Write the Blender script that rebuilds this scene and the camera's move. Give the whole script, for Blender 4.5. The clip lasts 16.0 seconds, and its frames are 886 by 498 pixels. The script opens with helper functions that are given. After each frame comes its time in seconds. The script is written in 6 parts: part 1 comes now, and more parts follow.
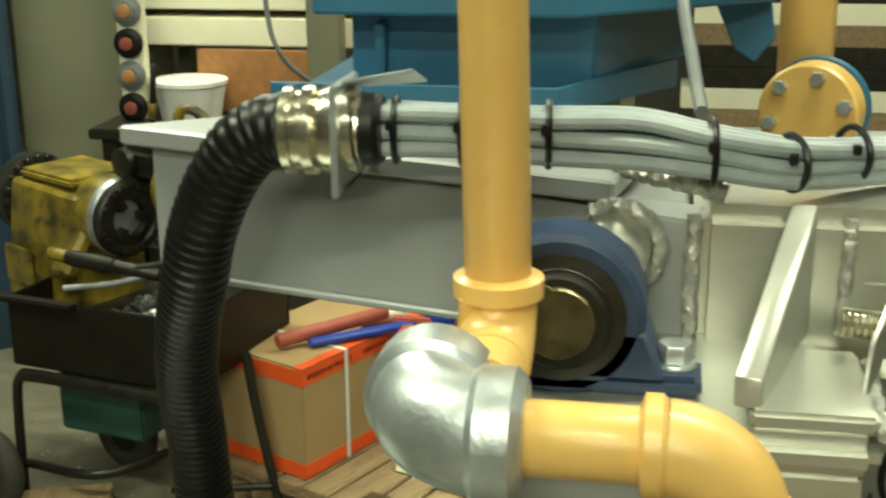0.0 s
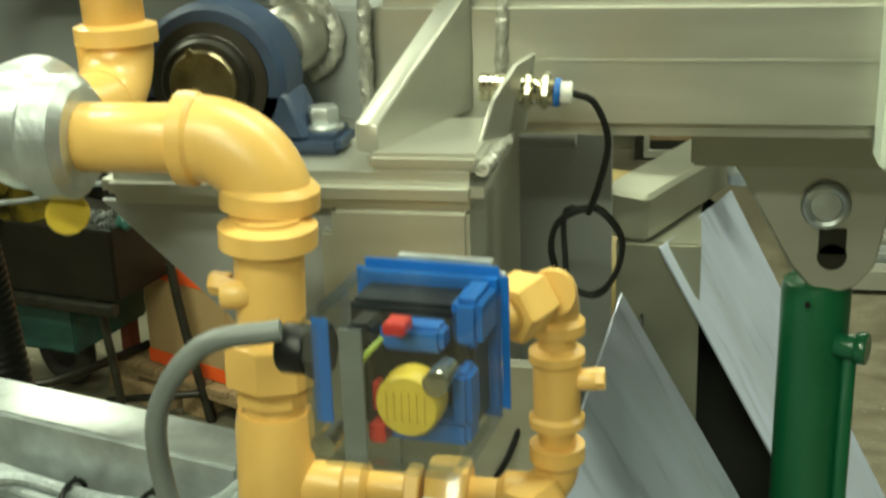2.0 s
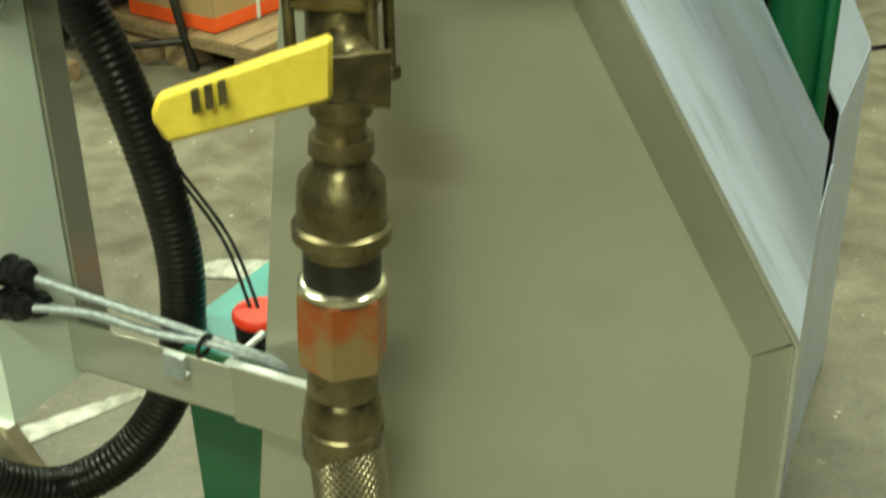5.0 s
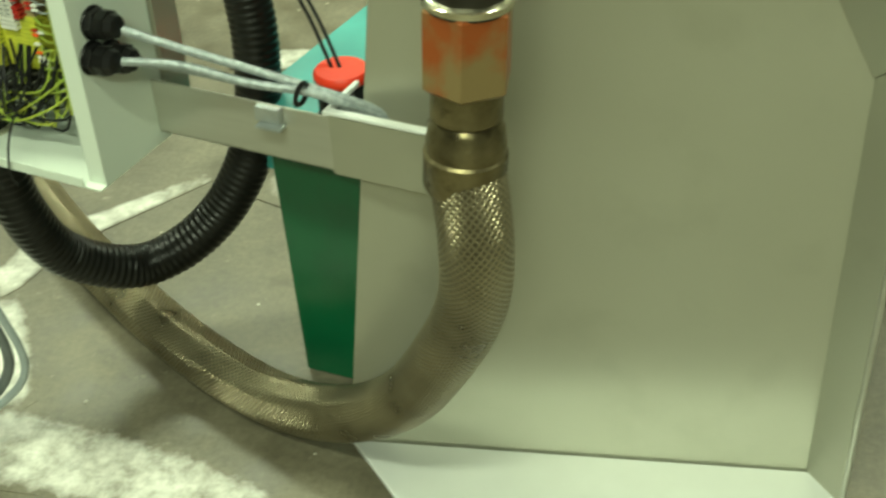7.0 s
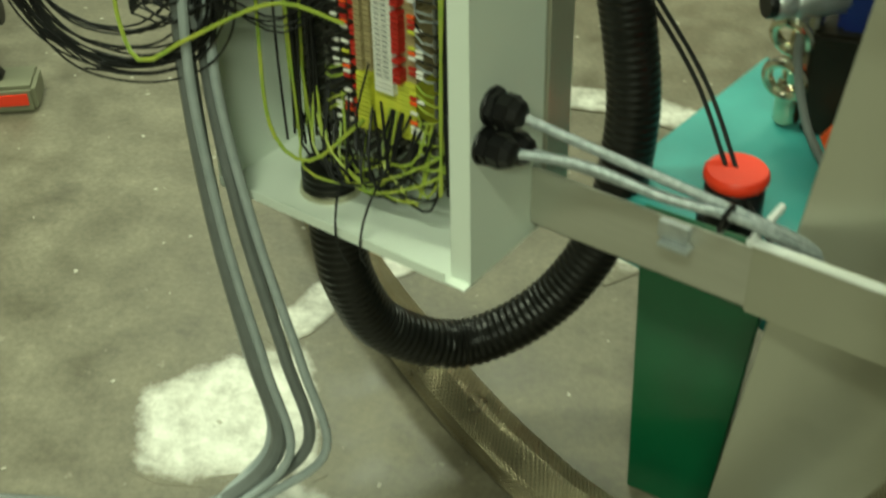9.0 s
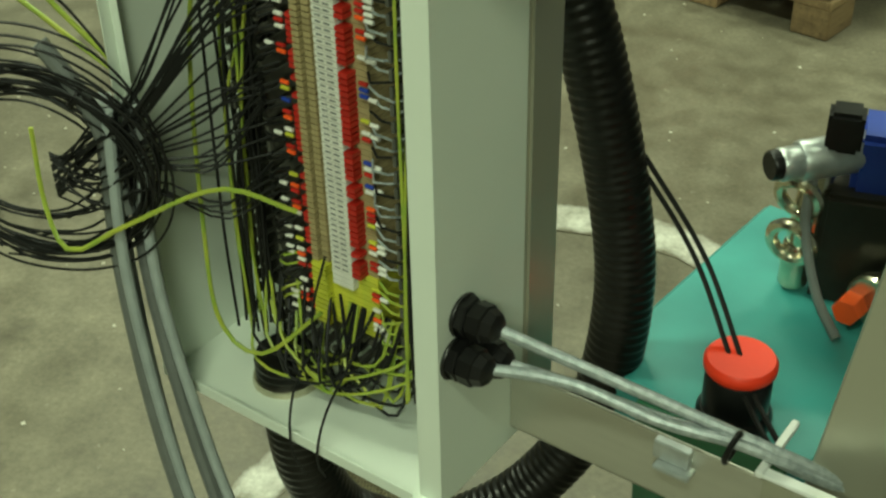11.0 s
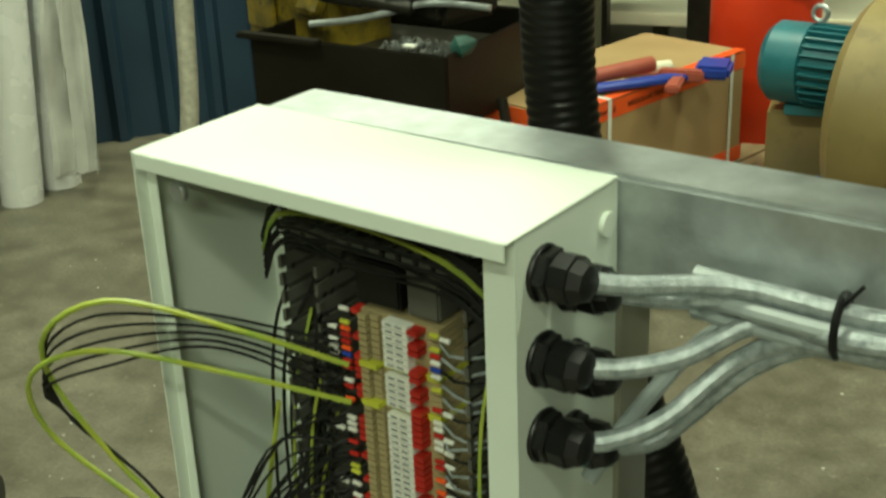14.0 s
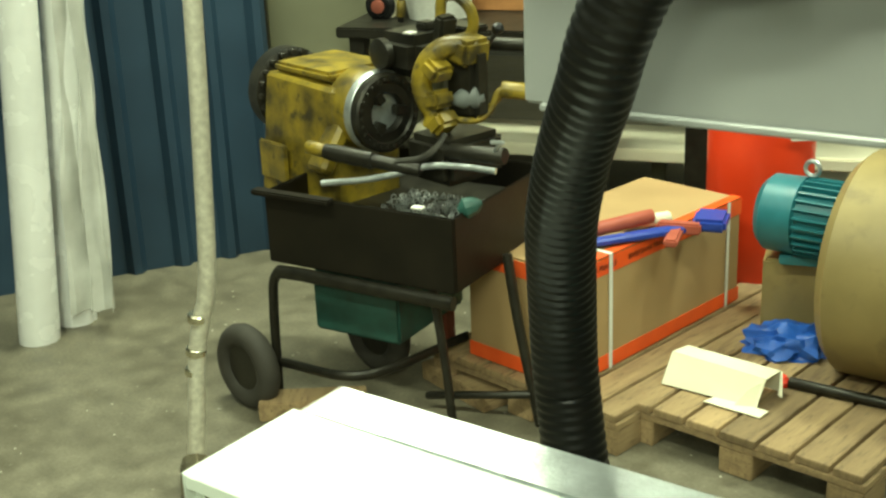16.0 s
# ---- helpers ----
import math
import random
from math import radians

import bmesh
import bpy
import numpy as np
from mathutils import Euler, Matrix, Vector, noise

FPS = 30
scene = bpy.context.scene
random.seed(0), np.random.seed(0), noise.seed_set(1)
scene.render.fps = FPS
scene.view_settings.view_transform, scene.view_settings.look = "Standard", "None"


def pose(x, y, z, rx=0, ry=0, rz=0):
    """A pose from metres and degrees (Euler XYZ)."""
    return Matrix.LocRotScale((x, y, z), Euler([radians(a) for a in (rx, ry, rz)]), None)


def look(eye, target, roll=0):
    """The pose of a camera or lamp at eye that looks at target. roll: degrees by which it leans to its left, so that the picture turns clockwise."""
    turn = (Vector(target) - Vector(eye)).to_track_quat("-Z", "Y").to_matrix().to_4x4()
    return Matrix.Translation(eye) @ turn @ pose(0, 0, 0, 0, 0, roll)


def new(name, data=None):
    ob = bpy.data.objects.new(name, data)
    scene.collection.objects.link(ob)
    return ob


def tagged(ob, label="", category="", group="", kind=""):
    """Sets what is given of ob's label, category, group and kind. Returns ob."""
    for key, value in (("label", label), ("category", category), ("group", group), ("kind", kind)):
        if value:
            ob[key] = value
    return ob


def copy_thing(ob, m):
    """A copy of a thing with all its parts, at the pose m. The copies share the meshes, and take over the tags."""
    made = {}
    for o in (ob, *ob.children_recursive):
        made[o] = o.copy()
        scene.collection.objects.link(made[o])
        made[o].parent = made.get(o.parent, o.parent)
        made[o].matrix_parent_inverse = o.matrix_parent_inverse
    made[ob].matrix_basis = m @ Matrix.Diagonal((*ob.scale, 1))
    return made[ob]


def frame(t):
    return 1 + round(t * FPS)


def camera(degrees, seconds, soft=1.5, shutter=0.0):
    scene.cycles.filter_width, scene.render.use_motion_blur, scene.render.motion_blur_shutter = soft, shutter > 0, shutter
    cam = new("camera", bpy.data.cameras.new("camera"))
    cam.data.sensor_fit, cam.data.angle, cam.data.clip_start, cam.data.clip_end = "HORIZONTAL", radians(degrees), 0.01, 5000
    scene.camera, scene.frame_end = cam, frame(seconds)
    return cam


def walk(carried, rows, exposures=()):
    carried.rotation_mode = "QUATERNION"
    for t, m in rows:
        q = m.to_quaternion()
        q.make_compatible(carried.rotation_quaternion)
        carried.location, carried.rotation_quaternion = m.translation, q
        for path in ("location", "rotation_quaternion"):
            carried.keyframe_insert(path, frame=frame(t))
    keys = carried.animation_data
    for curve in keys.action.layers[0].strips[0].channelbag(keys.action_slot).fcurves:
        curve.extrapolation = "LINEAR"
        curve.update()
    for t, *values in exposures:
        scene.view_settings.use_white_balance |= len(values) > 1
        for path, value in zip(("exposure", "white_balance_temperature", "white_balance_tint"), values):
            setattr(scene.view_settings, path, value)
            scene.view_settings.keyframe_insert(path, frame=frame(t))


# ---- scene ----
cam = camera(38.4, 16.0, soft=2.4, shutter=0.4)
PATH = [
    (0, (0.448, 0.497, 1.924), (0.107, 2.377, 1.336), -0.4),
    (0.5, (0.5, 0.505, 1.894), (0.244, 2.397, 1.296), 0.2),
    (1, (0.634, 0.47, 1.881), (0.422, 2.355, 1.247), -0.8),
    (1.5, (0.749, 0.432, 1.85), (0.465, 2.308, 1.218), -2.2),
    (2, (0.8, 0.407, 1.773), (0.422, 2.265, 1.139), -2.0),
    (2.5, (0.813, 0.387, 1.706), (0.439, 2.23, 1.028), -2.1),
    (3, (0.788, 0.333, 1.679), (0.4, 2.162, 0.969), -1.8),
    (3.5, (0.763, 0.277, 1.61), (0.461, 2.107, 0.86), -1.2),
    (4, (0.753, 0.226, 1.559), (0.447, 2.052, 0.802), -1.0),
    (4.5, (0.755, 0.207, 1.489), (0.459, 1.998, 0.649), -0.4),
    (4.7, (0.756, 0.199, 1.459), (0.457, 1.965, 0.569), -0.5),
    (6.8, (0.645, 0.153, 1.311), (0.388, 1.768, 0.159), -3.0),
    (7, (0.628, 0.151, 1.307), (0.349, 1.746, 0.134), -3.1),
    (7.5, (0.573, 0.157, 1.298), (0.229, 1.733, 0.115), -2.9),
    (8, (0.488, 0.177, 1.303), (0.059, 1.732, 0.12), -2.7),
    (8.5, (0.392, 0.231, 1.302), (-0.079, 1.768, 0.112), -2.0),
    (9, (0.328, 0.373, 1.311), (-0.212, 1.885, 0.119), -1.3),
    (9.2, (0.311, 0.442, 1.335), (-0.243, 1.952, 0.146), 0.0),
    (11.3, (0.272, 0.595, 1.349), (-0.282, 2.17, 0.248), -1.5),
    (11.5, (0.262, 0.601, 1.363), (-0.306, 2.193, 0.295), -1.5),
    (12, (0.251, 0.618, 1.394), (-0.333, 2.243, 0.386), -1.7),
    (12.5, (0.245, 0.637, 1.424), (-0.346, 2.291, 0.467), -1.9),
    (13, (0.237, 0.646, 1.459), (-0.362, 2.327, 0.557), -1.9),
    (13.5, (0.224, 0.648, 1.494), (-0.388, 2.354, 0.647), -2.3),
    (14, (0.21, 0.661, 1.527), (-0.415, 2.386, 0.732), -2.4),
    (14.5, (0.206, 0.658, 1.573), (-0.427, 2.417, 0.861), -2.4),
    (15, (0.198, 0.664, 1.62), (-0.439, 2.435, 0.941), -2.4),
    (15.5, (0.198, 0.666, 1.676), (-0.439, 2.441, 1.011), -2.7),
    (16, (0.215, 0.628, 1.769), (-0.423, 2.396, 1.086), -2.5),
]
EXPOSURES = [(0.0, -0.35, 6500, 10), (1.0, -0.6, 6500, 6), (1.5, -0.4, 6500, 6), (2.5, 0.05, 6500, 3), (4.0, 0.3, 6500, 2), (4.7, 0.3, 6500, 2), (7.0, 0.22, 6500, -3), (8.0, -0.12, 6500, -3), (9.0, -0.2, 6500, -2), (11.5, -0.3, 6500, -4), (12.5, -0.25, 6500, -4), (13.5, -0.32, 6500, -1), (14.0, -0.45, 6500, 3), (14.5, -1.0, 6500, 4), (15.0, -0.72, 6500, 6), (15.5, 0.05, 6500, 2), (16.0, 0.2, 6500, 1)]
walk(cam, [(t, look(eye, target, roll)) for t, eye, target, roll in PATH], EXPOSURES)

# ---- light ----
world = bpy.data.worlds.new("workshop_air")
scene.world = world
world.use_nodes = True
world.node_tree.nodes["Background"].inputs[0].default_value = (0.75, 0.85, 0.8, 1)
world.node_tree.nodes["Background"].inputs[1].default_value = 0.003


def tube_lamp(x, y, z, power, turn=0.0, sx=1.5, sy=0.25):
    data = bpy.data.lights.new("fluorescent_light", "AREA")
    data.shape, data.size, data.size_y, data.energy, data.color = "RECTANGLE", sx, sy, power, (0.93, 1.0, 0.74)
    ob = new("fluorescent_light", data)
    ob.matrix_basis = pose(x, y, z, 0, 0, turn)
    return ob


LAMPS = [(-1.6, 1.6, 0, 105), (1.2, 1.9, 0, 70), (-1.6, 4.6, 0, 125), (1.4, 5.0, 0, 90), (0.1, -0.7, 0, 80), (0.8, -2.8, 0, 190), (3.6, 2.2, 0, 45)]
LAMP_Z = 3.75
for lx, ly, turn, power in LAMPS:
    tube_lamp(lx, ly, LAMP_Z - 0.09, power, turn)


# ---- materials ----
def mat(name, c1, c2=None, rough=0.5, metal=0.0, scale=18.0, mix=0.5, bump=0.15, fine=140.0, spots=0.0, spot=(0.05, 0.045, 0.035), stretch=(1, 1, 1), coat=0.0, vary=0.0, spec=0.5):
    m = bpy.data.materials.new(name)
    m.use_nodes = True
    nt = m.node_tree
    b = nt.nodes["Principled BSDF"]
    c2 = c2 or tuple(v * 0.7 for v in c1)
    co = nt.nodes.new("ShaderNodeTexCoord")
    mp = nt.nodes.new("ShaderNodeMapping")
    mp.inputs["Scale"].default_value = stretch
    nt.links.new(co.outputs["Object"], mp.inputs[0])
    n1 = nt.nodes.new("ShaderNodeTexNoise")
    n1.inputs["Scale"].default_value, n1.inputs["Detail"].default_value = scale, 6
    n2 = nt.nodes.new("ShaderNodeTexNoise")
    n2.inputs["Scale"].default_value, n2.inputs["Detail"].default_value = fine, 3
    for n in (n1, n2):
        nt.links.new(mp.outputs[0], n.inputs["Vector"])
    rp = nt.nodes.new("ShaderNodeValToRGB")
    rp.color_ramp.elements[0].position, rp.color_ramp.elements[1].position = 0.5 - mix / 2, 0.5 + mix / 2
    rp.color_ramp.elements[0].color, rp.color_ramp.elements[1].color = (*c2, 1), (*c1, 1)
    nt.links.new(n1.outputs[0], rp.inputs[0])
    out = rp.outputs[0]
    if spots:
        n3 = nt.nodes.new("ShaderNodeTexNoise")
        n3.inputs["Scale"].default_value, n3.inputs["Detail"].default_value = scale * 2.3, 8
        nt.links.new(mp.outputs[0], n3.inputs["Vector"])
        r3 = nt.nodes.new("ShaderNodeValToRGB")
        r3.color_ramp.elements[0].position, r3.color_ramp.elements[1].position = 0.56, 0.70
        nt.links.new(n3.outputs[0], r3.inputs[0])
        ml = nt.nodes.new("ShaderNodeMath")
        ml.operation = "MULTIPLY"
        ml.inputs[1].default_value = spots
        nt.links.new(r3.outputs[0], ml.inputs[0])
        mx = nt.nodes.new("ShaderNodeMix")
        mx.data_type = "RGBA"
        nt.links.new(ml.outputs[0], mx.inputs[0])
        nt.links.new(out, mx.inputs[6])
        mx.inputs[7].default_value = (*spot, 1)
        out = mx.outputs[2]
    if vary:
        oi = nt.nodes.new("ShaderNodeObjectInfo")
        hs = nt.nodes.new("ShaderNodeHueSaturation")
        mr = nt.nodes.new("ShaderNodeMapRange")
        mr.inputs[3].default_value, mr.inputs[4].default_value = 1 - vary, 1 + vary
        nt.links.new(oi.outputs["Random"], mr.inputs[0])
        nt.links.new(mr.outputs[0], hs.inputs["Value"])
        nt.links.new(out, hs.inputs["Color"])
        out = hs.outputs[0]
    nt.links.new(out, b.inputs["Base Color"])
    rr = nt.nodes.new("ShaderNodeMapRange")
    rr.inputs[3].default_value, rr.inputs[4].default_value = max(0.03, rough - 0.1), min(1, rough + 0.12)
    nt.links.new(n1.outputs[0], rr.inputs[0])
    nt.links.new(rr.outputs[0], b.inputs["Roughness"])
    b.inputs["Metallic"].default_value = metal
    b.inputs["Coat Weight"].default_value = coat
    b.inputs["Specular IOR Level"].default_value = spec
    if bump:
        bp = nt.nodes.new("ShaderNodeBump")
        bp.inputs["Strength"].default_value, bp.inputs["Distance"].default_value = bump, 0.002
        nt.links.new(n2.outputs[0], bp.inputs["Height"])
        nt.links.new(bp.outputs[0], b.inputs["Normal"])
    return m


def concrete(name, painted=False):
    """Worn shop-floor concrete; painted: with a coat of white that wears off towards the edges of its strip."""
    m = bpy.data.materials.new(name)
    m.use_nodes = True
    nt = m.node_tree
    b = nt.nodes["Principled BSDF"]
    co = nt.nodes.new("ShaderNodeTexCoord")

    def cloud(scale, detail, rough=0.55):
        n = nt.nodes.new("ShaderNodeTexNoise")
        n.inputs["Scale"].default_value, n.inputs["Detail"].default_value, n.inputs["Roughness"].default_value = scale, detail, rough
        nt.links.new(co.outputs["Object"], n.inputs["Vector"])
        return n.outputs[0]

    def ramp(src, p0, p1, c0, c1):
        r = nt.nodes.new("ShaderNodeValToRGB")
        r.color_ramp.elements[0].position, r.color_ramp.elements[1].position = p0, p1
        r.color_ramp.elements[0].color, r.color_ramp.elements[1].color = (*c0, 1), (*c1, 1)
        nt.links.new(src, r.inputs[0])
        return r.outputs[0]

    def blend(fac, a, c, mode="MIX"):
        x = nt.nodes.new("ShaderNodeMix")
        x.data_type, x.blend_type = "RGBA", mode
        if isinstance(fac, float):
            x.inputs[0].default_value = fac
        else:
            nt.links.new(fac, x.inputs[0])
        nt.links.new(a, x.inputs[6])
        if isinstance(c, tuple):
            x.inputs[7].default_value = (*c, 1)
        else:
            nt.links.new(c, x.inputs[7])
        return x.outputs[2]

    fine, mid = cloud(85, 6, 0.7), cloud(11, 7)
    col = ramp(cloud(1.7, 5), 0.3, 0.72, (0.125, 0.112, 0.078), (0.195, 0.178, 0.128))
    col = blend(0.55, col, ramp(mid, 0.3, 0.7, (0.42, 0.40, 0.36), (1.4, 1.4, 1.4)), "MULTIPLY")
    col = blend(0.5, col, ramp(fine, 0.3, 0.72, (0.5, 0.48, 0.45), (1.4, 1.4, 1.4)), "MULTIPLY")
    col = blend(ramp(cloud(4.3, 9, 0.62), 0.60, 0.74, (0, 0, 0), (0.6, 0.6, 0.6)), col, (0.055, 0.047, 0.033))
    col = blend(ramp(cloud(33, 4), 0.66, 0.74, (0, 0, 0), (0.5, 0.5, 0.5)), col, (0.34, 0.32, 0.25))
    rough = ramp(mid, 0.3, 0.7, (0.34, 0.34, 0.34), (0.58, 0.58, 0.58))
    if painted:
        uv = nt.nodes.new("ShaderNodeUVMap")
        sp = nt.nodes.new("ShaderNodeSeparateXYZ")
        nt.links.new(uv.outputs[0], sp.inputs[0])
        ad = nt.nodes.new("ShaderNodeMath")
        ad.operation = "MULTIPLY_ADD"
        ad.inputs[1].default_value = 0.9
        nt.links.new(cloud(26, 9, 0.7), ad.inputs[0])
        hf = nt.nodes.new("ShaderNodeMath")
        hf.operation = "MULTIPLY"
        hf.inputs[1].default_value = 0.42
        nt.links.new(sp.outputs[0], hf.inputs[0])
        nt.links.new(hf.outputs[0], ad.inputs[2])
        col = blend(ramp(ad.outputs[0], 0.54, 0.98, (0, 0, 0), (1, 1, 1)), col, (0.74, 0.73, 0.66))
    nt.links.new(col, b.inputs["Base Color"])
    nt.links.new(rough, b.inputs["Roughness"])
    bp = nt.nodes.new("ShaderNodeBump")
    bp.inputs["Strength"].default_value, bp.inputs["Distance"].default_value = 0.35, 0.0015
    nt.links.new(fine, bp.inputs["Height"])
    nt.links.new(bp.outputs[0], b.inputs["Normal"])
    return m


M_FLOOR = concrete("concrete_floor")
M_PAINT = concrete("worn_white_floor_paint", True)
M_CHIP = mat("pale_mineral_chips", (0.6, 0.58, 0.5), (0.35, 0.33, 0.26), 0.7, 0, 40, 0.5, 0.2)
M_WALL = mat("dirty_wall_paint", (0.10, 0.097, 0.075), (0.055, 0.052, 0.04), 0.8, 0, 1.2, 0.6, 0.2, 40)
M_CEIL = mat("ceiling_paint", (0.10, 0.10, 0.09), (0.07, 0.07, 0.06), 0.9, 0, 1.0, 0.5, 0.1, 30)
M_YEL = mat("yellow_gas_pipe_paint", (0.80, 0.50, 0.15), (0.74, 0.44, 0.12), 0.33, 0, 30, 0.8, 0.12, 260, 0.08, (0.4, 0.22, 0.06), coat=0.15)
M_GALV = mat("galvanised_iron", (0.62, 0.66, 0.66), (0.42, 0.45, 0.45), 0.36, 0.75, 40, 0.5, 0.25, 200)
M_STEEL = mat("brushed_stainless_steel", (0.58, 0.58, 0.51), (0.44, 0.44, 0.38), 0.33, 0.65, 9, 0.7, 0.06, 300, 0.12, (0.34, 0.33, 0.28), stretch=(0.5, 1, 3))
M_PANEL = mat("satin_steel_panel", (0.47, 0.47, 0.38), (0.41, 0.41, 0.33), 0.34, 0.6, 3.5, 0.8, 0.05, 220, 0.15, (0.24, 0.23, 0.17))
M_BODY = mat("grey_painted_steel", (0.37, 0.38, 0.37), (0.30, 0.31, 0.30), 0.4, 0.2, 5, 0.7, 0.05, 240)
M_FILM = mat("steel_with_bluish_film", (0.64, 0.70, 0.90), (0.50, 0.55, 0.62), 0.36, 0.3, 6, 0.55, 0.06, 120, 0.5, (0.30, 0.34, 0.40), stretch=(0.6, 2.6, 0.45))
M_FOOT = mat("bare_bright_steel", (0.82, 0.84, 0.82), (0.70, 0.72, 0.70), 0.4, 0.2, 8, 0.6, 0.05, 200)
M_WELD = mat("rough_weld_bead", (0.66, 0.66, 0.60), (0.36, 0.35, 0.3), 0.32, 0.45, 120, 0.5, 0.9, 240)
M_BLUEB = mat("dark_blue_bearing_paint", (0.035, 0.06, 0.12), (0.02, 0.035, 0.07), 0.45, 0, 30, 0.6, 0.2)
M_DARKM = mat("oily_dark_metal", (0.034, 0.031, 0.022), (0.012, 0.011, 0.008), 0.4, 0.4, 20, 0.5, 0.3, 120)
M_RUBBER = mat("black_hose_plastic", (0.009, 0.009, 0.008), (0.005, 0.005, 0.004), 0.34, 0, 25, 0.5, 0.08, 180, spec=0.3)
M_BLACK = mat("black_plastic", (0.008, 0.008, 0.008), (0.005, 0.005, 0.005), 0.35, 0, 30, 0.5, 0.05, spec=0.35)
M_CHROME = mat("nickel_plated_brass", (0.72, 0.68, 0.52), (0.55, 0.52, 0.4), 0.2, 0.95, 30, 0.6, 0.05)
M_CABLE = mat("grey_cable_sheath", (0.36, 0.40, 0.40), (0.27, 0.31, 0.31), 0.4, 0.0, 60, 0.6, 0.2, 300)
M_DCABLE = mat("dark_grey_cable", (0.16, 0.175, 0.17), (0.12, 0.13, 0.125), 0.45, 0, 40, 0.6, 0.1)
M_MESHCABLE = mat("silvery_screened_cable", (0.50, 0.55, 0.56), (0.26, 0.30, 0.31), 0.35, 0.45, 130, 0.4, 0.5, 500)
M_BLUE = mat("blue_machine_paint", (0.035, 0.16, 0.27), (0.02, 0.10, 0.18), 0.4, 0, 6, 0.6, 0.1, 120, 0.2, (0.02, 0.07, 0.12))
M_GREEN = mat("dark_green_enamel", (0.008, 0.11, 0.042), (0.006, 0.075, 0.03), 0.3, 0, 10, 0.6, 0.06, 160, coat=0.2)
M_SUMP = mat("oily_green_sump_paint", (0.03, 0.11, 0.09), (0.02, 0.05, 0.04), 0.45, 0, 14, 0.6, 0.2)
M_TEAL = mat("teal_hydraulic_tank_paint", (0.06, 0.32, 0.30), (0.045, 0.24, 0.23), 0.4, 0, 12, 0.6, 0.08)
M_CAB = mat("light_grey_cabinet_coating", (0.70, 0.76, 0.68), (0.66, 0.72, 0.64), 0.42, 0, 8, 0.7, 0.12, 420)
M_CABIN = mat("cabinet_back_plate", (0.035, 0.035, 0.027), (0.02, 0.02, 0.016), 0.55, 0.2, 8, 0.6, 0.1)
M_DUCT = mat("grey_wiring_duct", (0.12, 0.12, 0.10), (0.06, 0.062, 0.05), 0.5, 0, 20, 0.6, 0.1)
M_BEIGE = mat("beige_terminal_plastic", (0.40, 0.33, 0.17), (0.31, 0.25, 0.13), 0.45, 0, 60, 0.6, 0.1, vary=0.12)
M_WHITEP = mat("white_marker_plastic", (0.78, 0.78, 0.72), (0.66, 0.66, 0.6), 0.45, 0, 60, 0.6, 0.1, vary=0.05)
M_REDP = mat("red_terminal_plastic", (0.50, 0.022, 0.015), (0.34, 0.015, 0.01), 0.4, 0, 60, 0.6, 0.1, vary=0.15)
M_YGP = mat("green_yellow_earth_plastic", (0.62, 0.60, 0.06), (0.45, 0.50, 0.05), 0.4, 0, 60, 0.6, 0.1, vary=0.12)
M_YWIRE = mat("yellow_green_wire", (0.46, 0.47, 0.06), (0.20, 0.34, 0.05), 0.4, 0, 30, 0.6, 0)
M_BWIRE = mat("black_wire", (0.014, 0.015, 0.014), (0.009, 0.009, 0.009), 0.45, 0, 30, 0.6, 0, spec=0.25)
M_REDCAP = mat("red_plastic_cap", (0.80, 0.045, 0.015), (0.72, 0.035, 0.012), 0.4, 0, 30, 0.6, 0.1)
M_COPPER = mat("red_brown_coupling_paint", (0.34, 0.085, 0.02), (0.26, 0.19, 0.085), 0.38, 0.4, 14, 0.16, 0.25, 120)
M_BRASS = mat("oily_iron_and_brass", (0.27, 0.225, 0.12), (0.09, 0.075, 0.04), 0.3, 0.85, 30, 0.5, 0.35, 160, 0.5, (0.05, 0.042, 0.025))
M_YHANDLE = mat("yellow_vinyl_grip", (0.72, 0.56, 0.06), (0.60, 0.44, 0.04), 0.5, 0, 60, 0.5, 0.5, 160)
M_BOXB = mat("blue_switch_housing", (0.010, 0.14, 0.50), (0.008, 0.10, 0.38), 0.35, 0, 30, 0.6, 0.08)
M_DISC = mat("yellow_setting_dial", (0.66, 0.48, 0.05), (0.54, 0.38, 0.04), 0.45, 0, 60, 0.6, 0.15)
M_WOOD = mat("pallet_wood", (0.37, 0.26, 0.13), (0.19, 0.125, 0.065), 0.75, 0, 9, 0.5, 0.5, 120, 0.6, (0.10, 0.065, 0.035), stretch=(5, 0.8, 5), vary=0.32)
M_CARD = mat("brown_cardboard", (0.42, 0.28, 0.13), (0.36, 0.235, 0.105), 0.8, 0, 6, 0.6, 0.1, 90)
M_ORANGE = mat("orange_fragile_tape", (0.90, 0.12, 0.02), (0.80, 0.09, 0.015), 0.4, 0, 20, 0.6, 0.05)
M_YMACH = mat("worn_yellow_machine_paint", (0.34, 0.24, 0.02), (0.05, 0.038, 0.012), 0.4, 0.1, 11, 0.35, 0.4, 90, 0.8, (0.035, 0.03, 0.018))
M_TRAY = mat("oily_black_tray", (0.014, 0.011, 0.006), (0.006, 0.005, 0.003), 0.5, 0.1, 9, 0.6, 0.2, 80, spec=0.3)
M_CURT = mat("blue_sheet_cladding", (0.018, 0.046, 0.080), (0.012, 0.030, 0.054), 0.5, 0, 4, 0.6, 0.08, 60)
M_REDTANK = mat("red_gas_tank_paint", (0.88, 0.06, 0.015), (0.80, 0.05, 0.012), 0.35, 0, 6, 0.6, 0.04)
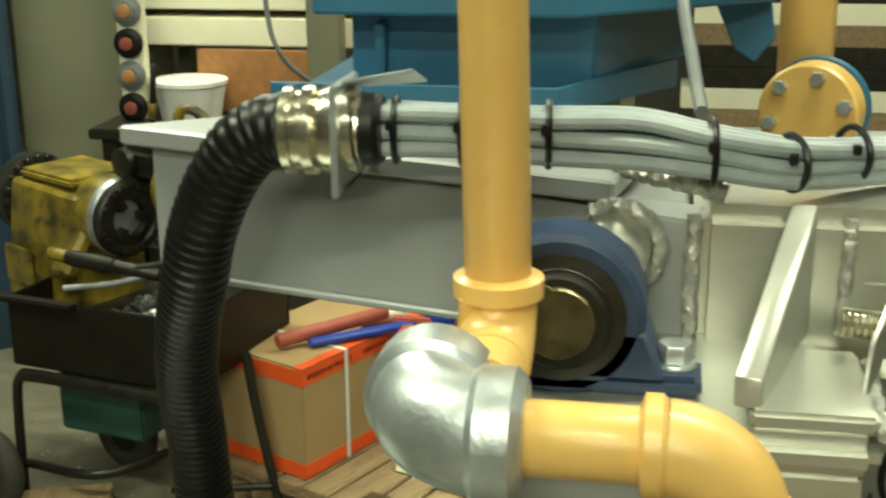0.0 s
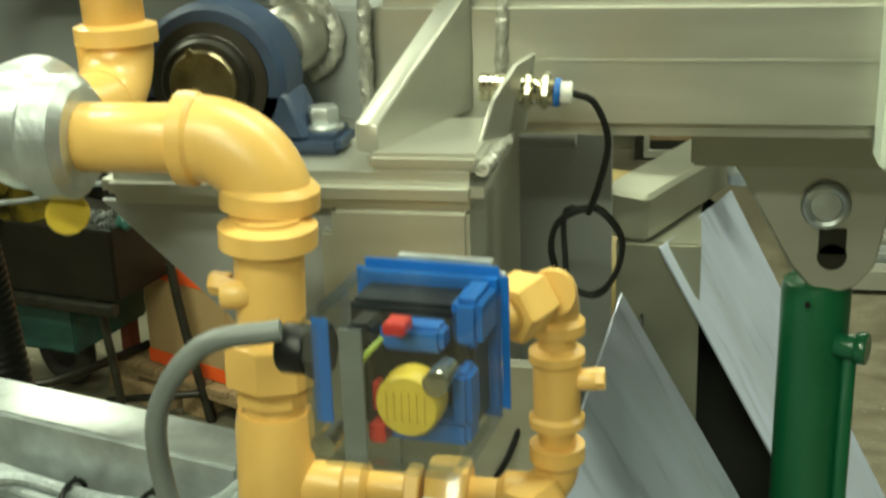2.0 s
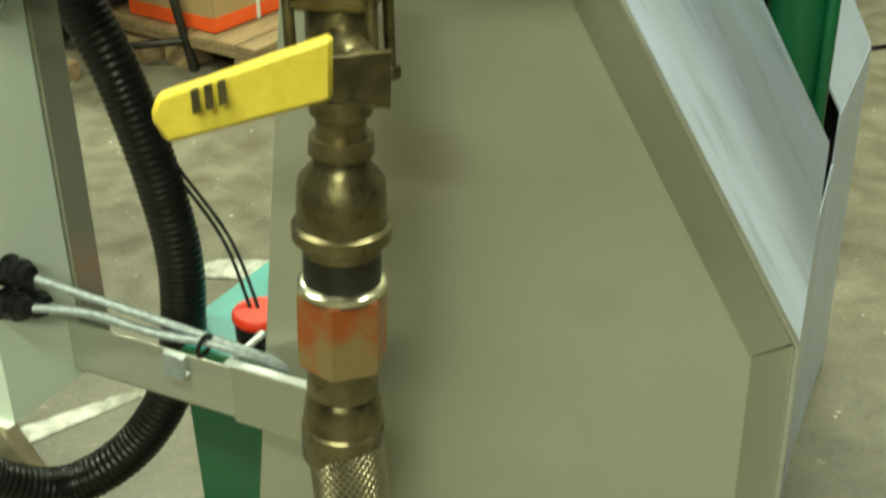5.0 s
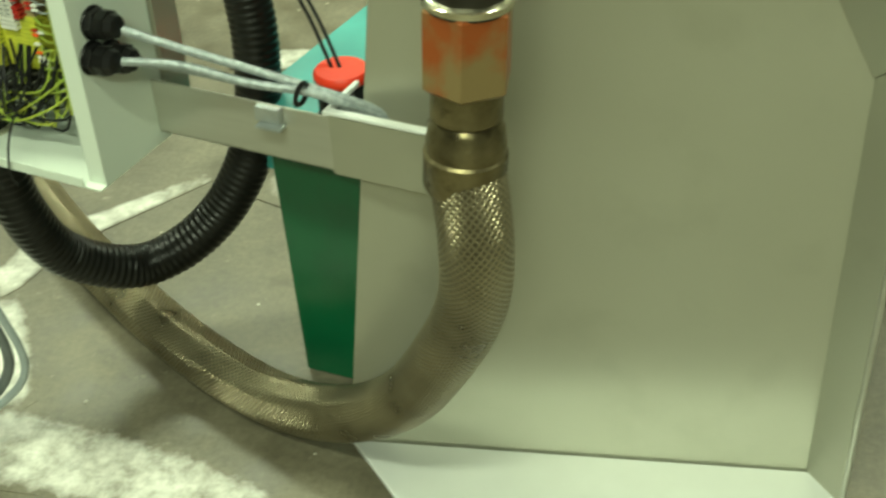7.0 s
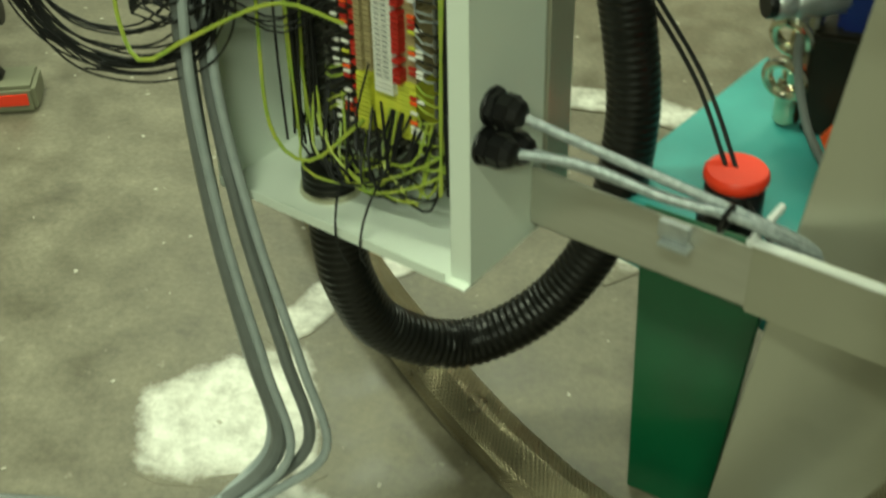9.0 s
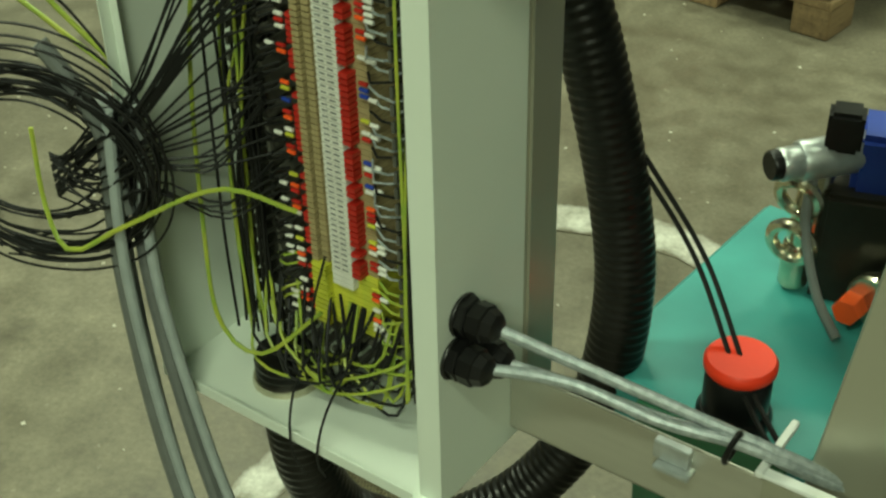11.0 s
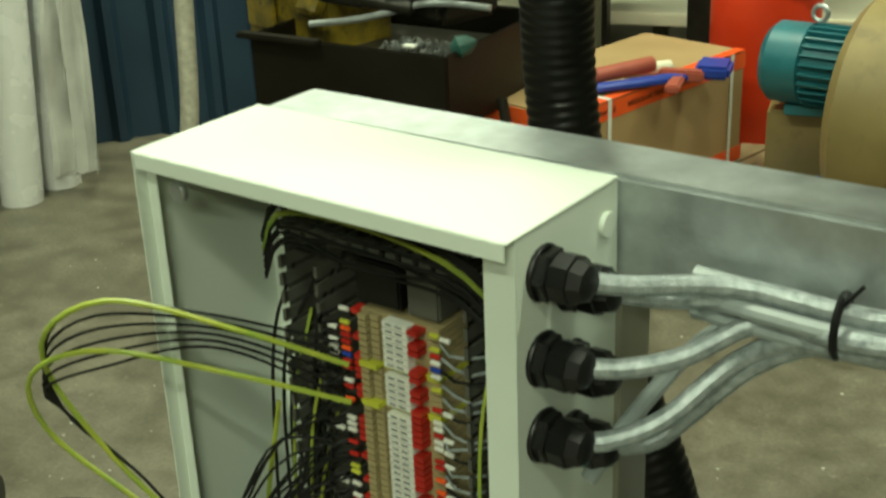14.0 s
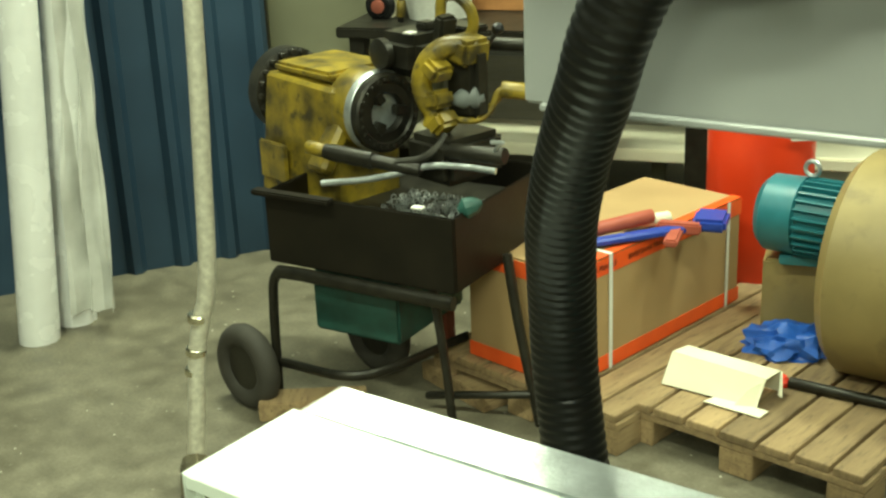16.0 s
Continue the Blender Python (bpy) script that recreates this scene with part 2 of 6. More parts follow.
M_MOTOR = mat("blue_green_motor_paint", (0.03, 0.20, 0.24), (0.02, 0.13, 0.16), 0.4, 0, 14, 0.6, 0.1)
M_OCHRE = mat("ochre_fan_housing_paint", (0.33, 0.25, 0.10), (0.22, 0.165, 0.065), 0.5, 0, 6, 0.5, 0.1, 80, 0.5, (0.15, 0.11, 0.05))
M_FOIL = mat("white_plastic_foil", (0.92, 0.92, 0.90), (0.80, 0.80, 0.78), 0.25, 0.1, 9, 0.5, 0.6, 30)
M_SHEET = mat("greyish_crumpled_foil", (0.82, 0.82, 0.78), (0.52, 0.52, 0.48), 0.2, 0.2, 7, 0.5, 0.7, 22)
M_SILVER = mat("silvery_braided_sleeve", (0.78, 0.75, 0.62), (0.50, 0.47, 0.38), 0.35, 0.4, 60, 0.5, 0.5, 400)
M_PAPER = mat("cream_paper_box", (0.80, 0.76, 0.58), (0.74, 0.70, 0.52), 0.7, 0, 8, 0.6, 0.05)
M_BLUECLOTH = mat("blue_plastic_sheet", (0.02, 0.12, 0.55), (0.015, 0.08, 0.38), 0.4, 0, 30, 0.5, 0.4)
M_REDPIPE = mat("dull_red_pipe", (0.42, 0.10, 0.06), (0.33, 0.07, 0.045), 0.5, 0, 20, 0.6, 0.15)
M_BLUEPIPE = mat("blue_tool_enamel", (0.02, 0.06, 0.40), (0.015, 0.04, 0.28), 0.4, 0, 20, 0.6, 0.1)
M_DKGREY = mat("greenish_grey_locker", (0.19, 0.19, 0.12), (0.13, 0.13, 0.085), 0.5, 0, 3, 0.6, 0.08)
M_CHIPB = mat("orange_chipboard", (0.42, 0.19, 0.06), (0.30, 0.13, 0.04), 0.7, 0, 30, 0.5, 0.3, 120)
M_RUST = mat("rusty_red_steel", (0.30, 0.07, 0.04), (0.18, 0.05, 0.03), 0.6, 0.1, 14, 0.5, 0.3)
# near-black matte colour that paints in the shade between the stand legs
M_GAP_SHADE = mat("dark_primer", (0.03, 0.03, 0.026), (0.02, 0.02, 0.017), 0.75, 0, 8, 0.6, 0.1)
M_TYRE = mat("dusty_rubber_tyre", (0.05, 0.045, 0.035), (0.03, 0.027, 0.02), 0.75, 0, 20, 0.6, 0.3)
M_GLOW = bpy.data.materials.new("fluorescent_tube_glow")
M_GLOW.use_nodes = True
M_GLOW.node_tree.nodes["Principled BSDF"].inputs["Emission Color"].default_value = (0.96, 1.0, 0.88, 1)
M_GLOW.node_tree.nodes["Principled BSDF"].inputs["Emission Strength"].default_value = 4.0
M_CLEAR = bpy.data.materials.new("clear_plastic_cover")
M_CLEAR.use_nodes = True
nt_ = M_CLEAR.node_tree
nt_.nodes.remove(nt_.nodes["Principled BSDF"])
clear_, gloss_, mixer_ = [nt_.nodes.new(k) for k in ("ShaderNodeBsdfTransparent", "ShaderNodeBsdfGlossy", "ShaderNodeMixShader")]
clear_.inputs[0].default_value = (0.88, 0.91, 0.90, 1)
gloss_.inputs["Roughness"].default_value = 0.16
mixer_.inputs[0].default_value = 0.2
nt_.links.new(clear_.outputs[0], mixer_.inputs[1])
nt_.links.new(gloss_.outputs[0], mixer_.inputs[2])
nt_.links.new(mixer_.outputs[0], nt_.nodes["Material Output"].inputs[0])


# ---- builders ----
def thing(name, label, category, at=(0, 0, 0), turn=0.0, group="", kind=""):
    ob = new(name)
    ob.empty_display_size = 0.05
    ob.matrix_basis = pose(*at, 0, 0, turn)
    return tagged(ob, label, category, group, kind)


def root_of(ob):
    while ob.parent:
        ob = ob.parent
    return ob


def mesh_of(name, bm, material, smooth=True):
    me = bpy.data.meshes.new(name)
    bm.normal_update()
    bm.to_mesh(me)
    bm.free()
    me.materials.append(material)
    if smooth:
        for p in me.polygons:
            p.use_smooth = True
        me.set_sharp_from_angle(angle=radians(35))
    return me


def part(name, bm, material, parent, label="", local=False, smooth=True):
    """One mesh under a thing; bm is in world metres unless local."""
    if not local:
        bm.transform(root_of(parent).matrix_basis.inverted())
    ob = new(name, mesh_of(name, bm, material, smooth))
    ob.parent = parent
    if label:
        ob["label"] = label
    return ob


def solo(name, bm, material, label, category, group="", kind="", smooth=True):
    return tagged(new(name, mesh_of(name, bm, material, smooth)), label, category, group, kind)


def joined(*bms):
    out = bmesh.new()
    for b in bms:
        me = bpy.data.meshes.new("t")
        b.to_mesh(me)
        b.free()
        out.from_mesh(me)
        bpy.data.meshes.remove(me)
    return out


def box(x0, y0, z0, x1, y1, z1, bevel=0.002, m=None):
    bm = bmesh.new()
    bmesh.ops.create_cube(bm, size=1)
    bmesh.ops.scale(bm, vec=(x1 - x0, y1 - y0, z1 - z0), verts=bm.verts)
    if bevel:
        bmesh.ops.bevel(bm, geom=bm.edges[:], offset=min(bevel, 0.45 * min(abs(x1 - x0), abs(y1 - y0), abs(z1 - z0))), segments=2, affect="EDGES")
    bmesh.ops.translate(bm, vec=((x0 + x1) / 2, (y0 + y1) / 2, (z0 + z1) / 2), verts=bm.verts)
    if m:
        bm.transform(m)
    return bm


def slab(points, thick, bevel=0.001):
    """A plate: a flat outline of 3D points, made thick along its normal, away from its front."""
    bm = bmesh.new()
    vs = [bm.verts.new(p) for p in points]
    f = bm.faces.new(vs)
    bm.normal_update()
    n = f.normal.copy()
    r = bmesh.ops.extrude_face_region(bm, geom=[f])
    bmesh.ops.translate(bm, vec=-n * thick, verts=[v for v in r["geom"] if isinstance(v, bmesh.types.BMVert)])
    bmesh.ops.recalc_face_normals(bm, faces=bm.faces[:])
    if bevel:
        bmesh.ops.bevel(bm, geom=bm.edges[:], offset=bevel, segments=1, affect="EDGES")
    return bm


def lathe(a, b, profile, seg=24):
    """Turned about the axis from a to b: profile of (share of the length, radius)."""
    a, b = Vector(a), Vector(b)
    d = b - a
    q = d.to_track_quat("Z", "Y").to_matrix()
    bm = bmesh.new()
    rings = []
    for s, r in profile:
        rings.append([bm.verts.new(a + d * s + q @ Vector((r * math.cos(2 * math.pi * k / seg), r * math.sin(2 * math.pi * k / seg), 0))) for k in range(seg)])
    for r0, r1 in zip(rings, rings[1:]):
        for k in range(seg):
            bm.faces.new((r0[k], r0[(k + 1) % seg], r1[(k + 1) % seg], r1[k]))
    bm.faces.new(rings[0][::-1])
    bm.faces.new(rings[-1])
    return bm


def rod(a, b, r, seg=20, chamfer=0.0):
    ln = (Vector(b) - Vector(a)).length
    c = min(0.4, (chamfer or r * 0.12) / ln)
    return lathe(a, b, [(0, r - c * ln * 0.7), (c, r), (1 - c, r), (1, r - c * ln * 0.7)], seg)


def hexa(a, b, r):
    bm = lathe(a, b, [(0, r * 0.92), (0.12, r), (0.88, r), (1, r * 0.92)], 6)
    return bm


def spline(points, step=0.012):
    """A smooth line through points, resampled at even steps."""
    p = [Vector(q) for q in points]
    p = [2 * p[0] - p[1]] + p + [2 * p[-1] - p[-2]]
    fine = []
    for i in range(1, len(p) - 2):
        cnt = max(10, int((p[i + 1] - p[i]).length / step * 2.5))
        for k in range(cnt):
            t = k / cnt
            fine.append(0.5 * (2 * p[i] + (p[i + 1] - p[i - 1]) * t + (2 * p[i - 1] - 5 * p[i] + 4 * p[i + 1] - p[i + 2]) * t * t + (3 * p[i] - p[i - 1] - 3 * p[i + 1] + p[i + 2]) * t ** 3))
    fine.append(p[-2])
    out, acc = [fine[0]], 0.0
    for a, b in zip(fine, fine[1:]):
        acc += (b - a).length
        if acc >= step:
            out.append(b)
            acc = 0.0
    if (out[-1] - fine[-1]).length > 1e-5:
        out.append(fine[-1])
    return out


def hose(points, radius, seg=16, step=0.012, ribs=None, smooth_in=True):
    """A tube along a line. ribs: (pitch, depth) for a ribbed hose."""
    line = spline(points, ribs[0] / 4 if ribs else step) if smooth_in else [Vector(p) for p in points]
    bm = bmesh.new()
    rings, up, prev = [], Vector((0.3, 0.2, 1)), None
    for i, c in enumerate(line):
        d = (line[min(i + 1, len(line) - 1)] - line[max(i - 1, 0)]).normalized()
        u = (up - d * up.dot(d)).normalized()
        up = u
        v = d.cross(u)
        r = radius
        if ribs and i % 4 in (0, 1):
            r = radius - ribs[1]
        rings.append([bm.verts.new(c + r * (u * math.cos(2 * math.pi * k / seg) + v * math.sin(2 * math.pi * k / seg))) for k in range(seg)])
    for r0, r1 in zip(rings, rings[1:]):
        for k in range(seg):
            bm.faces.new((r0[k], r0[(k + 1) % seg], r1[(k + 1) % seg], r1[k]))
    bm.faces.new(rings[0][::-1])
    bm.faces.new(rings[-1])
    return bm


def ring(c, axis, big, small, seg=24, tube=8):
    """A torus round c."""
    q = Vector(axis).to_track_quat("Z", "Y").to_matrix()
    c = Vector(c)
    bm = bmesh.new()
    rings = []
    for i in range(seg):
        a = 2 * math.pi * i / seg
        o = Vector((math.cos(a), math.sin(a), 0))
        rings.append([bm.verts.new(c + q @ (o * (big + small * math.cos(2 * math.pi * k / tube)) + Vector((0, 0, small * math.sin(2 * math.pi * k / tube))))) for k in range(tube)])
    for i in range(seg):
        r0, r1 = rings[i], rings[(i + 1) % seg]
        for k in range(tube):
            bm.faces.new((r0[k], r1[k], r1[(k + 1) % tube], r0[(k + 1) % tube]))
    return bm


def bend(c, u, v, big, r, seg=20, steps=10):
    """A quarter bend: from c + u*big turning to c + v*big, about the corner opposite."""
    u, v, c = Vector(u), Vector(v), Vector(c)
    pts = []
    for i in range(steps + 1):
        a = math.pi / 2 * i / steps
        pts.append(c + u * big * (1 - math.sin(a)) + v * big * (1 - math.cos(a)))
    return hose(pts, r, seg, smooth_in=False)


# ---- the hall ----
bm = bmesh.new()
bmesh.ops.create_grid(bm, x_segments=2, y_segments=2, size=1)
bmesh.ops.scale(bm, vec=(7.0, 7.0, 1), verts=bm.verts)
bmesh.ops.translate(bm, vec=(0.8, 3.0, 0), verts=bm.verts)
r = bmesh.ops.extrude_face_region(bm, geom=bm.faces[:])
bmesh.ops.translate(bm, vec=(0, 0, -0.15), verts=[v for v in r["geom"] if isinstance(v, bmesh.types.BMVert)])
bmesh.ops.recalc_face_normals(bm, faces=bm.faces[:])
solo("floor", bm, M_FLOOR, "stained worn concrete workshop floor", "floor", kind="structure", smooth=False)
solo("wall_north", box(-6, 9.0, 0, 7.8, 9.2, 4.2, 0), M_WALL, "grimy painted back wall of the workshop", "wall", kind="structure")
solo("wall_south", box(-6, -4.0, 0, 7.8, -3.8, 4.2, 0), M_WALL, "grimy painted wall of the workshop", "wall", kind="structure")
solo("wall_west", box(-6.2, -4.0, 0, -6, 9.2, 4.2, 0), M_WALL, "grimy painted side wall of the workshop", "wall", kind="structure")
solo("wall_east", box(7.8, -4.0, 0, 8.0, 9.2, 4.2, 0), M_WALL, "grimy painted side wall of the workshop", "wall", kind="structure")
solo("ceiling", box(-6.2, -4.0, 4.2, 8.0, 9.2, 4.4, 0), M_CEIL, "pale painted workshop ceiling", "ceiling", kind="structure")
for lx, ly, turn, power in LAMPS:
    lamp = thing("ceiling_lamp", "white twin fluorescent lamp hanging under the ceiling", "lamp", (lx, ly, LAMP_Z), turn, "ceiling lamps")
    part("housing", box(-0.78, -0.1, 0, 0.78, 0.1, 0.06, 0.004), M_CAB, lamp, local=True)
    for s in (-0.055, 0.055):
        part("tube", rod((-0.74, s, -0.03), (0.74, s, -0.03), 0.016, 10), M_GLOW, lamp, "glowing fluorescent tube", local=True)
    for s in (-0.6, 0.6):
        part("suspension_rod", rod((s, 0, 0.06), (s, 0, 4.2 - LAMP_Z), 0.004, 6), M_CAB, lamp, local=True)


def strip(line, widths, z=0.0008, strength=1.0, seg=10):
    """A flat painted strip along a line; its first UV is 0 at the rim and 1 inside."""
    pts = [Vector((x, y, z)) for x, y in line]
    bm = bmesh.new()
    uvl = bm.loops.layers.uv.new("UVMap")
    rows, cover = [], {}
    n = len(pts)
    for i, p in enumerate(pts):
        d = (pts[min(i + 1, n - 1)] - pts[max(i - 1, 0)]).normalized()
        q = Vector((-d.y, d.x, 0))
        row = []
        for k in range(seg + 1):
            s_ = k / seg
            v = bm.verts.new(p + q * widths[i] * (s_ - 0.5))
            cover[v] = min(1.0, 7.0 * min(s_, 1 - s_)) * (0.0 if i in (0, n - 1) else strength)
            row.append(v)
        rows.append(row)
    for r0, r1 in zip(rows, rows[1:]):
        for k in range(seg):
            f = bm.faces.new((r0[k], r0[k + 1], r1[k + 1], r1[k]))
            for lp in f.loops:
                lp[uvl].uv = (cover[lp.vert], 0.5)
    bm.normal_update()
    if bm.faces[:][0].normal.z < 0:
        bmesh.ops.reverse_faces(bm, faces=bm.faces[:])
    rim = [e for e in bm.edges if e.is_boundary]
    low = bmesh.ops.extrude_edge_only(bm, edges=rim)
    bmesh.ops.translate(bm, vec=(0, 0, -z - 0.0005), verts=[v for v in low["geom"] if isinstance(v, bmesh.types.BMVert)])
    return bm


for k, (strength, line, widths) in enumerate(((1.0, [(-0.56, 1.47), (-0.525, 1.49), (-0.42, 1.555), (-0.33, 1.60), (-0.31, 1.61)], (0.14, 0.22, 0.30, 0.30, 0.28)),
                     (0.9, [(-0.45, 1.72), (-0.43, 1.77), (-0.405, 1.86), (-0.35, 1.94), (-0.25, 2.04), (-0.15, 2.14)], (0.05, 0.08, 0.085, 0.07, 0.05, 0.03)),
                     (0.72, [(-0.40, 1.38), (-0.32, 1.39), (-0.16, 1.37), (0.0, 1.33), (0.12, 1.29), (0.2, 1.26)], (0.10, 0.17, 0.15, 0.15, 0.12, 0.08)),
                     (0.85, [(-0.26, 2.58), (-0.18, 2.61), (-0.05, 2.62), (0.08, 2.58), (0.2, 2.49), (0.27, 2.43)], (0.05, 0.10, 0.11, 0.10, 0.08, 0.05)),
                     (0.65, [(-0.02, 2.04), (0.02, 2.12), (0.07, 2.24), (0.10, 2.34), (0.13, 2.40)], (0.10, 0.15, 0.15, 0.12, 0.06)))):
    solo("floor_marking", strip(line, widths, 0.0008 + 0.0004 * k, strength), M_PAINT, "worn white paint mark on the concrete", "floor marking", "floor markings", "structure", smooth=False)

# ---- gas line ----
gas = thing("gas_line", "yellow painted threaded gas pipe with fittings", "gas pipe", (0.503, 1.2, 1.2))
R = 0.0255
AX, AY = 0.327, 1.398
part("riser_pipe", rod((AX, AY, 1.60), (AX - 0.03, AY, 2.9), R), M_YEL, gas)
part("collar", joined(lathe((AX, AY, 1.606), (AX, AY, 1.626), [(0, R), (0.15, R + 0.009), (0.85, R + 0.009), (1, R)], 28)), M_YEL, gas)
part("elbow", joined(bend((AX, AY, 1.565), (0, 0, 1), (0, -1, 0), 0.045, R + 0.004), lathe((AX, AY - 0.04, 1.565), (AX, AY - 0.09, 1.565), [(0, R + .003), (1, R + .003)]), lathe((AX - 0.021, AY - 0.021, 1.612), (AX - 0.021, AY - 0.012, 1.575), [(0, 0.006), (1, 0.009)], 8)), M_YEL, gas)
CY, CZ = 1.245, 1.565
AX -= 0.008
gal = part("union_elbow", joined(bend((AX - 0.025, CY, CZ), (0, 1, 0), (1, 0, 0), 0.05, 0.041, 28, 12), lathe((AX - 0.025, CY + 0.04, CZ), (AX - 0.025, CY + 0.085, CZ), [(0, 0.041), (0.1, 0.047), (0.8, 0.047), (1, 0.034)], 28),
    lathe((AX + 0.012, CY, CZ), (AX + 0.047, CY, CZ), [(0, 0.041), (0.15, 0.046), (0.8, 0.046), (1, 0.038)], 28)), M_GALV, gas, "galvanised iron union elbow")
AX += 0.008
part("cross_pipe", rod((AX + 0.03, CY, CZ), (0.462, CY, CZ), R), M_YEL, gas)
BX, BY = 0.503, 1.215


def bx(z):
    return 0.494 + (z - 1.2) * 0.045


part("elbow", joined(bend((BX + 0.002, CY, CZ), (-1, 0, 0), (0, 0, -1), 0.05, R + 0.006, 24, 12), lathe((0.438, CY, CZ), (0.456, CY, CZ), [(0, R), (0.2, R + 0.009), (0.8, R + 0.009), (1, R + 0.006)]),
    lathe((BX + 0.002, CY, 1.535), (BX, CY, 1.512), [(0, R + 0.006), (0.2, R + 0.011), (0.8, R + 0.011), (1, R + 0.004)])), M_YEL, gas)
BY = CY - 0.02


def vert(name, z0, z1, prof, m=M_YEL, seg=28, label=""):
    return part(name, lathe((bx(z0), BY, z0), (bx(z1), BY, z1), prof, seg), m, gas, label)


vert("nipple", 1.515, 1.40, [(0, R), (1, R)])
vert("collar", 1.512, 1.488, [(0, R), (0.15, R + 0.01), (0.75, R + 0.01), (1, R)])
part("plug", joined(hexa((bx(1.462) - 0.03, BY, 1.462), (bx(1.462) - 0.045, BY, 1.463), 0.009), rod((bx(1.462) - 0.01, BY - 0.015, 1.462), (bx(1.462) - 0.03, BY - 0.02, 1.462), 0.011, 12)), M_YEL, gas)
vert("union_nut", 1.43, 1.375, [(0, R + 0.003), (0.12, R + 0.012), (0.7, R + 0.012), (0.8, R + 0.004), (1, R + 0.004)], seg=8)
vert("nipple", 1.385, 1.35, [(0, R + 0.003), (0.5, R - 0.002), (1, R + 0.002)])
vert("tee", 1.365, 1.245, [(0, R + 0.002), (0.1, R + 0.004), (0.9, R + 0.004), (1, R + 0.002)])
vert("union_nut", 1.243, 1.195, [(0, R + 0.002), (0.2, R + 0.004), (0.35, R + 0.013), (0.9, R + 0.013), (1, R + 0.006)], seg=8)
vert("threaded_nipple", 1.197, 1.12, [(0, R), (0.2, R), (0.22, R - 0.003), (1, R - 0.003)], M_BRASS, label="bare oily iron pipe nipple")
zt = 1.305
part("branch", joined(rod((bx(zt), BY, zt), (0.565, BY, zt), 0.017), lathe((0.552, BY, zt), (0.572, BY, zt), [(0, 0.017), (0.2, 0.021), (0.8, 0.021), (1, 0.014)]), rod((0.56, BY, zt), (0.61, BY, zt), 0.012),
    hexa((0.60, BY, zt), (0.612, BY, zt), 0.019), hexa((0.617, BY, zt), (0.648, BY, zt), 0.026), rod((0.64, BY, zt), (0.70, BY, zt), 0.012), lathe((0.668, BY, zt), (0.69, BY, zt), [(0, 0.012), (0.3, 0.018), (1, 0.018)])), M_YEL, gas)
part("small_elbow", joined(bend((0.712, BY, zt), (-1, 0, 0), (0, 0, 1), 0.03, 0.016, 18), lathe((0.712, BY, 1.333), (0.712, BY, 1.35), [(0, 0.016), (0.3, 0.02), (1, 0.02)])), M_YEL, gas)
part("small_riser", joined(rod((0.712, BY, 1.335), (0.712, BY, 1.46), 0.0135), lathe((0.712, BY, 1.362), (0.712, BY, 1.425), [(0, 0.013), (0.05, 0.02), (0.15, 0.02), (0.2, 0.017), (0.8, 0.017), (0.85, 0.02), (0.95, 0.02), (1, 0.013)]),
    rod((0.722, BY, 1.40), (0.74, BY, 1.401), 0.008, 10), hexa((0.735, BY, 1.401), (0.746, BY, 1.402), 0.008)), M_YEL, gas)
part("small_elbow", joined(bend((0.712, BY, 1.475), (0, 0, -1), (0, -1, 0), 0.03, 0.016, 18), lathe((0.712, BY, 1.448), (0.712, BY, 1.436), [(0, 0.016), (0.3, 0.02), (1, 0.02)])), M_YEL, gas)
part("adapter", joined(hexa((0.70, BY - 0.03, 1.472), (0.686, BY - 0.06, 1.470), 0.022), rod((0.69, BY - 0.05, 1.47), (0.676, BY - 0.075, 1.468), 0.014)), M_YEL, gas)
part("adapter", joined(hexa((0.705, BY - 0.02, 1.315), (0.69, BY - 0.055, 1.318), 0.021)), M_YEL, gas)

tag = thing("brass_tag", "round brass tag hanging under the union elbow", "tag", (0.346, 1.245, 1.52))
part("disc", joined(rod((0.346, 1.2435, 1.506), (0.344, 1.2465, 1.506), 0.0165, 24)), M_DISC, tag)
part("wire_loop", hose([(0.346, 1.245, 1.518), (0.349, 1.243, 1.527), (0.352, 1.245, 1.536)], 0.0012, 6, 0.003), M_BRASS, tag)

# ball valve below the yellow part
valve = thing("ball_valve", "three-piece iron ball valve with a yellow lever", "valve", (bx(1.06), BY, 1.06))
part("body", joined(lathe((bx(1.13), BY, 1.13), (bx(0.985), BY, 0.985), [(0, 0.03), (0.14, 0.033), (0.15, 0.024), (0.28, 0.026), (0.35, 0.031), (0.65, 0.031), (0.75, 0.026), (0.86, 0.024), (0.87, 0.031), (1, 0.029)], 28),
    box(bx(1.1) - 0.038, BY - 0.038, 1.088, bx(1.1) + 0.038, BY + 0.038, 1.102, 0.004), box(bx(1.02) - 0.038, BY - 0.038, 1.018, bx(1.02) + 0.038, BY + 0.038, 1.032, 0.004)), M_BRASS, valve)
for sx, sy in ((-1, -1), (1, -1), (-1, 1), (1, 1)):
    cx_, cy_ = bx(1.06) + sx * 0.036, BY + sy * 0.034
    part("tie_bolt", joined(rod((cx_, cy_, 1.005), (cx_, cy_, 1.12), 0.0055, 10), hexa((cx_, cy_, 1.101), (cx_, cy_, 1.112), 0.010), hexa((cx_, cy_, 1.006), (cx_, cy_, 1.018), 0.010)), M_BRASS, valve)
part("stem", joined(rod((bx(1.06) + 0.005, BY - 0.02, 1.06), (bx(1.06) + 0.035, BY - 0.075, 1.06), 0.016), hexa((bx(1.06) + 0.035, BY - 0.07, 1.06), (bx(1.06) + 0.042, BY - 0.088, 1.06), 0.016), rod((bx(1.06) + 0.042, BY - 0.086, 1.06), (bx(1.06) + 0.046, BY - 0.096, 1.06), 0.008, 10)), M_BRASS, valve)
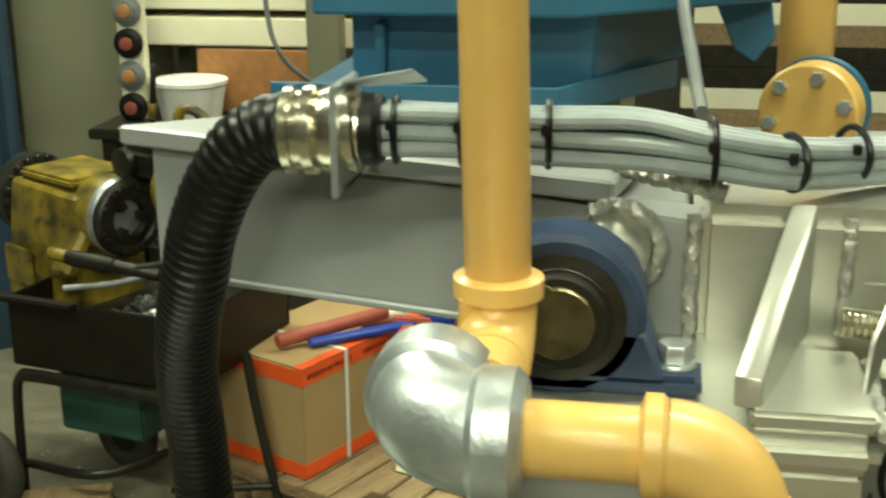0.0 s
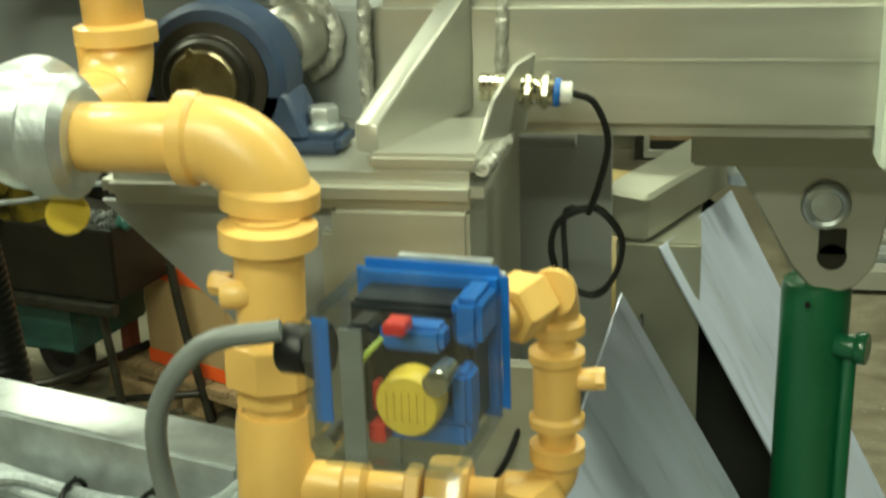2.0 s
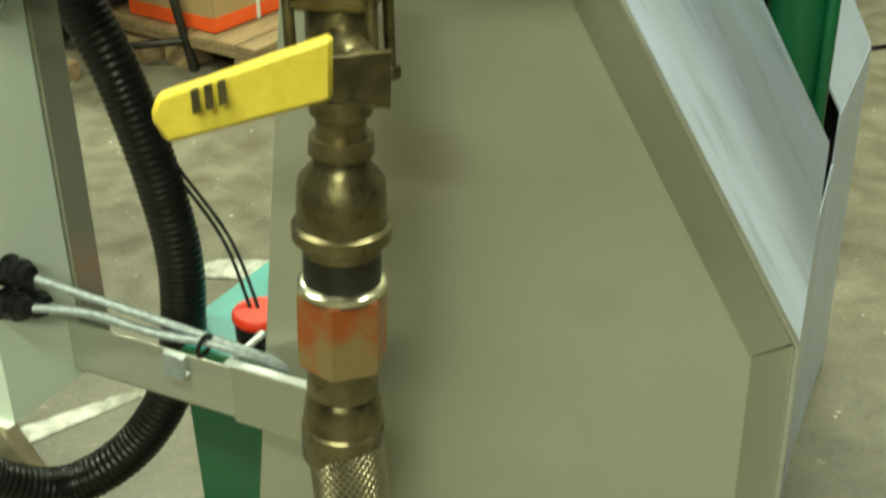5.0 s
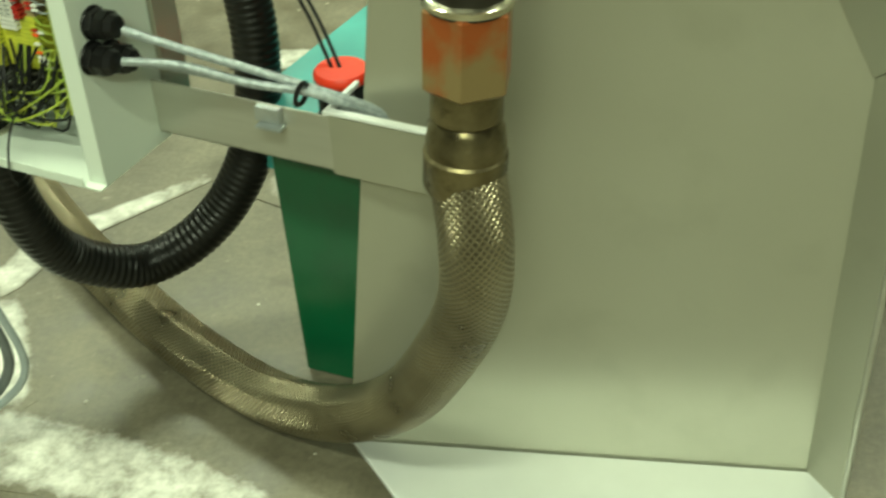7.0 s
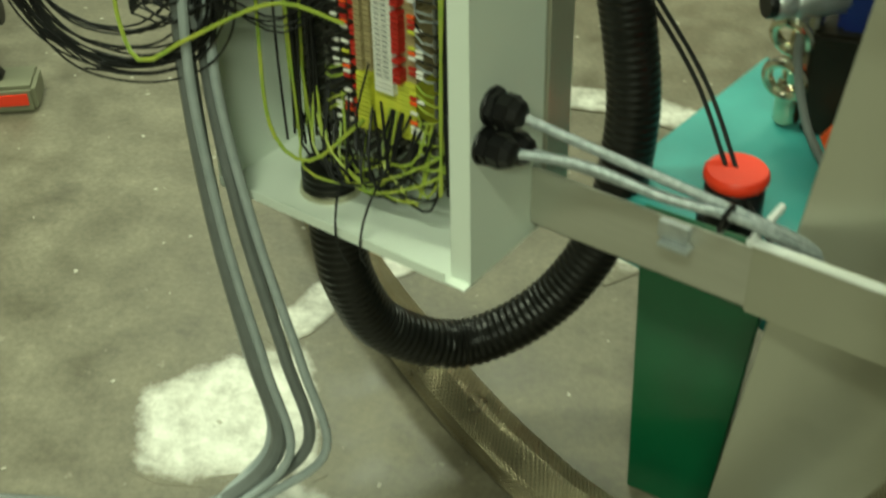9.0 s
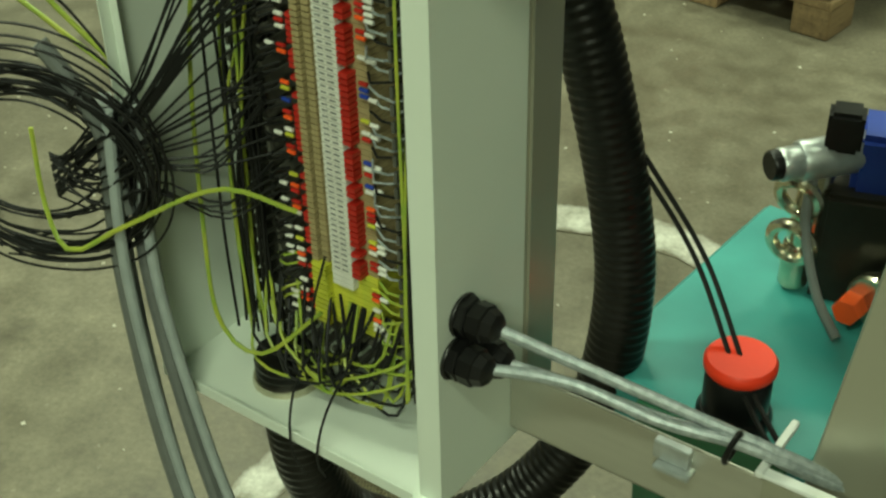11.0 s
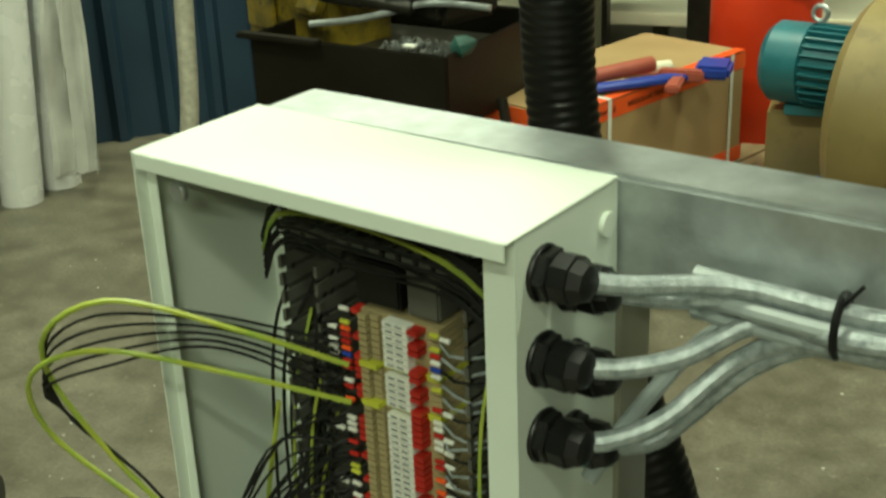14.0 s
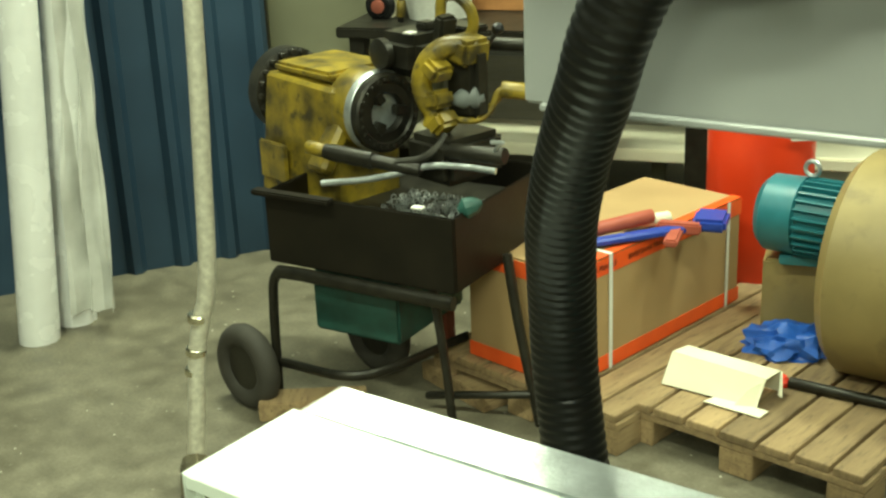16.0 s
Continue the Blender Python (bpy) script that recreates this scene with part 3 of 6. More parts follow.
lev = [(0.553, 1.133, 1.078), (0.512, 1.09, 1.085), (0.505, 1.08, 1.055), (0.552, 1.125, 1.03)]
part("lever", slab(lev, 0.005), M_BRASS, valve, "flat steel lever")
grip = [(0.518, 1.083, 1.105), (0.385, 1.05, 1.062), (0.378, 1.048, 1.045), (0.388, 1.05, 1.022), (0.515, 1.083, 1.052)]
part("grip", slab(grip, 0.014, 0.004), M_YHANDLE, valve, "yellow vinyl dipped grip")
part("grip_mark", joined(*[slab([(x, 1.0365 + (x - 0.385) * 0.25, 1.047 + (x - 0.40) * 0.3), (x + 0.006, 1.038 + (x - 0.385) * 0.25, 1.049 + (x - 0.40) * 0.3), (x + 0.006, 1.038 + (x - 0.385) * 0.25, 1.068 + (x - 0.40) * 0.3), (x, 1.0365 + (x - 0.385) * 0.25, 1.066 + (x - 0.40) * 0.3)], 0.003, 0) for x in (0.415, 0.425, 0.435)]), M_BRASS, valve, "dark embossed mark")
conn = thing("hose_coupling", "iron reducer and red-brown hexagon hose coupling", "pipe coupling", (bx(0.8), BY, 0.8))
part("nipple", lathe((bx(0.99), BY, 0.99), (bx(0.955), BY, 0.955), [(0, 0.0235), (1, 0.0235)]), M_BRASS, conn)
part("reducer", lathe((bx(0.962), BY, 0.962), (bx(0.845), BY, 0.845), [(0, 0.030), (0.14, 0.031), (0.16, 0.026), (0.24, 0.028), (0.38, 0.041), (0.55, 0.043), (0.75, 0.043), (0.77, 0.048), (0.88, 0.048), (0.9, 0.04), (1, 0.039)], 30), M_BRASS, conn)
part("ring", lathe((bx(0.85), BY, 0.85), (bx(0.80), BY, 0.80), [(0, 0.038), (0.8, 0.038), (0.85, 0.042), (1, 0.042)], 28), M_DARKM, conn)
part("hexagon", lathe((bx(0.805), BY, 0.805), (bx(0.715), BY, 0.715), [(0, 0.041), (0.06, 0.046), (0.95, 0.046), (1, 0.041)], 6), M_COPPER, conn, "red-brown painted hexagon")
part("top_ring", lathe((bx(0.812), BY, 0.812), (bx(0.803), BY, 0.803), [(0, 0.040), (0.3, 0.044), (1, 0.044)], 28), M_CHROME, conn, "pale brass ring")
part("socket", lathe((bx(0.716), BY, 0.716), (bx(0.625), BY, 0.625), [(0, 0.036), (0.35, 0.037), (0.4, 0.033), (0.5, 0.039), (0.62, 0.039), (0.66, 0.041), (1, 0.040)], 28), M_BRASS, conn)
HL = [(bx(0.63), BY, 0.63), (0.478, 1.21, 0.54), (0.468, 1.235, 0.44), (0.43, 1.27, 0.335), (0.36, 1.33, 0.20), (0.26, 1.41, 0.09), (0.14, 1.47, 0.048), (0.02, 1.545, 0.044), (-0.14, 1.675, 0.044), (-0.34, 1.865, 0.044), (-0.50, 2.05, 0.044), (-0.85, 2.5, 0.044), (-1.30, 3.0, 0.044), (-1.50, 3.3, 0.044)]


def braid_material():
    m = mat("braided_steel_sleeve", (0.40, 0.35, 0.23), (0.13, 0.11, 0.065), 0.3, 0.85, 12, 0.6, 0.0)
    nt = m.node_tree
    b = nt.nodes["Principled BSDF"]
    uv = nt.nodes.new("ShaderNodeUVMap")
    sep = nt.nodes.new("ShaderNodeSeparateXYZ")
    nt.links.new(uv.outputs[0], sep.inputs[0])
    waves = []
    for sgn in (1, -1):
        ma = nt.nodes.new("ShaderNodeMath")
        ma.operation = "MULTIPLY_ADD"
        ma.inputs[1].default_value = sgn * 30.0
        nt.links.new(sep.outputs[0], ma.inputs[0])
        mb = nt.nodes.new("ShaderNodeMath")
        mb.operation = "MULTIPLY"
        mb.inputs[1].default_value = 150.0
        nt.links.new(sep.outputs[1], mb.inputs[0])
        nt.links.new(mb.outputs[0], ma.inputs[2])
        tp = nt.nodes.new("ShaderNodeMath")
        tp.operation = "MULTIPLY"
        tp.inputs[1].default_value = 2 * math.pi
        nt.links.new(ma.outputs[0], tp.inputs[0])
        sn = nt.nodes.new("ShaderNodeMath")
        sn.operation = "SINE"
        nt.links.new(tp.outputs[0], sn.inputs[0])
        waves.append(sn)
    mx = nt.nodes.new("ShaderNodeMath")
    mx.operation = "MAXIMUM"
    nt.links.new(waves[0].outputs[0], mx.inputs[0])
    nt.links.new(waves[1].outputs[0], mx.inputs[1])
    weave = nt.nodes.new("ShaderNodeMapRange")
    weave.inputs[1].default_value, weave.inputs[2].default_value = -0.2, 1.0
    weave.inputs[3].default_value, weave.inputs[4].default_value = 0.7, 1.35
    nt.links.new(mx.outputs[0], weave.inputs[0])
    tint = nt.nodes.new("ShaderNodeMix")
    tint.data_type, tint.blend_type = "RGBA", "MULTIPLY"
    tint.inputs[0].default_value = 1.0
    nt.links.new(b.inputs["Base Color"].links[0].from_socket, tint.inputs[6])
    nt.links.new(weave.outputs[0], tint.inputs[7])
    nt.links.new(tint.outputs[2], b.inputs["Base Color"])
    bp = nt.nodes.new("ShaderNodeBump")
    bp.inputs["Strength"].default_value, bp.inputs["Distance"].default_value = 0.7, 0.002
    nt.links.new(mx.outputs[0], bp.inputs["Height"])
    nt.links.new(bp.outputs[0], b.inputs["Normal"])
    return m


M_BRAID = braid_material()
hs = thing("braided_gas_hose", "braided stainless steel gas hose sagging onto the floor", "hose", (0.0, 1.56, 0.0))
bm = hose(HL, 0.04, 28, 0.01)
bm.verts.index_update()
bm.verts.ensure_lookup_table()
# long slack folds in the braid where it lies on the floor
for i in range(len(bm.verts) // 28):
    ring_ = [bm.verts[i * 28 + k] for k in range(28)]
    mid_ = sum((v.co for v in ring_), Vector()) / 28
    slack = min(1.0, max(0.0, (i * 0.01 - 0.42) / 0.25))
    for k, v in enumerate(ring_):
        v.co = mid_ + (v.co - mid_) * (1 + slack * 0.06 * math.sin(k / 28 * 2 * math.pi * 7 + 1.2 * math.sin(i * 0.09)))
uvl = bm.loops.layers.uv.new("UVMap")
for f in bm.faces:
    if len(f.verts) == 4:
        ks = [v.index for v in f.verts]
        wrap = any(k % 28 == 27 for k in ks) and any(k % 28 == 0 for k in ks)
        for lp, k in zip(f.loops, ks):
            lp[uvl].uv = ((28 if wrap and k % 28 == 0 else k % 28) / 28, (k // 28) * 0.01)
part("sleeve", bm, M_BRAID, hs)
part("ferrule", lathe((bx(0.645), BY, 0.645), (bx(0.60) - 0.001, BY, 0.60), [(0, 0.039), (0.1, 0.043), (0.9, 0.043), (1, 0.041)], 28), M_BRASS, hs, "crimped end ferrule")

# ---- pressure switches ----


def switch(name_at, label):
    """A gas pressure switch: blue base, clear cover, dial, and a black cable gland. Local: x right, y back, z up, front corner at 0."""
    sw = thing("pressure_switch", label, "pressure switch", group="gas pressure switches")
    w, h, d = 0.097, 0.098, 0.088
    part("base", box(0.0, d, 0.0, w, d + 0.013, h, 0.006), M_BOXB, sw, "blue plastic base frame", local=True)
    part("rear_housing", box(0.012, d + 0.016, 0.008, w - 0.008, d + 0.04, h - 0.004, 0.008), M_GALV, sw, "grey cast metal rear housing", local=True)
    part("inner_block", box(0.010, 0.054, 0.008, 0.086, d, 0.086, 0.003), M_BLACK, sw, "black inner block", local=True)
    part("blue_carrier", joined(box(0.074, 0.050, 0.062, 0.092, d, 0.092, 0.004), box(0.036, 0.034, 0.064, 0.074, 0.052, 0.080, 0.003), box(0.036, 0.03, 0.010, 0.090, 0.052, 0.026, 0.003), box(0.080, 0.03, 0.022, 0.091, 0.052, 0.056, 0.003)), M_BOXB, sw, "blue plastic terminal carrier", local=True)
    part("black_insert", box(0.020, 0.026, 0.020, 0.034, 0.05, 0.082, 0.002), M_BLACK, sw, local=True)
    part("clear_tab", box(0.022, 0.008, 0.004, 0.036, 0.010, 0.086, 0.0005), M_DCABLE, sw, "grey inner tab", local=True)
    for q in ((0.046, 0.014, 0.082, 0.059, 0.03, 0.089), (0.034, 0.016, 0.014, 0.044, 0.03, 0.025), (0.036, 0.020, 0.032, 0.040, 0.03, 0.050)):
        part("red_tab", box(*q, 0.001), M_REDP, sw, "small red plastic tab", local=True)
    part("dial", joined(rod((0.060, 0.010, 0.042), (0.060, 0.030, 0.042), 0.0190, 32), *[box(0.047 + 0.0045 * k, 0.0088, 0.033, 0.0485 + 0.0045 * k, 0.0105, 0.051, 0.0003) for k in range(6)]), M_DISC, sw, "yellow round setting dial", local=True)
    part("label_plate", box(0.005, 0.011, 0.026, 0.015, 0.0125, 0.090, 0.0005), M_BOXB, sw, local=True)
    for p in ((0.010, 0.014), (0.079, 0.060)):
        part("screw", lathe((p[0], 0.004, p[1]), (p[0], 0.03, p[1]), [(0, 0.0045), (0.02, 0.0075), (0.3, 0.0075), (1, 0.006)], 18), M_CHROME, sw, "chromed cover screw", local=True)
    part("green_wire", hose([(0.032, 0.02, 0.02), (0.028, 0.012, 0.045), (0.034, 0.012, 0.066), (0.044, 0.02, 0.078)], 0.0017, 8, 0.004), M_YWIRE, sw, local=True)
    part("black_wire", hose([(0.026, 0.02, 0.016), (0.022, 0.014, 0.04), (0.028, 0.014, 0.06), (0.04, 0.022, 0.07)], 0.0015, 8, 0.004), M_BWIRE, sw, local=True)
    shell = box(0.0, 0.0, 0.0, w, d, h, 0.009)
    bmesh.ops.delete(shell, geom=[f for f in shell.faces if f.normal.y > 0.9], context="FACES")
    cover = part("cover", shell, M_CLEAR, sw, "clear plastic cover", local=True)
    cover.visible_shadow = False
    part("gland", joined(hexa((0.0, 0.045, 0.055), (-0.012, 0.045, 0.055), 0.017), rod((-0.012, 0.045, 0.055), (-0.03, 0.045, 0.055), 0.0155, 20)), M_BLACK, sw, "black plastic cable gland", local=True)
    return sw


sw1 = switch("", "blue gas pressure switch under a clear plastic cover")
sw1.matrix_basis = pose(0.588, 1.03, 1.424, 0, 0, -7)
sw2 = copy_thing(sw1, pose(0.598, 1.02, 1.256, 0, 0, -7))
solo("switch_cable", hose([(0.567, 1.068, 1.494), (0.52, 1.06, 1.485), (0.487, 1.06, 1.44), (0.485, 1.065, 1.38), (0.503, 1.062, 1.335), (0.535, 1.06, 1.318), (0.562, 1.058, 1.325), (0.577, 1.058, 1.326)], 0.0068, 12, 0.008), M_DCABLE, "grey cable looping between the pressure switches", "cable", "switch cables")

# ---- stand of the tilting machine ----
stand = thing("machine_stand", "welded steel stand with sloping legs and a flat side panel", "machine stand", (0.6, 1.6, 0))
part("side_panel", slab([(0.251, 1.44, 0.0), (0.395, 1.44, 1.25), (0.64, 1.44, 1.25), (0.64, 1.44, 1.10), (0.895, 1.44, 0.62), (0.895, 1.44, 0.0)][::-1], 0.006), M_PANEL, stand, "flat satin steel side panel")
part("panel_lip", slab([(0.64, 1.441, 1.095), (0.893, 1.441, 0.62), (0.929, 1.385, 0.677), (0.671, 1.385, 1.143)][::-1], 0.003), M_PANEL, stand)
part("panel_lip", slab([(0.895, 1.441, 0.62), (0.895, 1.441, 0.0), (0.932, 1.385, 0.0), (0.931, 1.385, 0.675)][::-1], 0.003), M_PANEL, stand)
part("sloping_leg", slab([(0.671, 1.38, 1.148), (0.934, 1.38, 0.675), (1.012, 1.88, 0.70), (0.722, 1.88, 1.222)], 0.004), M_FILM, stand, "sloping leg plate with bluish film")
part("upright_flange", slab([(0.934, 1.38, 0.675), (0.934, 1.38, 0.0), (1.012, 1.88, 0.0), (1.012, 1.88, 0.70)], 0.004), M_FILM, stand)
part("upright_flange", slab([(1.013, 1.884, 0.57), (1.013, 1.884, 0.0), (1.056, 2.098, 0.0), (1.056, 2.098, 0.57)], 0.004), M_FILM, stand)
for k in range(4):
    z = 0.50 - 0.14 * k
    part("rivet", rod((0.936, 1.40, z), (0.940, 1.40, z), 0.004, 8), M_DARKM, stand)
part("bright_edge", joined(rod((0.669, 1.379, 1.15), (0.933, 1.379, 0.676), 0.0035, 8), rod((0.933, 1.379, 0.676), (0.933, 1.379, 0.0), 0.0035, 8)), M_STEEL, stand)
part("rear_leg", slab([(0.762, 2.10, 1.207), (1.056, 2.10, 0.659), (1.141, 2.42, 0.665), (0.866, 2.42, 1.20)], 0.004), M_FILM, stand, "rear sloping leg plate with bluish film")
part("rear_flange", slab([(1.057, 2.101, 0.655), (1.057, 2.101, 0.0), (1.142, 2.419, 0.0), (1.142, 2.419, 0.66)], 0.004), M_FILM, stand)
part("rear_column", box(0.70, 2.125, 0.0, 0.818, 2.40, 1.205, 0.004), M_PANEL, stand, "dull grey upright column")
# two added dark sheets: the shade in the leg gaps, given as colour
part("inner_web", slab([(0.82, 2.40, 1.20), (0.82, 2.40, 0.0), (1.13, 2.40, 0.0), (1.13, 2.40, 0.65), (0.86, 2.40, 1.17)], 0.004), M_GAP_SHADE, stand, "dark sheet in place of the shade between the legs")
part("inner_web", slab([(0.74, 1.90, 1.10), (0.74, 1.90, 0.0), (0.74, 2.12, 0.0), (0.74, 2.12, 1.10)], 0.004), M_GAP_SHADE, stand, "dark sheet in place of the shade between the legs")
dx_, dy_ = 0.121 / 0.317, 0.293 / 0.317
part("cross_tube", slab([(0.745, 2.10, 1.279), (0.745 + 0.33 * dx_, 2.10 + 0.33 * dy_, 1.279), (0.672 + 0.33 * dx_, 2.13 + 0.33 * dy_, 1.283), (0.672, 2.13, 1.283)], 0.068, 0.006), M_PANEL, stand, "square tube cross member")
for q in ((0.725, 2.425, 1.25, 0.825, 2.435, 1.262), (0.725, 2.425, 1.262, 0.734, 2.435, 1.36), (0.816, 2.425, 1.262, 0.825, 2.435, 1.36)):
    part("frame_bar", box(*q, 0.001), M_STEEL, stand)
part("pivot_nut", hexa((0.86, 2.33, 1.26), (0.888, 2.322, 1.26), 0.026), M_GALV, stand)
part("rear_plate", slab([(0.54, 2.02, 1.43), (0.70, 2.02, 1.43), (0.70, 2.02, 0.7), (0.54, 2.02, 0.7)][::-1], 0.01, 0.001), M_BODY, stand, "grey rear plate")
part("rear_tube", rod((0.50, 2.0, 1.385), (0.655, 2.0, 1.39), 0.018, 16), M_BODY, stand, "round rear tube")
part("foot_flange", slab([(0.255, 1.438, 0.012), (0.37, 1.29, 0.012), (0.93, 1.27, 0.012), (0.93, 1.438, 0.012)], 0.010, 0.002), M_FOOT, stand, "bright foot flange on the floor")
# pedestal
part("pedestal_cap", joined(box(0.27, 1.44, 1.452, 0.625, 1.80, 1.486, 0.012), box(0.522, 1.452, 1.486, 0.622, 1.60, 1.502, 0.004)), M_STEEL, stand, "thick steel cap plate")
part("pedestal_gusset", slab([(0.262, 1.462, 1.452), (0.61, 1.462, 1.452), (0.605, 1.462, 1.22), (0.48, 1.462, 1.22), (0.43, 1.462, 1.29)][::-1], 0.008), M_BODY, stand)
part("pedestal_column", joined(box(0.487, 1.448, 1.18, 0.612, 1.78, 1.453, 0.004), box(0.475, 1.452, 1.22, 0.490, 1.78, 1.43, 0.003)), M_STEEL, stand)
part("bolted_plate", joined(slab([(0.46, 1.432, 1.31), (0.545, 1.432, 1.335), (0.545, 1.432, 1.20), (0.46, 1.432, 1.20)][::-1], 0.008), box(0.60, 1.428, 1.19, 0.70, 1.440, 1.32, 0.003)), M_STEEL, stand)
for x, z in ((0.52, 1.30), (0.505, 1.255)):
    part("bolt", joined(hexa((x, 1.432, z), (x, 1.422, z), 0.009), rod((x, 1.424, z), (x, 1.418, z), 0.005, 10)), M_STEEL, stand)


def weld(points, r, name, parent):
    bm = hose(points, r, 10, 0.003)
    for v in bm.verts:
        n_ = noise.noise_vector(v.co * 160.0) + 0.6 * noise.noise_vector(v.co * 420.0)
        v.co += n_ * r * 0.42
    return part(name, bm, M_WELD, parent, "rough weld bead")


weld([(0.548, 1.43, 1.34), (0.548, 1.43, 1.25)], 0.006, "weld", stand)
weld([(0.625, 1.445, 1.49), (0.632, 1.60, 1.49)], 0.006, "weld", stand)

# arms that carry the cabinet
CTURN = -17.5
arm = thing("mounting_bracket", "grey steel square tube arm carrying the cabinet", "bracket arm", (-0.289, 1.674, 1.112), -16.5, "cabinet arms")
part("tube", box(0.0, -0.05, 0.0, 0.72, 0.02, 0.09, 0.004), M_GALV, arm, local=True)
part("end_cap", box(-0.003, -0.048, 0.002, -0.0002, 0.018, 0.088, 0.001), M_STEEL, arm, "welded end cap", local=True)
arm2 = thing("mounting_bracket", "bent sheet steel arm under the cabinet side", "bracket arm", (0.03, 1.50, 0.482), CTURN, "cabinet arms")
part("channel", joined(box(0.0, 0.0, 0.0, 0.27, 0.004, 0.075, 0.001), box(0.0, 0.0, 0.0, 0.27, 0.05, 0.004, 0.001)), M_STEEL, arm2, local=True)
part("end_angle", joined(box(0.262, -0.006, 0.0, 0.47, -0.002, 0.082, 0.001)), M_PANEL, arm2, "folded end angle with bright edges", local=True)
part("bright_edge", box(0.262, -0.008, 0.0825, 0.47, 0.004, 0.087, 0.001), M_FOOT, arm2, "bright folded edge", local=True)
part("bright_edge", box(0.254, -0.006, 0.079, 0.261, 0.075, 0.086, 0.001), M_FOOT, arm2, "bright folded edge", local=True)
part("clip", joined(box(0.16, -0.010, 0.055, 0.195, 0.0, 0.075, 0.001), box(0.165, -0.02, 0.05, 0.20, -0.002, 0.055, 0.001)), M_GALV, arm2, "zinc cable clip", local=True)
post = thing("cabinet_post", "upright steel bar behind the cabinet", "bracket", (-0.014, 1.395, 0.48), CTURN)
part("bar", box(-0.045, 0.138, 0.0, 0.012, 0.19, 0.65, 0.003), M_PANEL, post, local=True)

# ---- tilting frame ----
body = thing("tilting_frame", "grey welded tilting frame resting on the pivot", "machine frame", (0.2, 1.75, 1.5))
part("trough", slab([(-0.118, 1.80, 1.475), (0.475, 1.655, 1.475), (0.475, 1.655, 1.60), (-0.118, 1.80, 1.622)], 0.06, 0.004), M_BODY, body, "grey painted box trough")
part("top_plate", slab([(-0.15, 1.79, 1.645), (0.40, 1.655, 1.635), (0.46, 2.0, 1.635), (0.03, 2.0, 1.643), (-0.022, 1.874, 1.645)], 0.022, 0.003), M_BODY, body, "thick grey top plate")
part("trough_back", slab([(0.02, 1.83, 1.60), (0.47, 1.72, 1.60), (0.47, 1.99, 1.60), (0.05, 1.99, 1.60)], 0.11, 0.003), M_BODY, body)
part("bottom_lip", slab([(-0.10, 1.79, 1.478), (0.475, 1.648, 1.478), (0.475, 1.70, 1.478), (-0.09, 1.84, 1.478)], 0.008, 0.002), M_BODY, body)
part("beam", joined(box(0.475, 1.65, 1.47, 1.25, 1.90, 1.615, 0.016)), M_STEEL, body, "square stainless steel tube beam")
part("seam", box(0.63, 1.6485, 1.546, 1.249, 1.6505, 1.5495, 0.0005), M_STEEL, body, "faint weld seam along the beam")
part("upright_post", box(0.865, 1.70, 1.61, 0.925, 1.76, 2.3, 0.004), M_STEEL, body, "upright stainless post")
part("post_weld_plate", box(0.855, 1.69, 1.612, 0.935, 1.77, 1.622, 0.003), M_WELD, body)
part("end_plate", box(0.972, 1.60, 1.455, 1.01, 1.66, 1.72, 0.003), M_CAB, body, "pale end plate")
part("end_plate_bolt", hexa((0.99, 1.602, 1.472), (0.99, 1.590, 1.472), 0.011), M_GALV, body)
weld([(0.475, 1.648, 1.61), (0.475, 1.648, 1.48)], 0.007, "weld", body)
weld([(0.615, 1.646, 1.61), (0.612, 1.646, 1.50)], 0.006, "weld", body)
weld([(0.40, 1.70, 1.64), (0.47, 1.66, 1.635), (0.50, 1.67, 1.625)], 0.010, "weld", body)
part("strut", slab([(0.531, 1.46, 1.500), (0.531, 1.46, 1.526), (0.584, 1.648, 1.622), (0.584, 1.648, 1.50)][::-1], 0.023, 0.0015), M_STEEL, body, "triangular steel gusset plate")
part("cylinder_bearer", box(0.80, 1.905, 1.375, 1.25, 2.02, 1.47, 0.004), M_PANEL, body, "bearer plate under the beam")
part("cylinder_lug", slab([(0.828, 1.95, 1.40), (0.862, 1.95, 1.352), (0.925, 1.95, 1.238), (0.948, 1.95, 1.212), (0.977, 1.95, 1.202), (1.004, 1.95, 1.212), (1.026, 1.95, 1.24), (1.045, 1.95, 1.352), (1.05, 1.95, 1.40)], 0.022, 0.003), M_STEEL, body, "rounded steel lug for the cylinder")
part("lug_pin", joined(ring((0.963, 1.944, 1.318), (0, 1, 0), 0.024, 0.006), rod((0.963, 1.95, 1.318), (0.963, 1.944, 1.318), 0.020, 20)), M_GALV, body)
part("lug_slot", joined(rod((0.974, 1.951, 1.252), (0.974, 1.9475, 1.252), 0.018, 18), box(0.957, 1.9475, 1.254, 0.990, 1.951, 1.288, 0.001)), M_DARKM, body)

cyl = thing("hydraulic_cylinder", "dark green hydraulic cylinder below the frame", "hydraulic cylinder", (0.96, 1.985, 0.0))
part("barrel", lathe((0.962, 1.985, 1.212), (0.956, 1.985, 0.0), [(0, 0.034), (0.004, 0.041), (0.012, 0.0435), (0.99, 0.0435), (1, 0.04)], 32), M_GREEN, cyl)
part("port", joined(rod((0.985, 1.955, 1.133), (1.018, 1.945, 1.133), 0.016), rod((1.01, 1.948, 1.133), (1.024, 1.943, 1.133), 0.021, 18)), M_GREEN, cyl)
part("side_pipe", rod((1.004, 1.955, 1.14), (1.000, 1.955, 0.30), 0.0095, 12), M_GREEN, cyl)
part("port_screw", rod((0.948, 1.943, 1.19), (0.948, 1.939, 1.19), 0.004, 10), M_BLACK, cyl)

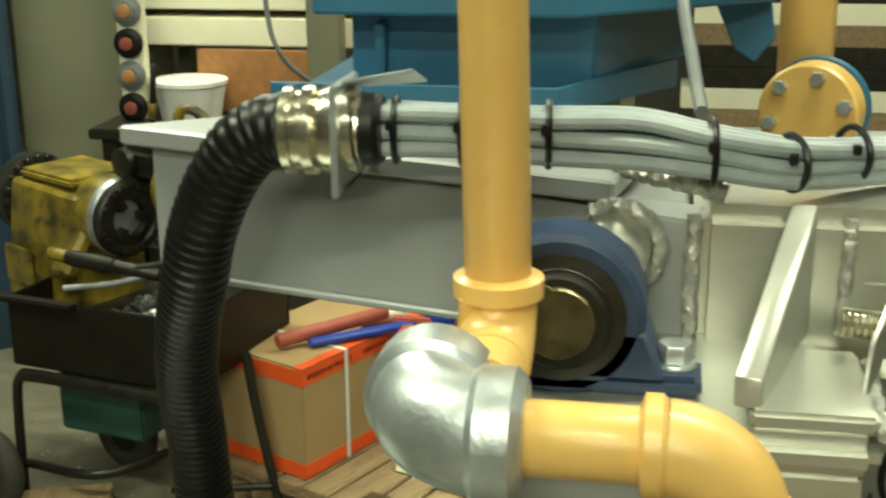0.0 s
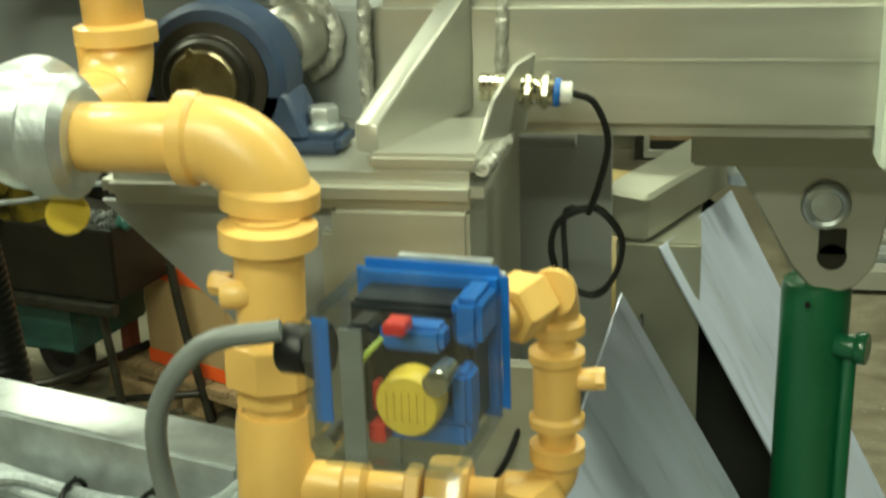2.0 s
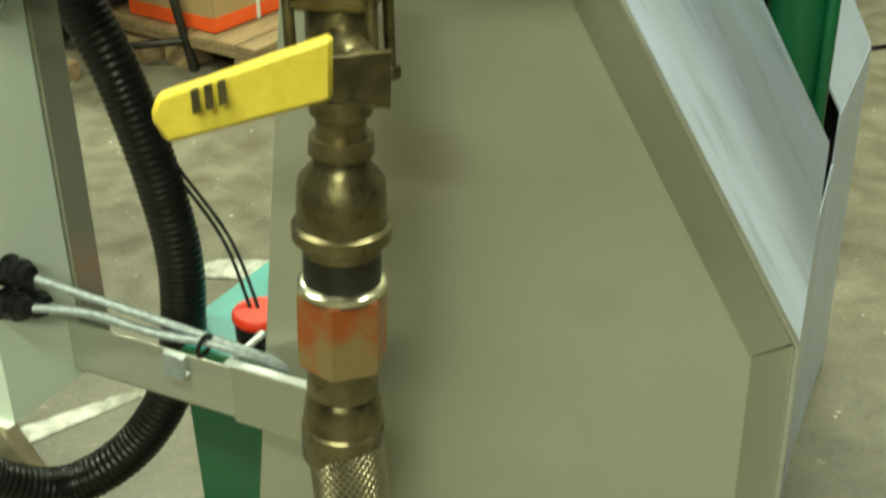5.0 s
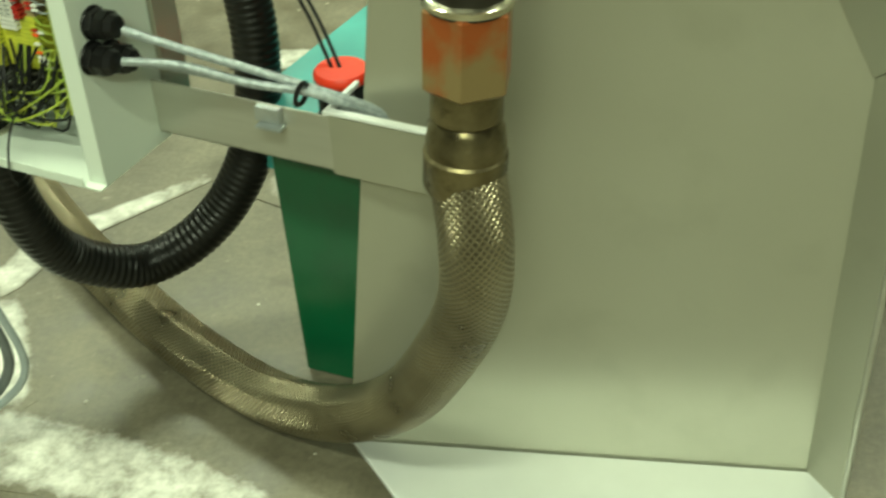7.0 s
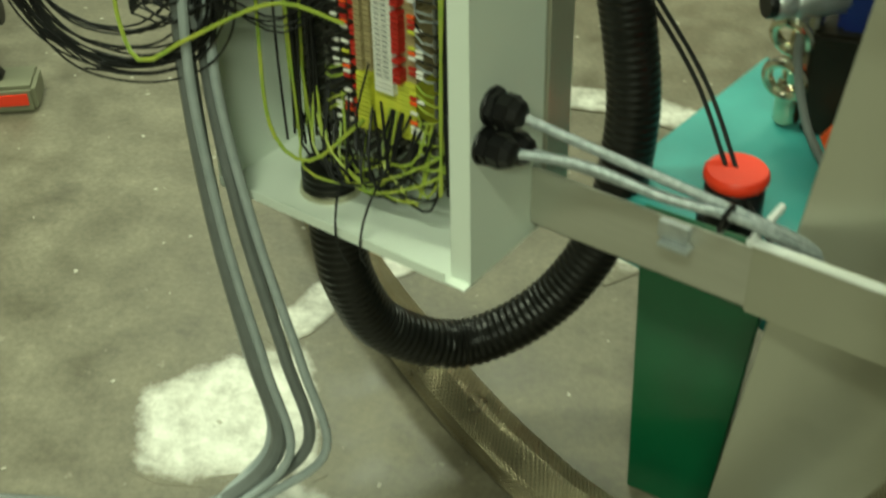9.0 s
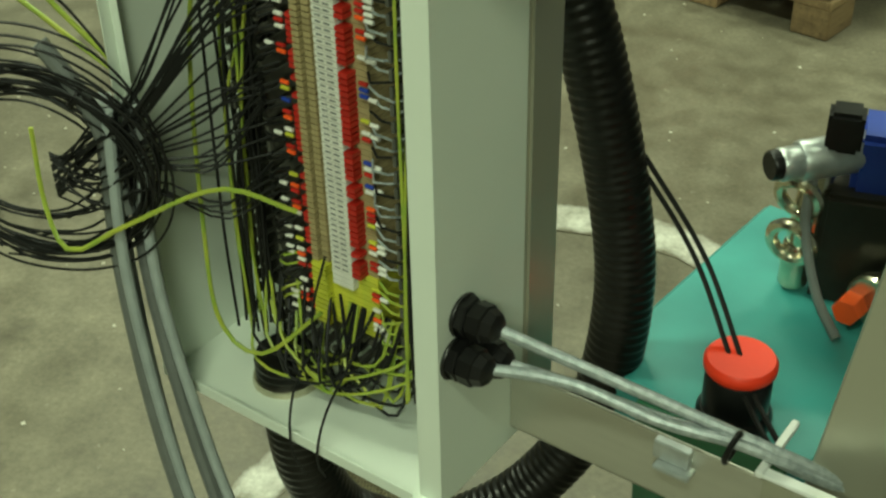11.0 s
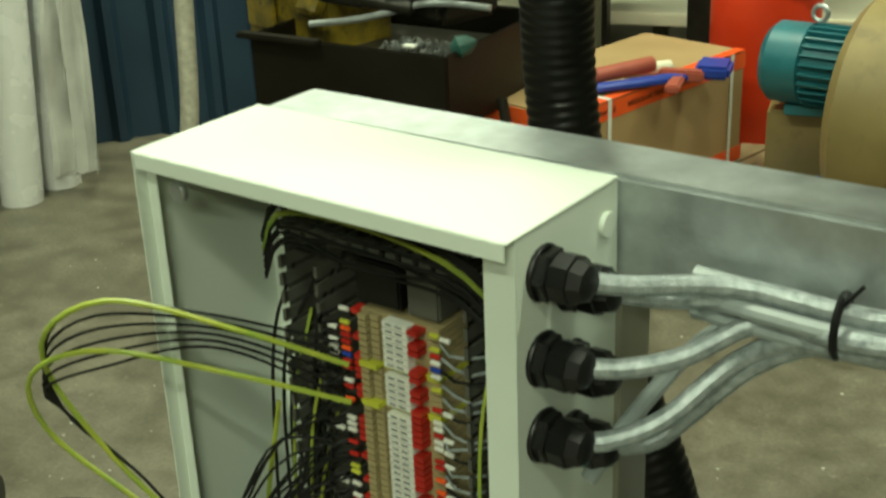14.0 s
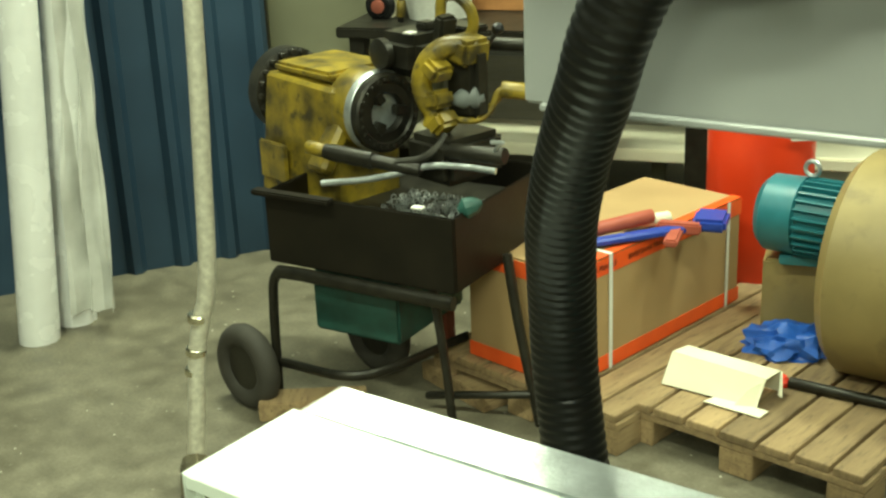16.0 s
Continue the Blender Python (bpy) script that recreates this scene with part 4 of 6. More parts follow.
brg = thing("pillow_block_bearing", "dark blue pillow block bearing on the pedestal", "bearing", (0.385, 1.5, 1.486))
bc = (0.365, 1.53, 1.555)
part("housing", joined(lathe((bc[0], bc[1] + 0.03, bc[2]), (bc[0], bc[1] - 0.03, bc[2]), [(0, 0.066), (0.08, 0.072), (0.92, 0.072), (1, 0.066)], 36), box(0.26, 1.50, 1.486, 0.485, 1.56, 1.506, 0.006), slab([(0.30, 1.50, 1.50), (0.295, 1.50, 1.545), (0.437, 1.50, 1.545), (0.455, 1.50, 1.50)][::-1], 0.06, 0.004)), M_BLUEB, brg)
part("seal", lathe((bc[0], bc[1] - 0.028, bc[2]), (bc[0], bc[1] - 0.036, bc[2]), [(0, 0.056), (0.6, 0.056), (0.8, 0.045), (1, 0.044)], 32), M_DARKM, brg, "dark bearing seal")
part("inner_race", lathe((bc[0], bc[1] - 0.03, bc[2]), (bc[0], bc[1] - 0.046, bc[2]), [(0, 0.042), (0.8, 0.042), (1, 0.039)], 32), M_DARKM, brg)
part("shaft", joined(rod((bc[0], bc[1] - 0.05, bc[2]), (bc[0], bc[1] + 0.14, bc[2]), 0.033, 28), rod((bc[0] - 0.01, bc[1] - 0.0465, bc[2] + 0.03), (bc[0] - 0.01, bc[1] - 0.05, bc[2] + 0.03), 0.004, 8)), M_BRASS, brg, "bare steel pivot shaft")
for x in (0.462, 0.285):
    part("anchor_bolt", joined(rod((x, 1.53, 1.505), (x, 1.53, 1.511), 0.019, 18), hexa((x, 1.53, 1.51), (x, 1.53, 1.527), 0.015)), M_GALV, brg, "galvanised hexagon bolt and washer")
part("shaft_collar", lathe((0.40, 1.585, 1.572), (0.402, 1.665, 1.572), [(0, 0.030), (0.1, 0.033), (0.8, 0.036), (1, 0.038)], 30), M_STEEL, body, "turned shaft collar")
weld([(0.404 + 0.041 * math.cos(a), 1.652, 1.572 + 0.041 * math.sin(a)) for a in (-1.3, -0.8, -0.3, 0.2, 0.7, 1.2, 1.7, 2.2)], 0.0075, "weld", body)

sen = thing("proximity_sensor", "threaded brass proximity sensor on an angle bracket", "sensor", (0.65, 1.58, 1.486))
sy = 1.58
part("barrel", lathe((0.603, sy, 1.536), (0.675, sy, 1.531), [(0, 0.0125)] + [(k / 24, 0.0125 + (0.0012 if k % 2 else 0)) for k in range(1, 24)] + [(1, 0.012)], 20), M_CHROME, sen)
for x in (0.646, 0.662):
    part("nut", hexa((x, sy, 1.533), (x + 0.006, sy, 1.5325), 0.0185), M_CHROME, sen)
part("cap", joined(rod((0.672, sy, 1.531), (0.679, sy, 1.5305), 0.0135, 18)), M_BOXB, sen, "blue end ring")
part("tail", rod((0.678, sy, 1.5305), (0.69, sy, 1.530), 0.011, 16), M_WHITEP, sen)
part("bracket", joined(slab([(0.636, 1.565, 1.56), (0.650, 1.60, 1.565), (0.640, 1.60, 1.49), (0.612, 1.50, 1.486), (0.612, 1.50, 1.50), (0.62, 1.53, 1.535)], 0.004, 0.001)), M_STEEL, sen, "thin steel angle bracket")
part("lead", hose([(0.69, sy, 1.53), (0.71, 1.585, 1.52), (0.722, 1.60, 1.48), (0.712, 1.62, 1.43), (0.70, 1.64, 1.395)], 0.0035, 8, 0.006), M_BWIRE, sen)
coil = [(0.698 + (0.036 + 0.002 * math.sin(3 * a)) * math.cos(a), 1.645 + 0.004 * math.sin(a * 0.7), 1.352 + (0.047 + 0.002 * math.cos(5 * a)) * math.sin(a)) for a in [1.6 + 0.5 * k for k in range(40)]]
part("coiled_lead", hose(coil + [(0.68, 1.60, 1.32), (0.667, 1.47, 1.305), (0.652, 1.425, 1.244), (0.632, 1.415, 1.205)], 0.003, 8, 0.006), M_BWIRE, sen, "black lead tied into a coil")

# ---- cable bundle ----
bun = thing("cable_bundle", "bundle of light grey cables strapped along the frame", "cable bundle", (0.4, 1.6, 1.69))
for k in range(9):
    a, b_ = (k % 3) * 0.016, (k // 3) * 0.0165
    j = [random.uniform(-0.003, 0.003) for _ in range(12)]
    part("cable", hose([(0.17, 1.615 + a, 1.668 + b_), (0.26, 1.613 + a + j[0], 1.668 + b_ + j[1]), (0.34, 1.612 + a + j[2], 1.666 + b_), (0.42, 1.615 + a + j[4], 1.664 + b_ + j[5]), (0.487, 1.625 + a, 1.655 + b_ * 0.9), (0.56, 1.66 + a + j[6], 1.640 + b_ * 0.8 + j[7]), (0.64, 1.72 + a, 1.632 + b_ * 0.75), (0.76, 1.78 + a + j[8], 1.628 + b_ * 0.7), (1.05, 1.80 + a, 1.628 + b_ * 0.7), (1.4, 1.81 + a, 1.628 + b_ * 0.7)], 0.0078, 10, 0.012), M_CABLE, bun)
for x in (0.20, 0.262, 0.341, 0.487, 0.56, 0.62):
    zc = 1.684 if x < 0.45 else (1.67 if x < 0.5 else 1.654)
    part("cable_tie", joined(ring((x, 1.628 if x < 0.45 else (1.642 if x < 0.5 else 1.676 if x < 0.6 else 1.722), zc), (1, 0.1 if x < 0.5 else 0.6, 0), 0.0295 if x < 0.5 else 0.0255, 0.0035, 20, 6), box(x - 0.004, 1.596 if x < 0.45 else (1.61 if x < 0.5 else 1.645 if x < 0.6 else 1.69), zc + 0.005, x + 0.004, 1.606 if x < 0.45 else (1.62 if x < 0.5 else 1.655 if x < 0.6 else 1.70), zc + 0.014, 0.001)), M_BLACK, bun, "black cable tie")
part("trunking", box(0.74, 1.768, 1.616, 1.5, 1.778, 1.648, 0.002), M_GALV, bun, "light metal cable tray")
cg = thing("hose_gland", "nickel-plated gland on a galvanised bracket", "cable gland", (0.12, 1.62, 1.65))
part("gland", joined(lathe((0.095, 1.62, 1.682), (0.150, 1.62, 1.684), [(0, 0.036), (0.08, 0.042), (0.22, 0.042), (0.26, 0.038), (0.4, 0.038), (0.44, 0.043), (0.62, 0.043), (0.66, 0.037), (0.8, 0.041), (1, 0.041)], 12), lathe((0.155, 1.62, 1.684), (0.175, 1.62, 1.685), [(0, 0.04), (0.6, 0.04), (0.7, 0.034), (1, 0.033)], 12)), M_CHROME, cg, "shiny nickel-plated gland rings")
part("end_sleeve", lathe((0.172, 1.62, 1.685), (0.19, 1.62, 1.685), [(0, 0.034), (0.7, 0.034), (1, 0.029)], 20), M_BLACK, cg)
part("bracket", joined(box(0.150, 1.575, 1.628, 0.156, 1.665, 1.732, 0.002), box(0.145, 1.60, 1.628, 0.156, 1.78, 1.636, 0.002), slab([(0.150, 1.60, 1.732), (0.21, 1.66, 1.736), (0.215, 1.70, 1.72), (0.150, 1.665, 1.72)], 0.004, 0.001)), M_GALV, cg, "galvanised angle bracket")

BH = [(0.10, 1.62, 1.684), (0.078, 1.62, 1.680), (0.052, 1.62, 1.662), (0.026, 1.622, 1.625), (0.003, 1.63, 1.575), (-0.012, 1.645, 1.53), (-0.04, 1.685, 1.460), (-0.062, 1.725, 1.38), (-0.072, 1.765, 1.286), (-0.072, 1.78, 1.19), (-0.055, 1.775, 1.06), (-0.02, 1.76, 0.93), (0.035, 1.75, 0.80), (0.078, 1.75, 0.62), (0.094, 1.74, 0.48), (0.07, 1.725, 0.32), (0.0, 1.69, 0.205), (-0.10, 1.64, 0.155), (-0.185, 1.575, 0.215), (-0.215, 1.535, 0.32), (-0.222, 1.525, 0.43), (-0.222, 1.522, 0.50)]
bh = thing("ribbed_hose", "black ribbed plastic cable hose looping under the cabinet", "hose", (-0.10, 1.64, 0.12))
part("hose", hose(BH, 0.0345, 24, ribs=(0.009, 0.0016)), M_RUBBER, bh)
part("end_fitting", lathe((-0.222, 1.522, 0.43), (-0.222, 1.521, 0.475), [(0, 0.037), (0.3, 0.04), (0.7, 0.04), (1, 0.036)], 20), M_CHROME, bh, "metal end fitting")

# ---- blue superstructure ----
blue = thing("blue_hopper", "blue painted steel box on the tilting frame", "hopper", (0.2, 2.2, 1.66))
part("tray_rim", slab([(-0.028, 1.96, 1.667), (0.321, 1.96, 1.667), (0.321, 1.96, 1.637), (-0.028, 1.96, 1.637)][::-1], 0.006), M_BLUE, blue, "blue folded tray rim")
part("tray_rim", slab([(0.321, 1.962, 1.667), (0.456, 2.30, 1.655), (0.456, 2.30, 1.615), (0.321, 1.962, 1.637)][::-1], 0.006), M_BLUE, blue, "blue folded tray rim")
part("tray_floor", box(-0.02, 1.97, 1.636, 0.32, 2.35, 1.644, 0.002), M_BLUE, blue)
part("box", slab([(0.05, 2.06, 1.90), (0.355, 2.06, 1.90), (0.47, 2.42, 1.90), (0.05, 2.42, 1.90)], 0.258, 0.004), M_BLUE, blue)
part("rim", slab([(0.02, 1.985, 1.775), (0.335, 1.985, 1.775), (0.58, 2.20, 1.775), (0.58, 2.5, 1.775), (0.02, 2.5, 1.775)], 0.03, 0.004), M_BLUE, blue, "wide blue rim plate")
part("rim_bracket", slab([(0.50, 2.25, 1.74), (0.575, 2.25, 1.74), (0.582, 2.25, 1.69), (0.557, 2.25, 1.658), (0.53, 2.25, 1.675)][::-1], 0.012, 0.002), M_BLUE, blue)
for x in (0.085, 0.23):
    part("rib", box(x, 2.035, 1.645, x + 0.012, 2.06, 1.73, 0.002), M_BLUE, blue)

# ---- terminal cabinet ----
CW, CD, CH = 0.360, 0.135, 0.735
cab = thing("terminal_cabinet", "open light grey steel terminal cabinet with its door removed", "electrical cabinet", (-0.348, 1.499, 0.467), CTURN)
part("side", joined(box(0, 0, 0, 0.0015, CD, CH, 0), box(0, 0, 0, 0.012, 0.0015, CH, 0.0005), box(0.0, -0.012, 0, 0.0015, 0, CH, 0)), M_CAB, cab, local=True)
part("side", joined(box(CW - 0.0015, 0, 0, CW, CD, CH, 0), box(CW - 0.026, 0, 0, CW, 0.0015, CH, 0.0005), box(CW - 0.026, 0, 0, CW - 0.0245, 0.014, CH, 0)), M_CAB, cab, local=True)
part("roof", joined(box(-0.001, -0.012, CH, CW + 0.001, CD, CH + 0.0018, 0.0005), box(0.004, -0.013, CH - 0.012, CW, -0.0115, CH + 0.0015, 0.0005)), M_CAB, cab, local=True)
part("floor_plate", joined(box(0, -0.012, -0.0015, CW, CD, 0, 0), box(0, -0.013, -0.0015, CW - 0.026, -0.0115, 0.012, 0.0004)), M_CAB, cab, local=True)
part("back", box(0, CD - 0.0015, 0, CW, CD + 0.001, CH, 0), M_CAB, cab, local=True)
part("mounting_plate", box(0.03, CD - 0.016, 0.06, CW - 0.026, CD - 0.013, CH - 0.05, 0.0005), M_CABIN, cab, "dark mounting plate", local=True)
part("latch", rod((0.036, 0.004, CH - 0.03), (0.036, -0.002, CH - 0.03), 0.009, 14), M_GALV, cab, local=True)
part("screw", rod((CW, 0.118, CH - 0.03), (CW + 0.004, 0.118, CH - 0.03), 0.010, 14), M_CAB, cab, local=True)


def duct(x0, z0, x1, z1, y0=0.058, y1=0.118):
    """Slotted wiring duct along x or z: two combed sides and a back."""
    bms = []
    up = (z1 - z0) > (x1 - x0)
    if up:
        bms.append(box(x0, y1 - 0.002, z0, x1, y1, z1, 0))
        n = int((z1 - z0) / 0.0165)
        for k in range(n):
            z = z0 + k * 0.0165
            for x in (x0, x1 - 0.002):
                bms.append(box(x, y0, z, x + 0.002, y1, z + 0.0105, 0))
                bms.append(box(x - 0.0015 if x == x0 else x, y0 - 0.001, z, x + 0.0035 if x != x0 else x + 0.002, y0 + 0.004, z + 0.0105, 0))
    else:
        bms.append(box(x0, y1 - 0.002, z0, x1, y1, z1, 0))
        n = int((x1 - x0) / 0.0165)
        for k in range(n):
            x = x0 + k * 0.0165
            for z in (z0, z1 - 0.002):
                bms.append(box(x, y0, z, x + 0.0105, y1, z + 0.002, 0))
                bms.append(box(x, y0 - 0.001, z - 0.0015 if z == z0 else z, x + 0.0105, y0 + 0.004, z + 0.0035, 0))
    return joined(*bms)


part("wiring_duct", duct(0.085, 0.10, 0.125, 0.66), M_DUCT, cab, "slotted grey wiring duct", local=True)
part("wiring_duct", duct(0.275, 0.10, 0.312, 0.66), M_DUCT, cab, "slotted grey wiring duct", local=True)
part("wiring_duct", duct(0.085, 0.665, 0.312, 0.705), M_DUCT, cab, "slotted grey wiring duct", local=True)
part("wiring_duct", duct(0.10, 0.07, 0.312, 0.10), M_DUCT, cab, "slotted grey wiring duct", local=True)
part("rail", box(0.185, 0.10, 0.10, 0.225, 0.108, 0.625, 0.001), M_GALV, cab, "zinc mounting rail", local=True)
part("relay", joined(box(0.165, 0.06, 0.618, 0.21, 0.11, 0.655, 0.002)), M_BLACK, cab, "black relay", local=True)
part("relay", joined(box(0.213, 0.065, 0.615, 0.245, 0.11, 0.655, 0.002)), M_DUCT, cab, "grey relay", local=True)
NT, Z0 = 84, 0.108
PIT = (0.612 - Z0) / NT
beige_me = mesh_of("terminal", joined(box(0.168, 0.062, 0, 0.246, 0.100, PIT * 0.86, 0), box(0.172, 0.052, PIT * 0.1, 0.180, 0.063, PIT * 0.8, 0), box(0.182, 0.056, PIT * 0.1, 0.190, 0.063, PIT * 0.8, 0)), M_BEIGE)
earth_me = mesh_of("terminal", joined(box(0.168, 0.060, 0, 0.246, 0.100, PIT * 0.9, 0), box(0.172, 0.050, PIT * 0.1, 0.190, 0.061, PIT * 0.8, 0)), M_YGP)
marker_me = mesh_of("marker", box(0.197, 0.052, PIT * 0.08, 0.222, 0.063, PIT * 0.86, 0), M_WHITEP)
red_me = mesh_of("bridge", box(0.2235, 0.050, 0, 0.2335, 0.063, PIT * 0.7, 0), M_REDP)
redl_me = mesh_of("bridge", box(0.160, 0.058, 0, 0.168, 0.070, PIT * 0.7, 0), M_REDP)
text_me = mesh_of("marker_bar", joined(box(0.201, 0.0513, PIT * 0.4, 0.207, 0.0521, PIT * 0.62, 0), box(0.2105, 0.0513, PIT * 0.4, 0.217, 0.0521, PIT * 0.62, 0)), M_DCABLE)
for k in range(NT):
    z = Z0 + k * PIT
    earth = k < 12 or k in (70, 76)
    for nm, me, on in (("terminal", earth_me if earth else beige_me, True), ("marker", marker_me, not (k < 9 or k in (70, 76))), ("bridge", red_me, (not earth or k > 60) and random.random() < 0.75), ("marker_bar", text_me, not earth)):
        if on:
            o = new(nm, me)
            o.parent = cab
            o.location = (0, 0, z)
    if random.random() < 0.55:
        o = new("bridge", redl_me)
        o.parent = cab
        o.location = (0, 0, z)
FERR = [(M_REDP, 0.3), (M_WHITEP, 0.3), (M_YGP, 0.12), (M_BLUEPIPE, 0.12), (M_ORANGE, 0.16)]
ferr = {m_.name: mesh_of("wire_ferrule", rod((0, 0, 0), (0.009, 0, 0), 0.0021, 8), m_) for m_, _ in FERR}
for k in range(0, NT):
    z = Z0 + (k + 0.5) * PIT
    for side in (0, 1):
        if random.random() < 0.6:
            m_ = random.choices([m for m, _ in FERR], [w for _, w in FERR])[0]
            o = new("wire_ferrule", ferr[m_.name])
            o.parent = cab
            o.location = (0.242, 0.056, z) if side else (0.150, 0.056, z)
            if random.random() < 0.4:
                o2 = new("wire_ferrule", ferr["white_marker_plastic"])
                o2.parent = cab
                o2.location = (0.2535, 0.054, z) if side else (0.138, 0.054, z)


def wire(pts, r, m, name="wire", label=""):
    return part(name, hose(pts, r, 6, 0.014), m, cab, label, local=True)


rw = random.Random(4)
for k in range(0, NT, 1):
    z = Z0 + (k + 0.5) * PIT
    col = M_YWIRE if k < 14 and k % 2 else M_BWIRE
    if k % 2 == 0:
        wire([(0.252, 0.056, z), (0.262, 0.05 + rw.uniform(-0.006, 0.006), z - 0.003), (0.275, 0.06, z - 0.008 + rw.uniform(-0.004, 0.004)), (0.29, 0.09, z - 0.012)], 0.0013, M_YWIRE if k < 14 else (M_MESHCABLE if k % 3 else M_BWIRE))
    if k % 3 != 1:
        wire([(0.150, 0.056, z), (0.138, 0.05 + rw.uniform(-0.008, 0.004), z - 0.004), (0.125, 0.055, z - 0.012 + rw.uniform(-0.006, 0.006)), (0.105, 0.085, z - 0.016)], 0.0014, col)
for k in range(16):
    x, y = 0.289 + rw.uniform(0, 0.03), 0.045 + rw.uniform(-0.01, 0.02)
    z1 = rw.uniform(0.35, 0.66)
    wire([(x, y, 0.06 + rw.uniform(0, 0.03)), (x + rw.uniform(-0.006, 0.006), y, 0.2), (x + rw.uniform(-0.006, 0.006), y + 0.01, z1 - 0.1), (x, y + 0.03, z1)], 0.0016, M_YWIRE if k % 6 == 0 else M_BWIRE)
for k in range(20):
    x, y = 0.062 + rw.uniform(0, 0.045), 0.05 + rw.uniform(-0.012, 0.02)
    z1 = rw.uniform(0.4, 0.66)
    wire([(x, y, 0.05 + rw.uniform(0, 0.03)), (x + rw.uniform(-0.008, 0.008), y, 0.22), (x + rw.uniform(-0.008, 0.008), y + 0.01, z1 - 0.1), (x + 0.02, y + 0.03, z1)], 0.0016, M_YWIRE if k % 5 == 0 else M_BWIRE)
for k in range(12):
    z = 0.655 + rw.uniform(0, 0.045)
    wire([(0.07, 0.055, z - 0.04), (0.10, 0.05, z), (0.19, 0.045 + rw.uniform(-0.01, 0.01), z + rw.uniform(-0.008, 0.008)), (0.27, 0.05, z - 0.008), (0.318, 0.06, z - 0.05)], 0.0016, M_YWIRE if k % 6 == 0 else M_BWIRE)
for k in range(26):
    x0, x1 = rw.uniform(0.08, 0.2), rw.uniform(0.2, 0.31)
    wire([(x0, 0.06, 0.11 + rw.uniform(-0.02, 0.04)), (x0 + 0.02, 0.03 + rw.uniform(-0.01, 0.02), 0.05 + rw.uniform(-0.01, 0.04)), ((x0 + x1) / 2, 0.025 + rw.uniform(0, 0.03), 0.028 + rw.uniform(0, 0.05)), (x1, 0.04, 0.06 + rw.uniform(-0.02, 0.05)), (x1 + 0.01, 0.06, 0.14)], 0.0017, M_YWIRE if k % 3 == 0 else M_BWIRE)
wire([(0.165, 0.045, 0.235), (0.10, 0.01, 0.255), (0.03, -0.05, 0.22), (-0.02, -0.08, 0.19), (-0.06, -0.07, 0.22), (-0.07, -0.06, 0.30)], 0.0026, M_YWIRE, "earth_wire", "loose yellow-green earth wire")
wire([(0.18, 0.05, 0.12), (0.12, 0.02, 0.06), (0.075, 0.01, 0.09), (0.06, 0.02, 0.2), (0.065, 0.03, 0.38), (0.075, 0.05, 0.5)], 0.0024, M_YWIRE, "earth_wire", "loose yellow-green earth wire")
wire([(0.165, 0.045, 0.565), (0.100, -0.006, 0.60), (0.000, -0.050, 0.62), (-0.058, -0.077, 0.59), (-0.083, -0.066, 0.53), (-0.058, -0.033, 0.44), (-0.007, 0.000, 0.36)], 0.0026, M_YWIRE, "earth_wire", "loose yellow-green earth wire")
wire([(0.165, 0.045, 0.53), (0.090, -0.011, 0.56), (-0.014, -0.061, 0.575), (-0.086, -0.083, 0.54), (-0.101, -0.066, 0.47), (-0.050, -0.028, 0.40), (-0.004, 0.000, 0.35)], 0.0026, M_YWIRE, "earth_wire", "loose yellow-green earth wire")
for k in range(6):
    wire([(0.15, 0.05, 0.58 - 0.01 * k), (0.07, -0.012, 0.61 - 0.006 * k), (-0.02, -0.055, 0.615 - 0.012 * k), (-0.075 - 0.003 * k, -0.07, 0.57 - 0.01 * k), (-0.088, -0.055, 0.49), (-0.04, -0.02, 0.42), (0.0, 0.0, 0.355)], 0.0014, M_BWIRE, "loose_wire", "loose black control wire")
wire([(0.19, 0.04, 0.11), (0.185, -0.005, 0.06), (0.19, -0.022, 0.0), (0.205, -0.02, -0.03)], 0.0014, M_BWIRE, "loose_wire")
wire([(0.23, 0.04, 0.10), (0.225, -0.005, 0.05), (0.222, -0.02, 0.0), (0.23, -0.018, -0.02)], 0.0014, M_BWIRE, "loose_wire")
wire([(0.20, 0.04, 0.20), (0.195, 0.02, 0.14), (0.205, 0.02, 0.09)], 0.0014, M_BWIRE, "loose_wire")

# wire coil that hangs at the cabinet's open side
wc = thing("wire_coil", "coil of thin black wires tied to the cabinet edge", "wire coil", (-0.348, 1.499, 0.467), CTURN)
rc = random.Random(7)
for k in range(26):
    R0, ph, cx_, cz_ = rc.uniform(0.075, 0.13), rc.uniform(0, 6.28), -0.06 + rc.uniform(-0.014, 0.014), 0.275 + rc.uniform(-0.02, 0.02)
    pts = [(cx_ + R0 * math.cos(ph + 0.6 * i), -0.07 + 0.45 * R0 * math.cos(ph + 0.6 * i) + rc.uniform(-0.006, 0.006), cz_ + R0 * 0.95 * math.sin(ph + 0.6 * i)) for i in range(12)]
    part("wire", hose(pts, 0.0014, 5, 0.012), M_BWIRE, wc, local=True)
for k in range(34):
    z = rc.uniform(0.24, 0.50)
    part("wire", hose([(0.13, 0.055, z + rc.uniform(-0.02, 0.05)), (0.09, 0.02, z - 0.02 + rc.uniform(-0.01, 0.01)), (0.04, -0.02 + rc.uniform(-0.01, 0.01), 0.30 + (z - 0.36) * 0.4), (0.0, -0.04 + rc.uniform(-0.012, 0.012), 0.27 + (z - 0.36) * 0.35), (-0.05, -0.06, 0.24 + rc.uniform(-0.01, 0.04))], 0.0013, 5, 0.016), M_BWIRE, wc, local=True)
part("tie", ring((-0.012, -0.045, 0.345), (0.6, 0.5, -0.6), 0.011, 0.003, 14, 6), M_BLACK, wc, "black cable tie", local=True)
